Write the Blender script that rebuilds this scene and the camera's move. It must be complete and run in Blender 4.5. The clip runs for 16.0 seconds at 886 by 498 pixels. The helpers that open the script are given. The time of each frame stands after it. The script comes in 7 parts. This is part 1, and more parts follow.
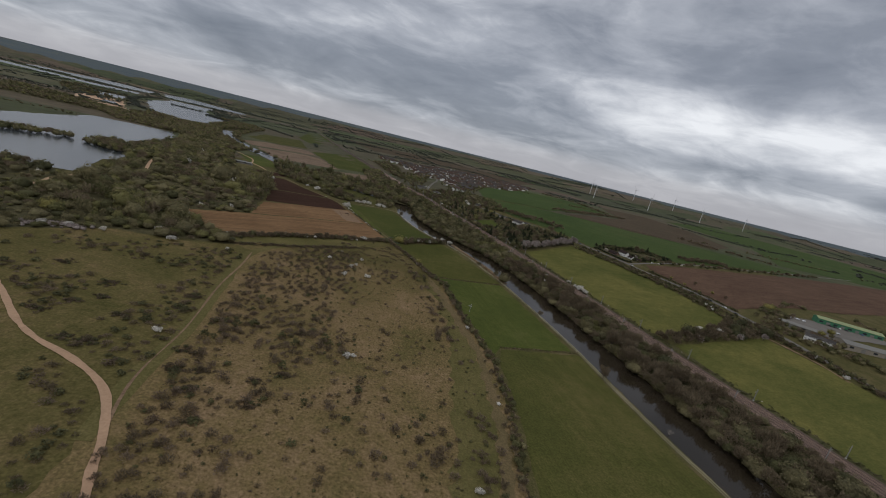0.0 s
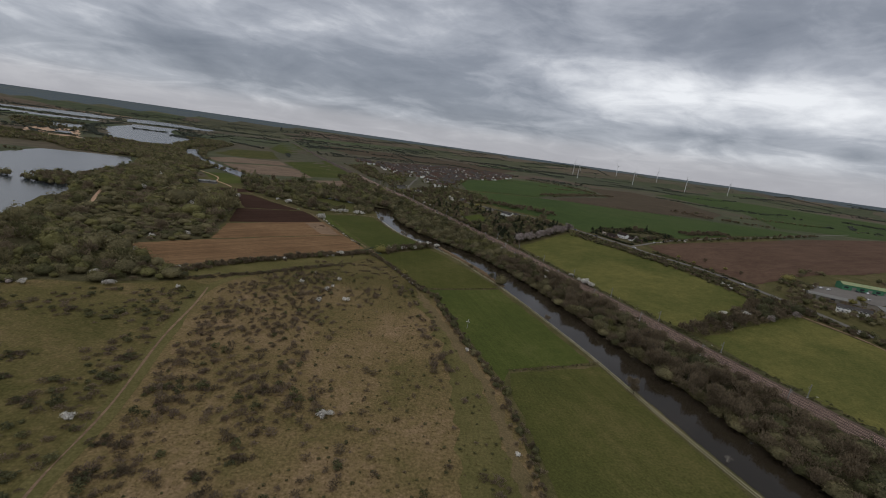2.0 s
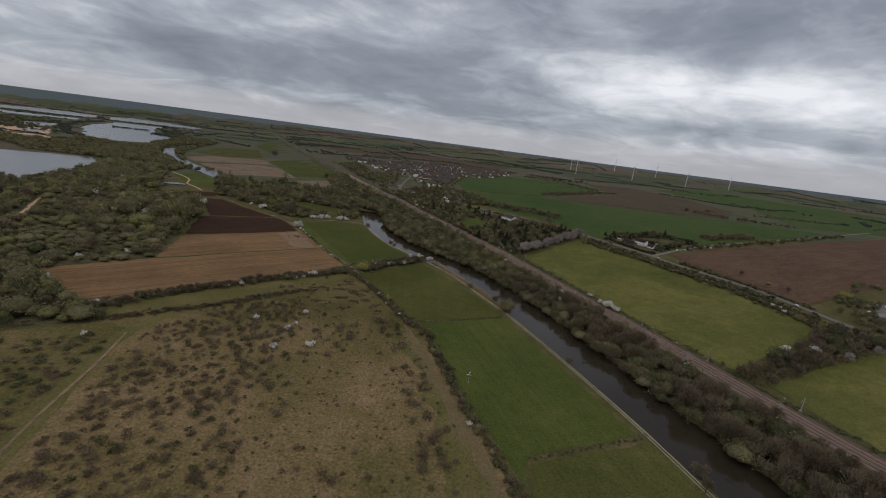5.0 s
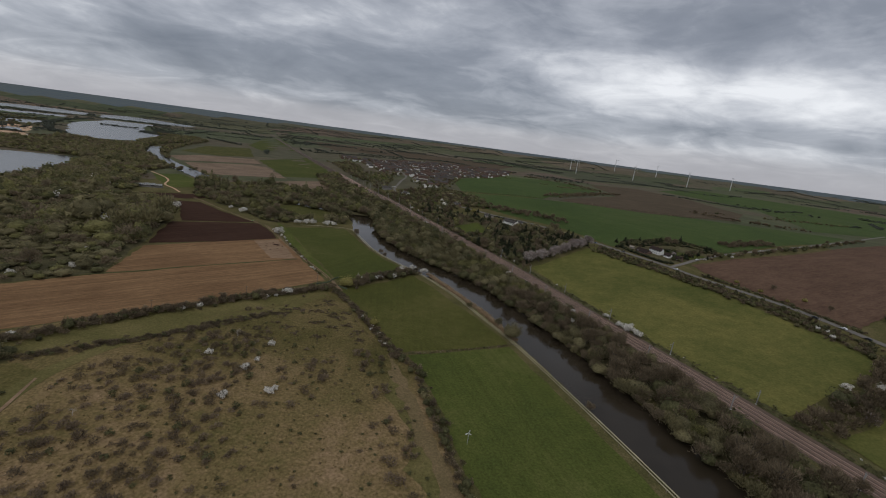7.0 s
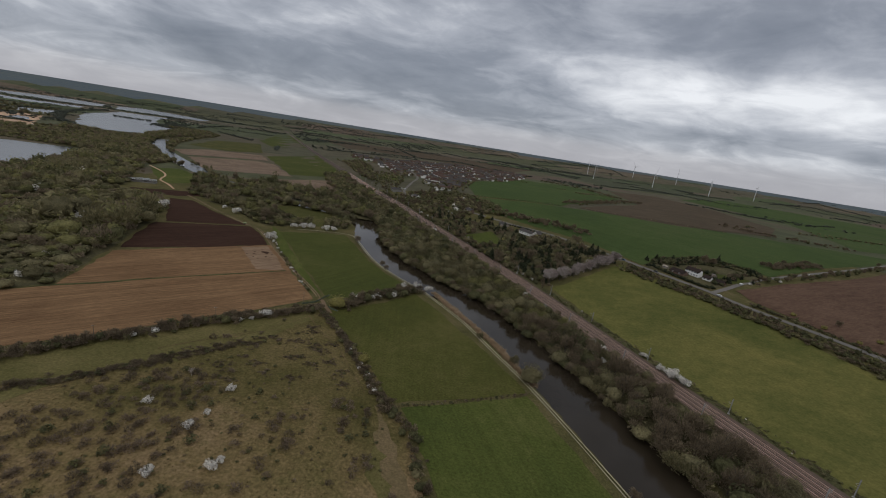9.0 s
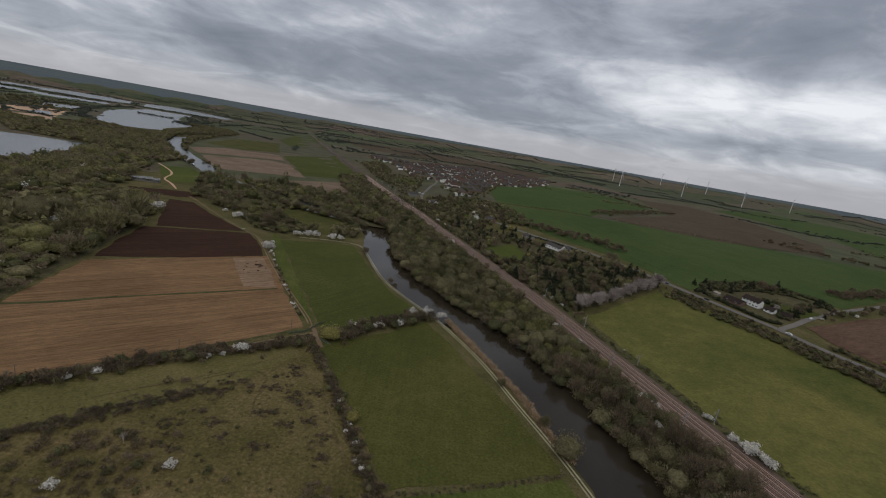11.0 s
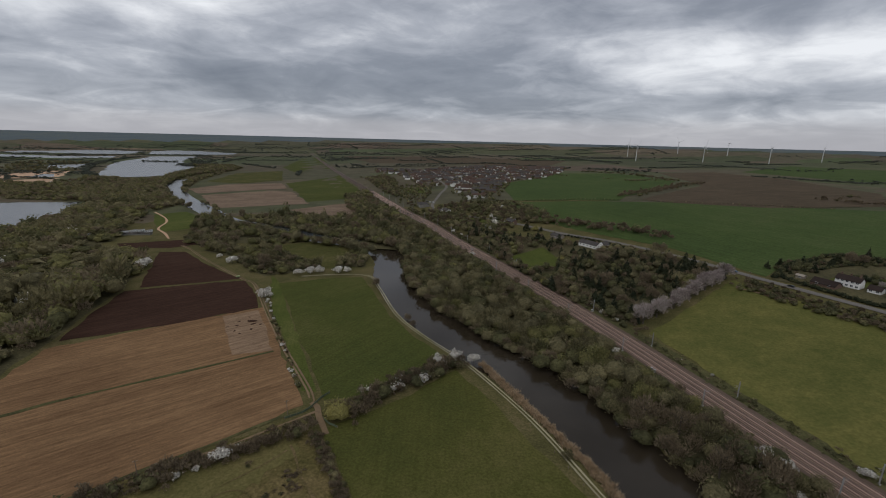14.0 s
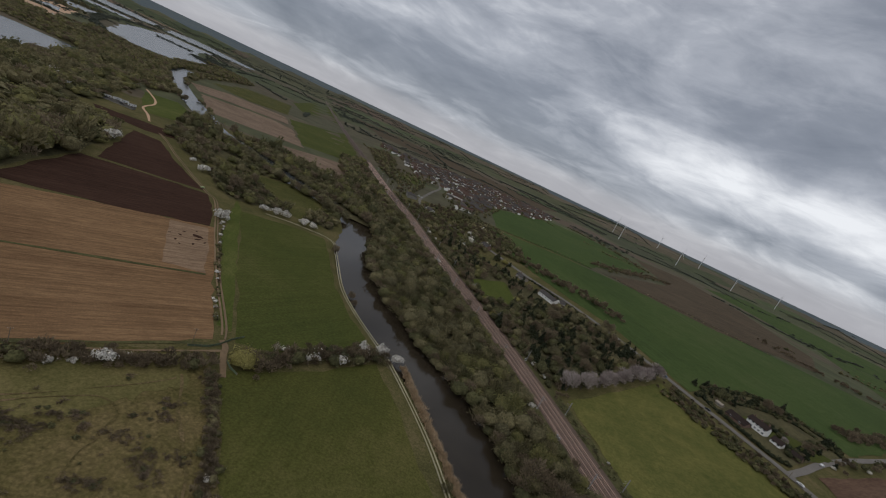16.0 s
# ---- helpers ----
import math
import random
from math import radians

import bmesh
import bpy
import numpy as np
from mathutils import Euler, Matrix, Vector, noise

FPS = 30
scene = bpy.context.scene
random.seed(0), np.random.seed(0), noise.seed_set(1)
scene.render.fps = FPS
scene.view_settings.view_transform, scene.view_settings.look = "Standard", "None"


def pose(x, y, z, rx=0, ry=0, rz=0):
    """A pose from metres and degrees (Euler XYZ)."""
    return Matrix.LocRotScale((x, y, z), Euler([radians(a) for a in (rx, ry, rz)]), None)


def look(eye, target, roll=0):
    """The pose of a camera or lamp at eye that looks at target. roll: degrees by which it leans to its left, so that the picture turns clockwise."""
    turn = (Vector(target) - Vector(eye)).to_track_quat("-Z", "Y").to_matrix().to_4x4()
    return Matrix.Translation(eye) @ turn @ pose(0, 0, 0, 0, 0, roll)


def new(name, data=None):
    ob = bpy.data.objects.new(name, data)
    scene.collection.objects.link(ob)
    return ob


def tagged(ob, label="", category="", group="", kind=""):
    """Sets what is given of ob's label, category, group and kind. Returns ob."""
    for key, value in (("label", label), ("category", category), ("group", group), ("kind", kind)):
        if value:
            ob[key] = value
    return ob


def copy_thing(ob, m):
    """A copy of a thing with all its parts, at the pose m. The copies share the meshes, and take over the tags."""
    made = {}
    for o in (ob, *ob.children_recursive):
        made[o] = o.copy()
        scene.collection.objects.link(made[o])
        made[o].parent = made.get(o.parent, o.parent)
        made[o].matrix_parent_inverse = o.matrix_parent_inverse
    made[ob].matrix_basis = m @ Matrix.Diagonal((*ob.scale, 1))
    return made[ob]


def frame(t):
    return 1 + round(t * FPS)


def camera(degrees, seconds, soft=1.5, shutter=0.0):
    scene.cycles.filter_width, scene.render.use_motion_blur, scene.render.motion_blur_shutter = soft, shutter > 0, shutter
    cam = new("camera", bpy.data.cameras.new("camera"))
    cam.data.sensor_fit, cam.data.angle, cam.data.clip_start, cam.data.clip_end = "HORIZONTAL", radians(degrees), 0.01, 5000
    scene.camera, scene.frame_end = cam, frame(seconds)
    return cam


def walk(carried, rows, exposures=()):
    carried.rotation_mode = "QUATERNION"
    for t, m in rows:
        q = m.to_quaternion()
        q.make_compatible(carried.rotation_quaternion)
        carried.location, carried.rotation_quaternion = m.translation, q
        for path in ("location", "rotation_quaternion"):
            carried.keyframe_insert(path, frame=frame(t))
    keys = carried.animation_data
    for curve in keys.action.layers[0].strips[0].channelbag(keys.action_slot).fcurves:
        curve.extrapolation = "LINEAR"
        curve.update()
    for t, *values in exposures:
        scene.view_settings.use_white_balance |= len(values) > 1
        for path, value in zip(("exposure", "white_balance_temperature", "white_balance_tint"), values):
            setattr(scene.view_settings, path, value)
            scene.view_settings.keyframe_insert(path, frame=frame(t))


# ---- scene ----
cam = camera(91.0, 16.0, 1.0)
# seconds, x, y, z in metres, then the turns of pose()
ROWS = [
    (0.0, -0.00, 0.00, 122.50, 76.51, -13.39, 4.12),
    (0.5, 0.25, 12.03, 121.75, 76.59, -10.75, 3.11),
    (1.0, 0.29, 24.28, 121.22, 76.57, -9.02, 2.01),
    (1.5, 0.06, 36.66, 121.09, 76.53, -8.00, 1.29),
    (2.0, -0.02, 49.05, 121.54, 76.41, -7.55, 1.22),
    (2.5, 0.22, 61.74, 121.93, 76.31, -7.24, 1.26),
    (3.0, -0.09, 74.42, 121.89, 76.27, -7.28, 1.42),
    (3.5, -0.50, 87.53, 121.78, 76.19, -7.24, 1.28),
    (4.0, -0.21, 100.21, 122.35, 76.07, -7.11, 1.00),
    (6.5, 2.23, 161.93, 121.29, 75.94, -7.14, 0.37),
    (7.0, 2.67, 174.64, 121.21, 75.89, -7.17, 0.36),
    (7.5, 3.26, 187.74, 121.22, 75.84, -7.72, 0.62),
    (8.0, 3.55, 200.89, 121.07, 75.80, -8.42, 1.59),
    (8.5, 4.09, 213.88, 120.83, 75.77, -8.58, 2.07),
    (9.0, 4.44, 226.66, 120.87, 75.71, -8.62, 2.33),
    (11.5, 2.98, 292.39, 119.90, 75.62, -9.75, 5.45),
    (12.0, 2.24, 305.56, 119.96, 75.67, -9.19, 4.57),
    (12.5, 1.32, 317.40, 120.60, 75.45, -16.88, 0.60),
    (13.0, 0.35, 326.47, 120.93, 75.60, -8.50, 3.07),
    (13.5, -0.10, 332.68, 121.29, 75.71, -3.18, 4.81),
    (14.0, -0.20, 337.00, 121.08, 75.79, -1.12, 5.71),
    (14.5, -0.72, 339.60, 121.01, 75.76, -2.28, 5.46),
    (15.0, -1.01, 340.81, 120.62, 75.81, -4.39, 5.32),
    (15.5, -0.72, 340.92, 120.37, 75.85, -9.95, 6.24),
    (16.0, -0.92, 341.00, 120.71, 75.58, -24.44, 7.46),
]
walk(cam, [(t, pose(*p)) for t, *p in ROWS], exposures=[(0.0, 0.0), (16.0, 0.0)])

# ---- node helpers ----


class Nodes:
    def __init__(self, tree):
        self.t = tree
        self.t.nodes.clear()

    def add(self, kind):
        return self.t.nodes.new(kind)

    def put(self, socket, value):
        if isinstance(value, bpy.types.NodeSocket):
            self.t.links.new(value, socket)
        elif isinstance(value, (int, float)):
            socket.default_value = value
        else:
            socket.default_value = value if len(value) == len(socket.default_value) else (*value, 1.0)

    def math(self, op, a, b=0.0, c=0.0, clamp=False):
        n = self.add("ShaderNodeMath")
        n.operation, n.use_clamp = op, clamp
        for s, v in zip(n.inputs, (a, b, c)):
            self.put(s, v)
        return n.outputs[0]

    def mix(self, fac, a, b, blend="MIX"):
        n = self.add("ShaderNodeMix")
        n.data_type, n.blend_type = "RGBA", blend
        self.put(n.inputs[0], fac), self.put(n.inputs[6], a), self.put(n.inputs[7], b)
        return n.outputs[2]

    def noise(self, co, scale, detail=3.0, rough=0.55, distortion=0.0):
        n = self.add("ShaderNodeTexNoise")
        self.put(n.inputs["Vector"], co)
        for k, v in (("Scale", scale), ("Detail", detail), ("Roughness", rough), ("Distortion", distortion)):
            self.put(n.inputs[k], v)
        return n.outputs["Fac"]

    def ramp(self, fac, stops, smooth=False):
        n = self.add("ShaderNodeValToRGB")
        r = n.color_ramp
        r.interpolation = "EASE" if smooth else "LINEAR"
        while len(r.elements) < len(stops):
            r.elements.new(0.5)
        for e, (p, c) in zip(r.elements, stops):
            e.position, e.color = p, (*((c,) * 3 if isinstance(c, (int, float)) else c), 1.0)
        self.put(n.inputs[0], fac)
        return n.outputs[0]

    def mapping(self, co, scale=(1, 1, 1), turn=0.0, move=(0, 0, 0)):
        """Turns the plane so that the bearing turn lies along x, then scales along and across it."""
        r = self.add("ShaderNodeMapping")
        self.put(r.inputs["Vector"], co)
        r.inputs["Rotation"].default_value = (0, 0, -radians(turn))
        n = self.add("ShaderNodeMapping")
        self.put(n.inputs["Vector"], r.outputs[0])
        n.inputs["Scale"].default_value, n.inputs["Location"].default_value = scale, move
        return n.outputs[0]


# ---- sky, sun ----
world = bpy.data.worlds.new("overcast_sky")
scene.world = world
world.use_nodes = True
N = Nodes(world.node_tree)
way = N.add("ShaderNodeTexCoord").outputs["Generated"]
sep = N.add("ShaderNodeSeparateXYZ")
N.put(sep.inputs[0], way)
up = N.math("MAXIMUM", sep.outputs[2], 0.0)
flat = N.math("ADD", up, 0.17)
com = N.add("ShaderNodeCombineXYZ")
N.put(com.inputs[0], N.math("DIVIDE", sep.outputs[0], flat))
N.put(com.inputs[1], N.math("DIVIDE", sep.outputs[1], flat))
deck = com.outputs[0]
big = N.noise(N.mapping(deck, (0.55, 0.6, 1), 8, (3.1, 0.4, 0)), 1.0, 3.0, 0.5, 0.4)
mid = N.noise(N.mapping(deck, (1.5, 1.5, 1), 8, (1.7, 5.2, 0)), 1.0, 7.0, 0.54, 0.8)
billow = N.add("ShaderNodeMapping")
N.put(billow.inputs["Vector"], way)
billow.inputs["Scale"].default_value = (4.0, 4.0, 12.0)
lump = N.noise(billow.outputs[0], 1.0, 6.0, 0.55, 0.5)
puff = N.noise(billow.outputs[0], 2.6, 6.0, 0.6, 0.6)
cover = N.math("ADD", N.math("MULTIPLY", big, 0.20), N.math("ADD", N.math("MULTIPLY", mid, 0.36), N.math("ADD", N.math("MULTIPLY", puff, 0.16), N.math("MULTIPLY", lump, 0.28))))
cover = N.math("MULTIPLY_ADD", N.math("SUBTRACT", cover, 0.5), 1.2, 0.556)
bearing = N.math("MULTIPLY", N.math("ARCTAN2", sep.outputs[0], sep.outputs[1]), 57.2958)
height = N.math("MULTIPLY", N.math("ARCSINE", sep.outputs[2]), 57.2958)


def swell(azimuth, elevation, wide, tall, amount):
    """A broad thick or thin part of the cloud deck, by bearing and height in degrees."""
    a = N.math("DIVIDE", N.math("SUBTRACT", bearing, azimuth), wide)
    e = N.math("DIVIDE", N.math("SUBTRACT", height, elevation), tall)
    r = N.math("ADD", N.math("MULTIPLY", a, a), N.math("MULTIPLY", e, e))
    return N.math("MULTIPLY", N.math("EXPONENT", N.math("MULTIPLY", r, -1.0)), amount)


for s in ((34, 8.5, 19, 3.4, 0.16), (17, 7.5, 11, 3.2, 0.12), (-18, 6.5, 30, 3.4, -0.17), (4, 9.5, 13, 5, -0.12), (30, 18, 24, 5, -0.13), (45, 30, 30, 10, -0.17), (-36, 15, 14, 6, 0.12), (-45, 25, 22, 8, 0.16), (-12, 20, 20, 5, 0.04), (33, 4.6, 25, 1.4, -0.12)):
    cover = N.math("ADD", cover, swell(*s))
cloud = N.ramp(cover, [(0.12, (0.135, 0.152, 0.184)), (0.26, (0.182, 0.202, 0.238)), (0.42, (0.262, 0.283, 0.322)), (0.54, (0.41, 0.43, 0.468)), (0.63, (0.62, 0.635, 0.66)), (0.74, (0.88, 0.89, 0.895))])
haze = N.ramp(up, [(0.0, 1.0), (0.022, 0.85), (0.056, 0.0)], True)
cloud = N.mix(N.math("MULTIPLY", haze, 0.85), cloud, (0.43, 0.425, 0.445))
sky = N.add("ShaderNodeTexSky")
sky.sky_type, sky.sun_disc, sky.sun_elevation, sky.sun_rotation = "NISHITA", False, radians(60), radians(205)
clear = N.mix(1.0, sky.outputs[0], (0.1, 0.1, 0.1), "MULTIPLY")
back = N.add("ShaderNodeBackground")
cloud = N.mix(1.0, cloud, (0.985, 0.995, 1.03), "MULTIPLY")
N.put(back.inputs[0], N.mix(0.94, clear, cloud))
back.inputs[1].default_value = 1.0
N.put(N.add("ShaderNodeOutputWorld").inputs[0], back.outputs[0])
sun = new("sun", bpy.data.lights.new("sun", "SUN"))
sun.data.energy, sun.data.angle, sun.data.color = 0.8, radians(75), (1.0, 0.97, 0.93)
sun.matrix_world = look((math.sin(radians(205)), math.cos(radians(205)), math.tan(radians(60))), (0, 0, 0))

# ---- materials ----


def material(name, rough=0.9, metal=0.0, spec=0.25):
    m = bpy.data.materials.new(name)
    m.use_nodes = True
    n = Nodes(m.node_tree)
    b = n.add("ShaderNodeBsdfPrincipled")
    b.inputs["Roughness"].default_value, b.inputs["Metallic"].default_value = rough, metal
    b.inputs["Specular IOR Level"].default_value = spec
    o = n.add("ShaderNodeOutputMaterial")
    n.put(o.inputs[0], b.outputs[0])
    return m, n, b


def bump(n, b, height, distance, strength=0.6):
    k = n.add("ShaderNodeBump")
    n.put(k.inputs["Height"], height)
    k.inputs["Distance"].default_value, k.inputs["Strength"].default_value = distance, strength
    n.put(b.inputs["Normal"], k.outputs[0])


def place(n):
    return n.add("ShaderNodeNewGeometry").outputs["Position"]


def grass(name, low, mid_, high, patch=0.02, blade=0.9, relief=0.15, streak=0.0, turn=0.0, sward=0.45, tussock=0.0, rank=None):
    """Grass: broad patches, finer mottling, mowing or grazing streaks."""
    m, n, b = material(name, 0.97, 0, 0.03)
    p = place(n)
    a = n.noise(p, patch, 4.0, 0.6, 0.4)
    c = n.noise(p, patch * 9, 4.0, 0.65)
    f = n.noise(p, blade, 4.0, 0.7)
    v = n.math("ADD", n.math("MULTIPLY", a, 0.55), n.math("ADD", n.math("MULTIPLY", c, 0.3), n.math("MULTIPLY", f, 0.15)))
    col = n.ramp(v, [(0.36, low), (0.5, mid_), (0.64, high)])
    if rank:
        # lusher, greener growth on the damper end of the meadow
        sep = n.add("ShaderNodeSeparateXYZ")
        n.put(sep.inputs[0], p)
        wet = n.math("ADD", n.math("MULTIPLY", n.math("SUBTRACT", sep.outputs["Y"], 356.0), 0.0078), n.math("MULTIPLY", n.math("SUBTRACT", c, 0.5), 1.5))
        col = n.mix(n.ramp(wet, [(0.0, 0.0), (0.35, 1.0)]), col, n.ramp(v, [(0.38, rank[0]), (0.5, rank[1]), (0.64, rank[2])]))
    if streak:
        s = n.noise(n.mapping(p, (0.010, 0.55, 1), turn), 1.0, 3.0, 0.6)
        col = n.mix(streak, col, n.mix(1.0, col, n.ramp(s, [(0.35, 0.55), (0.65, 1.5)]), "MULTIPLY"))
    col = n.mix(sward, col, n.mix(1.0, col, n.ramp(f, [(0.3, 0.45), (0.7, 1.6)]), "MULTIPLY"))
    n.put(b.inputs["Base Color"], col)
    rise = n.math("ADD", f, n.math("MULTIPLY", c, 2.0))
    if tussock:
        t = n.add("ShaderNodeTexVoronoi")
        n.put(t.inputs["Vector"], p)
        t.inputs["Scale"].default_value = tussock
        tus = n.math("SUBTRACT", 1.0, t.outputs["Distance"])
        rise = n.math("ADD", rise, n.math("MULTIPLY", tus, 1.6))
        col = n.mix(0.22, col, n.mix(1.0, col, n.ramp(tus, [(0.25, 0.5), (0.75, 1.3)]), "MULTIPLY"))
        n.put(b.inputs["Base Color"], col)
    bump(n, b, rise, relief)
    return m


def tilled(name, base, pale, turn, pitch=2.2, contrast=0.5):
    """Worked soil with drill lines, clods and damp patches."""
    m, n, b = material(name, 0.97, 0, 0.02)
    p = place(n)
    a = n.noise(p, 0.018, 4.0, 0.6, 0.5)
    q = n.mapping(p, (0.02, 1.0 / pitch, 1), turn)
    s = n.noise(q, 1.0, 2.0, 0.5)
    broad = n.noise(n.mapping(p, (0.006, 0.12, 1), turn), 1.0, 3.0, 0.6)
    f = n.noise(p, 1.6, 4.0, 0.7)
    v = n.math("ADD", n.math("MULTIPLY", a, 0.5), n.math("MULTIPLY", broad, 0.5))
    col = n.ramp(v, [(0.36, base), (0.62, pale)])
    col = n.mix(contrast, col, n.mix(1.0, col, n.ramp(s, [(0.35, 0.55), (0.65, 1.45)]), "MULTIPLY"))
    col = n.mix(0.45, col, n.mix(1.0, col, n.ramp(f, [(0.3, 0.6), (0.7, 1.4)]), "MULTIPLY"))
    g = n.noise(n.mapping(p, (0.16, 0.8, 1), turn), 1.0, 4.0, 0.7)
    col = n.mix(0.55, col, n.mix(1.0, col, n.ramp(g, [(0.32, (0.62, 0.60, 0.56)), (0.5, (1.0, 1.0, 1.0)), (0.68, (1.42, 1.40, 1.30))]), "MULTIPLY"))
    n.put(b.inputs["Base Color"], col)
    bump(n, b, n.math("ADD", f, n.math("MULTIPLY", s, 2.0)), 0.15)
    return m


def foliage(name, a, b_, c, spread=0.09, leaf=0.9):
    """Leaves or twigs: hue shifts from plant to plant and from clump to clump."""
    m, n, b = material(name, 0.85, 0, 0.15)
    p = place(n)
    big_ = n.noise(p, spread, 2.0, 0.5)
    rnd = n.add("ShaderNodeObjectInfo").outputs["Random"]
    isl = n.add("ShaderNodeNewGeometry").outputs["Random Per Island"]
    v = n.math("ADD", n.math("MULTIPLY", big_, 0.75), n.math("ADD", n.math("MULTIPLY", rnd, 0.2), n.math("MULTIPLY", isl, 0.14)))
    col = n.ramp(v, [(0.36, a), (0.54, b_), (0.74, c)])
    col = n.mix(leaf, col, n.mix(1.0, col, n.ramp(isl, [(0.0, 0.82), (1.0, 1.18)]), "MULTIPLY"))
    tex = n.noise(p, 1.1, 3.0, 0.65)
    col = n.mix(0.75, col, n.mix(1.0, col, n.ramp(tex, [(0.32, 0.5), (0.68, 1.5)]), "MULTIPLY"))
    n.put(b.inputs["Base Color"], col)
    bump(n, b, tex, 0.4, 0.5)
    thin = n.add("ShaderNodeBsdfTranslucent")
    n.put(thin.inputs[0], col)
    both = n.add("ShaderNodeMixShader")
    both.inputs[0].default_value = 0.38
    n.put(both.inputs[1], b.outputs[0]), n.put(both.inputs[2], thin.outputs[0])
    out = [q for q in n.t.nodes if q.type == "OUTPUT_MATERIAL"][0]
    n.put(out.inputs[0], both.outputs[0])
    return m


def plain(name, col, rough=0.7, metal=0.0, grain=3.0, vary=0.25, spec=0.3):
    """Paint, plaster, metal: a slight weathering over one colour."""
    m, n, b = material(name, rough, metal, spec)
    p = n.add("ShaderNodeTexCoord").outputs["Object"]
    f = n.noise(p, grain, 4.0, 0.65)
    g = n.noise(p, grain * 0.15, 2.0, 0.5)
    rnd = n.add("ShaderNodeObjectInfo").outputs["Random"]
    v = n.math("ADD", n.math("MULTIPLY", f, 0.5), n.math("ADD", n.math("MULTIPLY", g, 0.3), n.math("MULTIPLY", rnd, 0.2)))
    n.put(b.inputs["Base Color"], n.mix(vary, col, n.mix(1.0, col, n.ramp(v, [(0.25, 0.35), (0.75, 1.6)]), "MULTIPLY")))
    return m


M_GROUND, n, b = material("far_farmland", 0.95, 0, 0.1)
p = place(n)
cells = n.add("ShaderNodeTexVoronoi")
cells.distance = "CHEBYCHEV"
n.put(cells.inputs["Vector"], n.mapping(p, (0.0015, 0.0030, 0), 20))
cells.inputs["Scale"].default_value = 1.0
pick = n.add("ShaderNodeSeparateColor")
n.put(pick.inputs[0], cells.outputs["Color"])
col = n.ramp(pick.outputs[0], [(0.0, (0.050, 0.060, 0.028)), (0.3, (0.074, 0.074, 0.038)), (0.5, (0.098, 0.072, 0.050)), (0.66, (0.052, 0.058, 0.030)), (0.85, (0.112, 0.086, 0.058)), (1.0, (0.058, 0.076, 0.030))])
f = n.noise(p, 0.02, 5.0, 0.65)
col = n.mix(0.6, col, n.mix(1.0, col, n.ramp(f, [(0.3, 0.5), (0.7, 1.5)]), "MULTIPLY"))
n.put(b.inputs["Base Color"], col)
bump(n, b, n.noise(p, 0.4, 3.0), 0.3)

# far hills: the blue-grey of distance haze is put into the base colour
M_HAZED_HILLS, n, b = material("haze_blue_hills", 1.0, 0, 0.0)
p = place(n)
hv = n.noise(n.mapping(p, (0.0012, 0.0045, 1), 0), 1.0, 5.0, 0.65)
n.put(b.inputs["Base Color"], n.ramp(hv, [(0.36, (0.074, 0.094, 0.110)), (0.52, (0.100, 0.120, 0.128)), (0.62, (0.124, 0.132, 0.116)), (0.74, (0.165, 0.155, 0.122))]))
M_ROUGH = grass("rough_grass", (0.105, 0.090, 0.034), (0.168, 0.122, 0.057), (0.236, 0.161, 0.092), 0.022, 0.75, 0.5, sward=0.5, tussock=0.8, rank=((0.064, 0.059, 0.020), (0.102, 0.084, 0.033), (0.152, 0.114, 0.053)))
M_HEATH = grass("damp_pasture", (0.072, 0.067, 0.023), (0.111, 0.092, 0.036), (0.174, 0.124, 0.062), 0.020, 0.8, 0.4, sward=0.45, tussock=0.6)
M_MEADOW = grass("hay_meadow", (0.050, 0.063, 0.017), (0.066, 0.078, 0.020), (0.092, 0.096, 0.030), 0.014, 0.9, 0.15, 0.16, 108)
M_DRY = grass("olive_meadow", (0.055, 0.060, 0.018), (0.073, 0.073, 0.022), (0.102, 0.090, 0.032), 0.014, 0.9, 0.15, 0.14, 108)
M_HAY = grass("dry_meadow", (0.051, 0.056, 0.016), (0.066, 0.067, 0.019), (0.090, 0.083, 0.028), 0.016, 0.9, 0.15, 0.10, 96)
M_PASTURE = grass("sheep_pasture", (0.068, 0.076, 0.022), (0.099, 0.098, 0.030), (0.146, 0.129, 0.041), 0.016, 0.7, 0.15, sward=0.28)
M_WHEAT = grass("young_wheat", (0.040, 0.060, 0.020), (0.050, 0.073, 0.023), (0.064, 0.081, 0.029), 0.008, 0.5, 0.1, 0.25, 118)
M_LEY = grass("grass_ley", (0.046, 0.056, 0.016), (0.058, 0.065, 0.018), (0.076, 0.077, 0.025), 0.014, 0.8, 0.12, 0.14, 60)
M_MOWN = grass("mown_track", (0.084, 0.078, 0.028), (0.110, 0.096, 0.037), (0.142, 0.116, 0.050), 0.04, 0.9, 0.15)
M_FEN = grass("fen_meadow", (0.050, 0.053, 0.018), (0.068, 0.067, 0.022), (0.098, 0.087, 0.034), 0.03, 0.9, 0.3, tussock=0.4)
M_WORN = grass("worn_grass", (0.066, 0.056, 0.021), (0.100, 0.078, 0.035), (0.185, 0.128, 0.075), 0.06, 1.3, 0.3, sward=0.6)
M_REEDBED = grass("reed_litter", (0.21, 0.155, 0.095), (0.27, 0.200, 0.126), (0.33, 0.25, 0.16), 0.08, 0.9, 0.4)
M_FLOOR = grass("woodland_floor", (0.050, 0.047, 0.026), (0.074, 0.066, 0.035), (0.104, 0.092, 0.048), 0.05, 0.6, 0.3)
M_DITCH = grass("weedy_ditch", (0.046, 0.044, 0.022), (0.070, 0.068, 0.030), (0.100, 0.090, 0.040), 0.08, 1.0, 0.3)
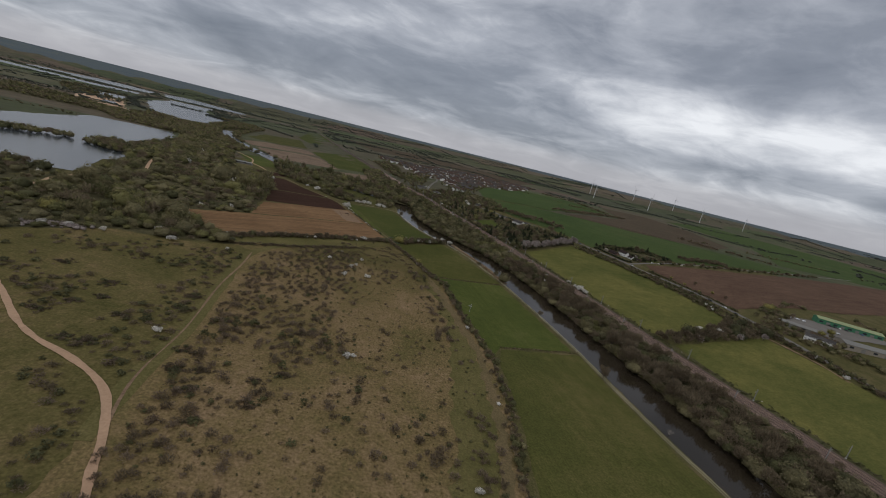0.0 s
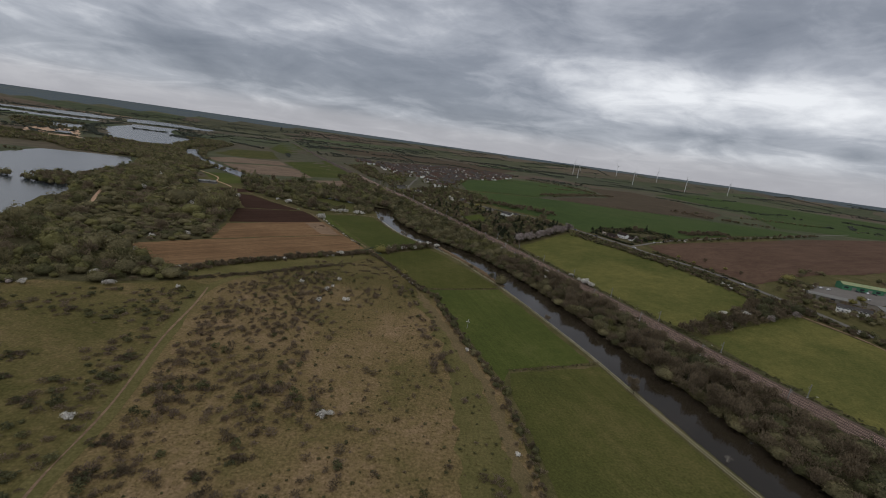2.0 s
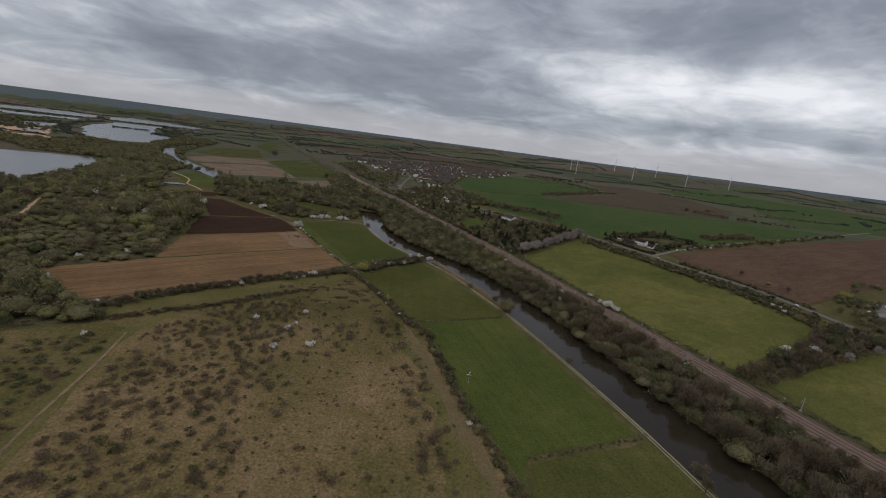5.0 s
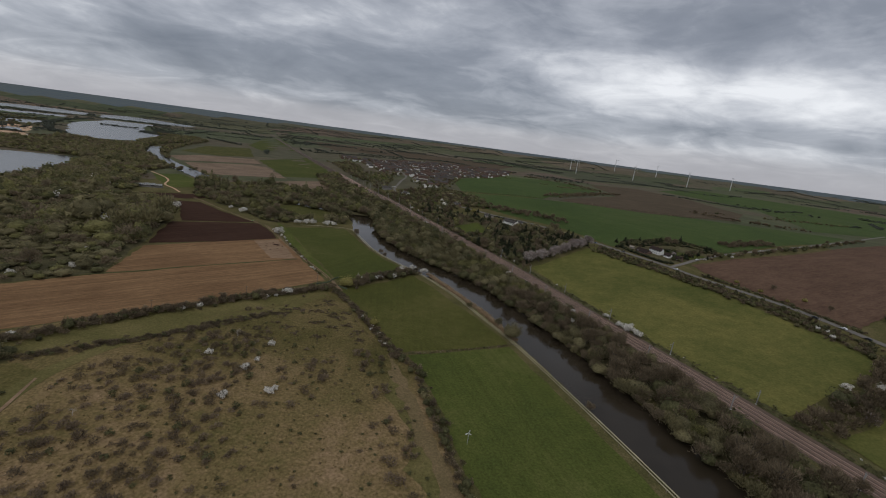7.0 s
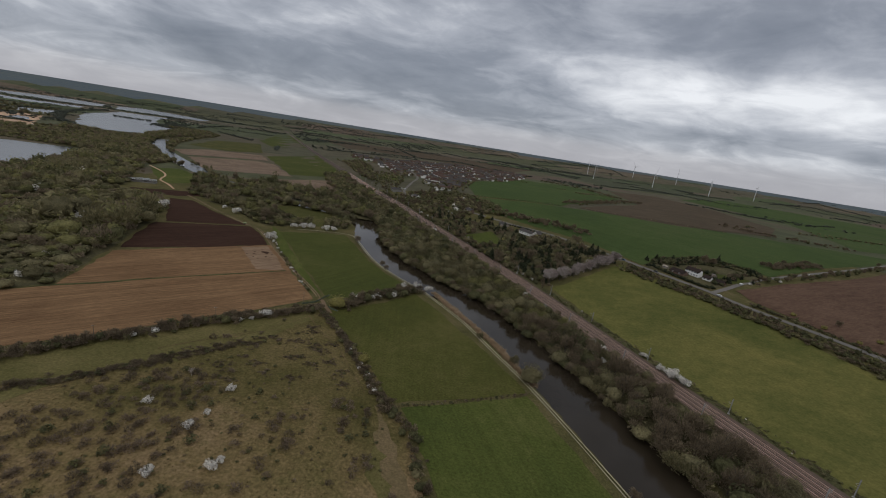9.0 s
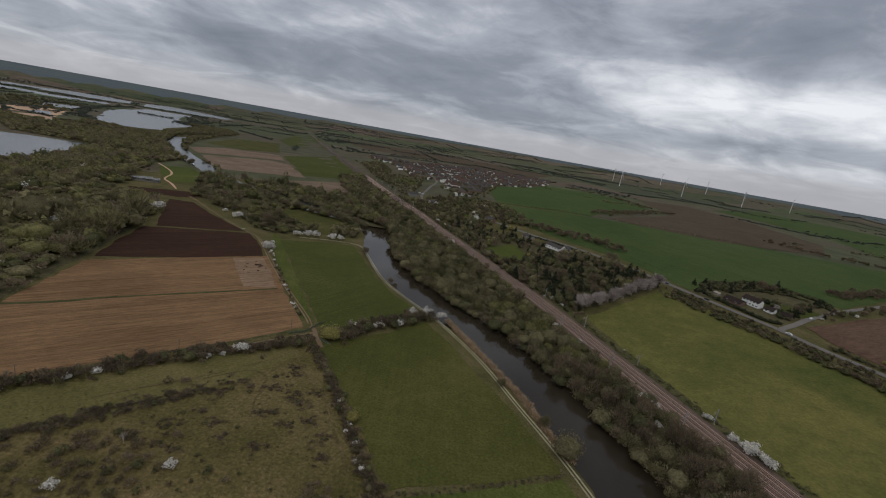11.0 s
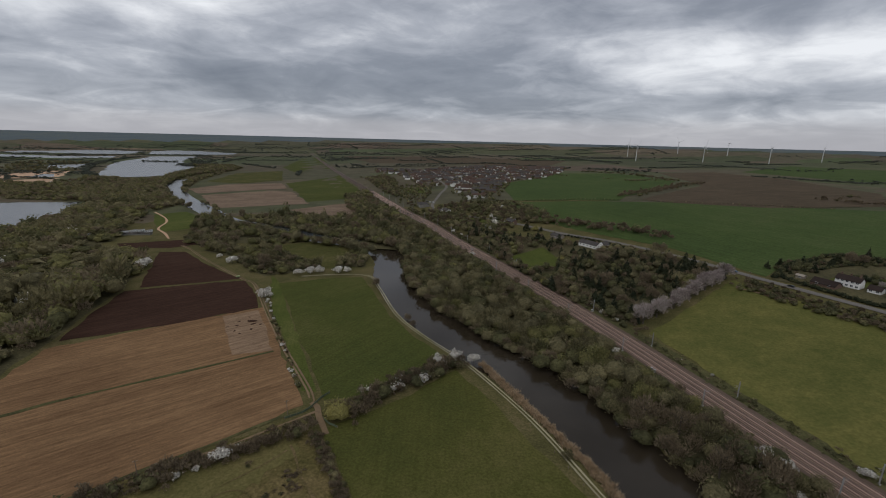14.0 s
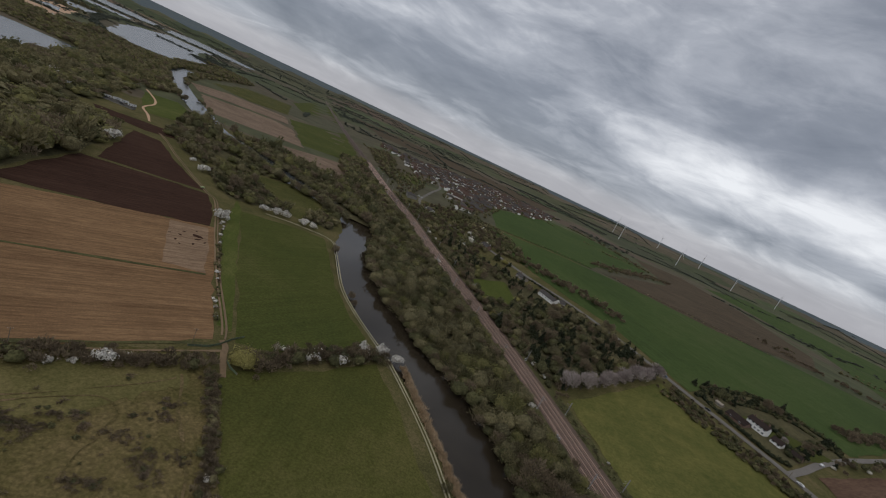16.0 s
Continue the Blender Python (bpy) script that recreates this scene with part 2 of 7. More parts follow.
M_VERGE = grass("grass_verge", (0.060, 0.057, 0.023), (0.085, 0.076, 0.031), (0.128, 0.102, 0.051), 0.05, 1.0, 0.15)
M_STRAW = grass("dead_grass", (0.108, 0.088, 0.042), (0.136, 0.103, 0.053), (0.165, 0.118, 0.066), 0.02, 1.0, 0.3)
M_TAN = tilled("stubble_soil", (0.131, 0.077, 0.041), (0.204, 0.124, 0.066), 44, 1.5, 0.30)
M_PALE = tilled("dry_soil", (0.165, 0.110, 0.070), (0.220, 0.150, 0.098), 44, 2.2, 0.3)
M_SOIL = tilled("ploughed_soil", (0.038, 0.021, 0.015), (0.050, 0.028, 0.020), 44, 1.6, 0.25)
M_BROWN = tilled("brown_tilth", (0.082, 0.050, 0.035), (0.115, 0.072, 0.050), 28, 3.0, 0.15)
M_GREYBROWN = tilled("far_tilth", (0.064, 0.050, 0.034), (0.090, 0.068, 0.046), 28, 4.0, 0.25)
M_FARTAN = tilled("far_stubble", (0.135, 0.096, 0.068), (0.195, 0.142, 0.103), 28, 4.0, 0.2)
M_SAND = plain("sandy_track", (0.39, 0.252, 0.158), 0.95, 0, 0.8, 0.5)
M_DIRT = plain("trodden_earth", (0.165, 0.112, 0.064), 0.95, 0, 0.7, 0.5)
M_TOW = plain("gravel_path", (0.262, 0.236, 0.150), 0.95, 0, 0.7, 0.5)
M_ROAD = plain("road_asphalt", (0.158, 0.144, 0.128), 0.95, 0, 0.5, 0.35, 0.05)
M_BALLAST = plain("rail_ballast", (0.092, 0.063, 0.047), 0.95, 0, 1.2, 0.6)
M_STONE = plain("track_ballast", (0.390, 0.265, 0.205), 0.95, 0, 1.2, 0.5)
M_STAIN = plain("rust_stained_stone", (0.042, 0.027, 0.021), 0.95, 0, 1.0, 0.5)
M_SLEEPER = plain("concrete_sleeper", (0.270, 0.190, 0.148), 0.9, 0, 0.8, 0.4)
M_RAIL = plain("rusty_rail", (0.050, 0.030, 0.026), 0.7, 0.1, 2.0, 0.5)
M_STEEL = plain("galvanised_steel", (0.42, 0.43, 0.44), 0.5, 0.3, 2.0, 0.3)
M_MAST = plain("dull_mast_steel", (0.30, 0.295, 0.29), 0.7, 0.1, 2.0, 0.3)
M_CONC = plain("grey_concrete", (0.34, 0.33, 0.31), 0.9, 0, 1.5, 0.35)
M_WHITE = plain("white_render", (0.74, 0.73, 0.70), 0.8, 0, 0.8, 0.2)
M_CREAM = plain("cream_render", (0.26, 0.225, 0.18), 0.85, 0, 0.8, 0.25)
M_BRICK = plain("brown_brick", (0.150, 0.098, 0.074), 0.9, 0, 1.5, 0.4)
M_TILE = plain("clay_roof", (0.082, 0.054, 0.043), 0.95, 0, 1.2, 0.5, 0.03)
M_OLDTILE = plain("old_dark_tile", (0.036, 0.027, 0.024), 0.95, 0, 1.2, 0.5, 0.03)
M_SLATE = plain("slate_roof", (0.070, 0.064, 0.060), 0.95, 0, 1.2, 0.5, 0.03)
M_GREENROOF = plain("green_sheeting", (0.25, 0.29, 0.14), 0.6, 0, 0.6, 0.25)
M_GREENWALL = plain("green_cladding", (0.05, 0.17, 0.09), 0.6, 0, 0.6, 0.25)
M_SHED = plain("pale_sheeting", (0.18, 0.172, 0.152), 0.6, 0, 0.5, 0.3)
M_WOOD = plain("weathered_wood", (0.17, 0.135, 0.10), 0.9, 0, 2.0, 0.5)
M_BARK = plain("grey_bark", (0.085, 0.070, 0.056), 0.95, 0, 2.5, 0.5)
M_DEADWOOD = plain("bleached_wood", (0.34, 0.30, 0.25), 0.9, 0, 2.0, 0.4)
M_PAINT = plain("white_paint", (0.62, 0.62, 0.62), 0.5, 0, 0.5, 0.1)
M_DARK = plain("dark_paint", (0.03, 0.032, 0.036), 0.4, 0, 1.0, 0.3)
M_BLUE = plain("blue_paint", (0.07, 0.11, 0.17), 0.4, 0, 1.0, 0.3)
M_YELLOW = plain("yellow_paint", (0.55, 0.42, 0.06), 0.6, 0, 1.0, 0.3)
M_NET = plain("green_netting", (0.095, 0.120, 0.075), 0.9, 0, 1.0, 0.4)
M_GLASS, n, b = material("window_glass", 0.08, 0, 0.6)
b.inputs["Base Color"].default_value = (0.03, 0.035, 0.04, 1)
M_WATER, n, b = material("river_water", 0.07, 0, 0.20)
p = place(n)
n.put(b.inputs["Base Color"], n.ramp(n.noise(p, 0.03, 3.0), [(0.3, (0.022, 0.017, 0.011)), (0.7, (0.032, 0.025, 0.017))]))
bump(n, b, n.noise(n.mapping(p, (1.0, 1.6, 1)), 0.5, 3.0, 0.6), 0.05, 0.25)
M_LAKE, n, b = material("lake_water", 0.22, 0, 0.28)
p = place(n)
n.put(b.inputs["Base Color"], n.ramp(n.noise(p, 0.004, 3.0), [(0.3, (0.030, 0.036, 0.041)), (0.7, (0.042, 0.048, 0.054))]))
bump(n, b, n.noise(p, 0.25, 3.0, 0.6), 0.04, 0.06)

L_OLIVE = foliage("olive_leaves", (0.120, 0.108, 0.060), (0.164, 0.145, 0.077), (0.214, 0.186, 0.096))
L_GREEN = foliage("spring_leaves", (0.118, 0.117, 0.050), (0.160, 0.152, 0.062), (0.204, 0.188, 0.076))
L_TWIG = foliage("bare_twigs", (0.145, 0.112, 0.073), (0.184, 0.144, 0.094), (0.220, 0.176, 0.116))
L_DARKTWIG = foliage("thorn_twigs", (0.104, 0.081, 0.053), (0.136, 0.106, 0.070), (0.170, 0.134, 0.088))
L_THORN = foliage("scrub_leaves", (0.072, 0.072, 0.036), (0.098, 0.096, 0.046), (0.130, 0.124, 0.056))
L_SCRUB = foliage("bramble_twigs", (0.145, 0.108, 0.078), (0.182, 0.138, 0.098), (0.215, 0.165, 0.118))
L_CONIFER = foliage("conifer_needles", (0.026, 0.034, 0.020), (0.038, 0.045, 0.024), (0.055, 0.058, 0.028))
L_BLOSSOM = foliage("white_blossom", (0.44, 0.415, 0.375), (0.58, 0.555, 0.505), (0.72, 0.69, 0.63), 0.3)
L_PINK = foliage("pale_pink_blossom", (0.24, 0.195, 0.18), (0.36, 0.305, 0.28), (0.50, 0.44, 0.41), 0.2)
L_YELLOW = foliage("yellow_willow", (0.19, 0.170, 0.055), (0.25, 0.222, 0.075), (0.30, 0.268, 0.100), 0.3)
L_REED = foliage("dry_reeds", (0.34, 0.25, 0.155), (0.43, 0.325, 0.21), (0.52, 0.40, 0.27), 0.2)
# paler, bluer than the near leaves: aerial haze mixed into the colour
L_FAR_HAZED = foliage("hazed_far_woods", (0.075, 0.084, 0.068), (0.096, 0.104, 0.080), (0.122, 0.122, 0.092), 0.006, 0.4)
L_TUFT = foliage("grass_tufts", (0.138, 0.108, 0.045), (0.188, 0.137, 0.064), (0.236, 0.168, 0.090), 0.05)

# ---- the plan: lines and corners in metres ----
from mathutils import geometry

RAIL = np.array([(330, -10), (309, 50), (247, 201), (203, 301), (162, 401), (119.6, 501), (83, 589.5), (47, 669), (11, 741), (-32, 826), (-78, 926), (-143, 1050), (-254, 1283), (-455, 1695), (-661, 2130), (-876, 2590), (-1250, 3400)], float)
RIVER = np.array([(250, -110), (215, 40), (190, 120), (169, 188), (155, 228), (141, 275), (120, 336), (92, 415), (67, 478), (56, 500), (43, 524), (28, 547), (9, 567), (-12, 589), (-33, 614), (-60, 657), (-81, 706), (-92, 756), (-112, 797),
                  (-150, 822), (-202, 838), (-284, 883), (-366, 921), (-441, 990), (-524, 1067), (-620, 1166), (-732, 1301), (-818, 1454), (-860, 1700)], float)


def along(points, step):
    """A smooth line through the points, at even steps."""
    p = np.vstack([2 * points[0] - points[1], points, 2 * points[-1] - points[-2]])
    out = []
    for a, b_, c, d in zip(p[:-3], p[1:-2], p[2:-1], p[3:]):
        for t in np.arange(0, 1, 0.05):
            out.append(0.5 * (2 * b_ + (c - a) * t + (2 * a - 5 * b_ + 4 * c - d) * t * t + (3 * b_ - a - 3 * c + d) * t ** 3))
    out = np.array(out + [points[-1]])
    s = np.concatenate([[0], np.cumsum(np.linalg.norm(np.diff(out, axis=0), axis=1))])
    q = np.arange(0, s[-1], step)
    return np.c_[np.interp(q, s, out[:, 0]), np.interp(q, s, out[:, 1])]


def side(x, y, line):
    """The distance of places from a line: positive on its right, as it runs."""
    x, y = np.asarray(x, float), np.asarray(y, float)
    best, sign = np.full(x.shape, 1e9), np.ones(x.shape)
    for a, b_ in zip(line[:-1], line[1:]):
        d = b_ - a
        t = np.clip(((x - a[0]) * d[0] + (y - a[1]) * d[1]) / (d @ d), 0, 1)
        ex, ey = x - a[0] - t * d[0], y - a[1] - t * d[1]
        r = np.hypot(ex, ey)
        sign = np.where(r < best, np.where(d[0] * ey - d[1] * ex < 0, 1.0, -1.0), sign)
        best = np.minimum(best, r)
    return best * sign


def smooth(a, b_, v):
    t = np.clip((v - a) / (b_ - a), 0, 1)
    return t * t * (3 - 2 * t)


def terrain(x, y):
    """The height of the land: flat by the river, a bank up to the railway, a long slope beyond it, hills far off."""
    x, y = np.asarray(x, float), np.asarray(y, float)
    s = side(x, y, RAIL)
    z = np.interp(s, [-38, -13, 13, 114, 166, 262, 385, 900, 6000], [0, 6.6, 7.0, 21.5, 26.5, 32, 35, 38, 38])
    z = z * (1 - 0.45 * smooth(800, 1800, y))
    r = np.hypot(x, y - 170)
    out = 3300 + 750 * np.clip(-1.5 * x / np.maximum(r, 1), 0, 1)
    return z + (98 - 30 * x / np.maximum(r, 1) - np.minimum(z, 70)) * smooth(out, out + 1450, r)


def bed(x, y):
    """The land with the river's bed cut into it."""
    d = np.abs(side(x, y, RIVER))
    return terrain(x, y) - 3.2 * (1 - smooth(13.0, 19.0, d)) * (1 - smooth(800, 835, np.asarray(y, float)))


def inside(x, y, poly):
    x, y = np.asarray(x, float), np.asarray(y, float)
    hit = np.zeros(x.shape, bool)
    for (ax, ay), (bx, by) in zip(poly, poly[1:] + poly[:1]):
        if ay != by:
            hit ^= ((ay > y) != (by > y)) & (x < (bx - ax) * (y - ay) / (by - ay) + ax)
    return hit


# ---- builders ----


def mesh_of(name, verts, faces, materials, index=None, smooth_=False):
    """A mesh from arrays: verts (n, 3), faces (m, 3 or 4)."""
    me = bpy.data.meshes.new(name)
    verts, faces = np.asarray(verts, np.float32), np.asarray(faces, np.int32)
    k = faces.shape[1]
    me.vertices.add(len(verts))
    me.vertices.foreach_set("co", verts.ravel())
    me.loops.add(faces.size)
    me.loops.foreach_set("vertex_index", faces.ravel())
    me.polygons.add(len(faces))
    me.polygons.foreach_set("loop_start", np.arange(0, faces.size, k, dtype=np.int32))
    me.polygons.foreach_set("loop_total", np.full(len(faces), k, np.int32))
    for m in materials:
        me.materials.append(m)
    if index is not None:
        me.polygons.foreach_set("material_index", np.asarray(index, np.int32))
    if smooth_:
        me.polygons.foreach_set("use_smooth", np.ones(len(faces), bool))
    me.update(calc_edges=True)
    me.validate()
    return me


def thing(name, label, category, group="", kind="", at=(0, 0, 0), turn=0.0):
    ob = new(name)
    ob.empty_display_size = 0.5
    ob.matrix_world = pose(*at, 0, 0, turn)
    return tagged(ob, label, category, group, kind)


def part(name, bm, mat, parent, label=""):
    me = bpy.data.meshes.new(name)
    bm.normal_update()
    bm.to_mesh(me)
    bm.free()
    me.materials.append(mat)
    ob = new(name, me)
    ob.parent = parent
    return tagged(ob, label)


def part_of(name, me, parent, label=""):
    ob = new(name, me)
    ob.parent = parent
    return tagged(ob, label)


def box(bm, x0, x1, y0, y1, z0, z1, bevel=0.0):
    v = [bm.verts.new((x, y, z)) for z in (z0, z1) for x, y in ((x0, y0), (x1, y0), (x1, y1), (x0, y1))]
    fs = [bm.faces.new([v[i] for i in q]) for q in ((3, 2, 1, 0), (4, 5, 6, 7), (0, 1, 5, 4), (1, 2, 6, 5), (2, 3, 7, 6), (3, 0, 4, 7))]
    if bevel:
        es = list({e for f_ in fs for e in f_.edges})
        bmesh.ops.bevel(bm, geom=es, offset=bevel, segments=1, affect="EDGES")
    return bm


def rod(bm, a, b_, r0, r1, sides=6):
    """A tapered round bar from a to b."""
    a, b_ = Vector(a), Vector(b_)
    q = (b_ - a).to_track_quat("Z", "Y")
    rings = []
    for c, r in ((a, r0), (b_, r1)):
        rings.append([bm.verts.new(c + q @ Vector((r * math.cos(2 * math.pi * i / sides), r * math.sin(2 * math.pi * i / sides), 0))) for i in range(sides)])
    for i in range(sides):
        j = (i + 1) % sides
        bm.faces.new((rings[0][i], rings[0][j], rings[1][j], rings[1][i]))
    bm.faces.new(rings[0][::-1])
    bm.faces.new(rings[1])
    return bm


def ragged(poly, step=7.0, jitter=0.6, seed=0):
    """The outline of a field, its long edges broken and a little uneven."""
    rng = np.random.default_rng(seed)
    out = []
    for a, b_ in zip(np.array(poly, float), np.array(poly[1:] + poly[:1], float)):
        n_ = max(1, int(np.linalg.norm(b_ - a) / step))
        for i in range(n_):
            out.append(a + (b_ - a) * i / n_ + (rng.normal(0, jitter, 2) if i else 0))
    return np.array(out)


def sheet(name, poly, mat, lift=0.15, step=14.0, edge=7.0, jitter=0.6, label="", category="", surface=terrain):
    """A piece of ground with its own cover, laid on the land."""
    rim = ragged(poly, edge, jitter, len(name) + len(poly))
    lo, hi = rim.min(0), rim.max(0)
    gx, gy = np.meshgrid(np.arange(lo[0] + step / 2, hi[0], step), np.arange(lo[1] + step / 2, hi[1], step))
    ok = inside(gx.ravel(), gy.ravel(), [tuple(p_) for p_ in rim])
    inner = np.c_[gx.ravel(), gy.ravel()][ok]
    pts = [Vector(p_) for p_ in np.vstack([rim, inner])]
    n_ = len(rim)
    co, _, fs, *_ = geometry.delaunay_2d_cdt(pts, [(i, (i + 1) % n_) for i in range(n_)], [], 1, 1e-4)
    co = np.array([(c.x, c.y) for c in co])
    fs = [f_ if (co[f_[1]] - co[f_[0]])[0] * (co[f_[2]] - co[f_[0]])[1] - (co[f_[1]] - co[f_[0]])[1] * (co[f_[2]] - co[f_[0]])[0] > 0 else f_[::-1] for f_ in fs]
    ob = new(name, mesh_of(name, np.c_[co, surface(co[:, 0], co[:, 1]) + lift], fs, [mat]))
    return tagged(ob, label, category, kind="structure")


def ribbon(name, points, width, mat, lift=0.2, step=5.0, label="", category="", uneven=0.0, cross=(-1, 1), surface=terrain):
    """A road, path or bed along a line."""
    line = along(np.array(points, float), step) if len(points) < 400 else points
    d = np.gradient(line, axis=0)
    d /= np.linalg.norm(d, axis=1)[:, None]
    nrm = np.c_[d[:, 1], -d[:, 0]]
    rng = np.random.default_rng(len(points))
    w = width / 2 * (1 + uneven * np.convolve(rng.normal(0, 1, len(line) + 4), np.ones(5) / 5, "valid"))
    rows_ = [line + nrm * (w * c)[:, None] for c in cross]
    v = np.concatenate([np.c_[r_, surface(r_[:, 0], r_[:, 1]) + lift] for r_ in rows_])
    n_, faces = len(line), []
    for k in range(len(cross) - 1):
        i = np.arange(n_ - 1)
        faces.append(np.c_[k * n_ + i, (k + 1) * n_ + i, (k + 1) * n_ + i + 1, k * n_ + i + 1])
    ob = new(name, mesh_of(name, v, np.concatenate(faces), [mat]))
    return tagged(ob, label, category, kind="structure")


# ---- ground ----


def lines(near0, near1, far0, far1, step, grow=1.13):
    out, s, v = list(np.arange(near0, near1 + 0.1, step)), step, near1
    while v < far1:
        s = min(s * grow, 160)
        v += s
        out.append(v)
    s, v = step, near0
    while v > far0:
        s = min(s * grow, 160)
        v -= s
        out.insert(0, v)
    return np.array(out)


gx, gy = lines(-260, 320, -7200, 7200, 4.5), lines(60, 830, -1500, 5400, 4.5)
X, Y = np.meshgrid(gx, gy)
Z = bed(X, Y) + 0.03 * np.sin(X * 0.21 + 2 * np.sin(Y * 0.09)) * np.sin(Y * 0.17) * (np.hypot(X, Y) < 900)
i = np.arange(len(gx) * len(gy)).reshape(len(gy), len(gx))
quads = np.c_[i[:-1, :-1].ravel(), i[:-1, 1:].ravel(), i[1:, 1:].ravel(), i[1:, :-1].ravel()]
# the outermost ring of quads takes the hill colour with haze painted in
ground = new("ground", mesh_of("ground", np.c_[X.ravel(), Y.ravel(), Z.ravel()], quads, [M_VERGE, M_GROUND, M_HAZED_HILLS], (np.hypot(X, Y - 170)[:-1, :-1].ravel() > 4250 + 500 * np.clip(-1.5 * X / np.hypot(X, Y + 0.5), 0, 1)[:-1, :-1].ravel()).astype(int) + (np.hypot(X, Y - 300)[:-1, :-1].ravel() > 760)))
tagged(ground, "flat river valley farmland rising to low hills", "ground", kind="structure")

# water
ribbon("water_river", RIVER[:20], 37.0, M_WATER, -1.1, 6.0, "dark slow brown river between grassy banks", "river")
ribbon("water_river", [tuple(q) for q in RIVER[19:28]], 33.0, M_LAKE, 0.35, 10.0, "pale far reach of the river", "river")
LAKE1 = [(-832, 861), (-865, 982), (-798, 1012), (-711, 1036), (-611, 892), (-599, 769), (-480, 589), (-427, 459), (-560, 440), (-800, 520)]
sheet("water_lake", LAKE1, M_LAKE, 0.3, 60, 20, 4, "grey gravel-pit lake mirroring the cloud", "lake")
WATERS = [[(-1086, 1456), (-1227, 1631), (-1439, 1900), (-1577, 2124), (-1702, 2405), (-1772, 2522), (-1574, 2631), (-1487, 2437), (-1357, 2192), (-1211, 1990), (-1085, 1900), (-966, 1654), (-942, 1560), (-961, 1497), (-1004, 1467)],
          [(-2252, 3138), (-2286, 3390), (-2098, 3368), (-1638, 3127), (-1571, 2920), (-1693, 2832), (-1809, 2749), (-1962, 2746)],
          [(-2860, 2800), (-2736, 2854), (-2711, 3098), (-2520, 3158), (-2265, 3086), (-2135, 2936), (-2073, 2670), (-2301, 2642), (-2458, 2612), (-2700, 2560)],
          [(-2700, 2390), (-2442, 2379), (-2306, 2382), (-2114, 2361), (-1926, 2488), (-1810, 2330), (-1939, 2192), (-2113, 2209), (-2237, 2205), (-2500, 2200)],
          [(-1588, 1779), (-1534, 1903), (-1394, 1704), (-1465, 1674)],
          [(-1287, 1485), (-1243, 1493), (-1167, 1421), (-1190, 1404)]]
for poly, lab in zip(WATERS, ("large pale gravel-pit lake", "far pale gravel-pit lake", "far pale gravel-pit lake", "far pale gravel-pit lake", "small pond among sandy workings", "small pond among sandy workings")):
    sheet("water_lake", poly, M_LAKE, 0.4, 120, 40, 6, lab, "lake")

# fields, from the nearest outward
EDGE = [(56, 90), (53, 147), (51, 198), (43, 255), (20, 322), (2, 384), (-21, 428), (-66, 490)]
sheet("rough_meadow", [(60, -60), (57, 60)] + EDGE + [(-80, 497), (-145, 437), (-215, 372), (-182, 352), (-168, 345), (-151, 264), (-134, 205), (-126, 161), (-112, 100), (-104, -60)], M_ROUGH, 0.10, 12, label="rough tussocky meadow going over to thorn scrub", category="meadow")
sheet("headland_grass", [(-204, 362), (-182, 357), (-162, 373), (-140, 390), (-120, 411), (-97, 434), (-80, 456), (-70, 480), (-74, 488), (-100, 466), (-132, 440), (-175, 396)], M_MOWN, 0.17, 9, 3.5, 2.2, "smooth olive grass below the hedge", "grass")
sheet("damp_pasture", [(-90, -60), (-100, 100), (-116, 161), (-124, 205), (-141, 264), (-158, 345), (-176, 352), (-220, 326), (-262, 317), (-300, 270), (-420, 250), (-420, -60)], M_HEATH, 0.13, 14, label="green unkempt pasture dotted with thorn bushes", category="pasture")
sheet("meadow", [(-65, 491), (-50, 470), (-32, 444), (-12, 410), (-6, 404), (59, 430), (36, 474), (4, 526), (-12, 549), (-38, 517)], M_HAY, 0.16, label="mown green riverside meadow", category="meadow")
sheet("meadow", [(-4, 401), (6, 384), (24, 322), (45, 263), (50, 279), (105, 302), (84, 362), (58, 427)], M_MEADOW, 0.16, label="mown green riverside meadow with wheel marks", category="meadow")
sheet("meadow", [(48, 255), (55, 198), (58, 147), (60, 60), (66, -60), (190, -60), (165, 100), (148, 176), (136, 206), (122, 253), (110, 298), (50, 275)], M_DRY, 0.16, label="mown green riverside meadow", category="meadow")
sheet("wheat_field", [(-170, 671), (-140, 688), (-107, 699), (-91, 671), (-66, 621), (-45, 591), (-25, 569), (-23, 560), (-40, 537), (-58, 517), (-72, 513), (-101, 560)], M_LEY, 0.16, label="smooth green field of young crop beside the river", category="field")
sheet("stubble_field", [(-274, 419), (-226, 469), (-247, 540), (-200, 583), (-157, 619), (-115, 558), (-80, 508), (-112, 469), (-214, 375)], M_TAN, 0.16, label="pale brown drilled stubble field", category="field")
sheet("bare_patch", [(-176, 599), (-158, 613), (-119, 557), (-139, 548)], M_PALE, 0.24, label="dry pale corner of the drilled field", category="field")
ribbon("headland", [(-235, 462), (-206, 483), (-193, 496), (-158, 524), (-118, 556)], 2.6, M_DITCH, 0.26, label="narrow weedy strip between two plots", category="verge", uneven=0.5)
sheet("ploughed_field", [(-248, 550), (-267, 593), (-279, 635), (-242, 655), (-202, 673), (-180, 647), (-160, 617), (-200, 582)], M_SOIL, 0.22, label="dark freshly ploughed plot", category="field")
sheet("ploughed_field", [(-274, 643), (-321, 719), (-338, 747), (-313, 753), (-263, 713), (-208, 677), (-240, 660)], M_SOIL, 0.22, label="dark freshly ploughed plot", category="field")
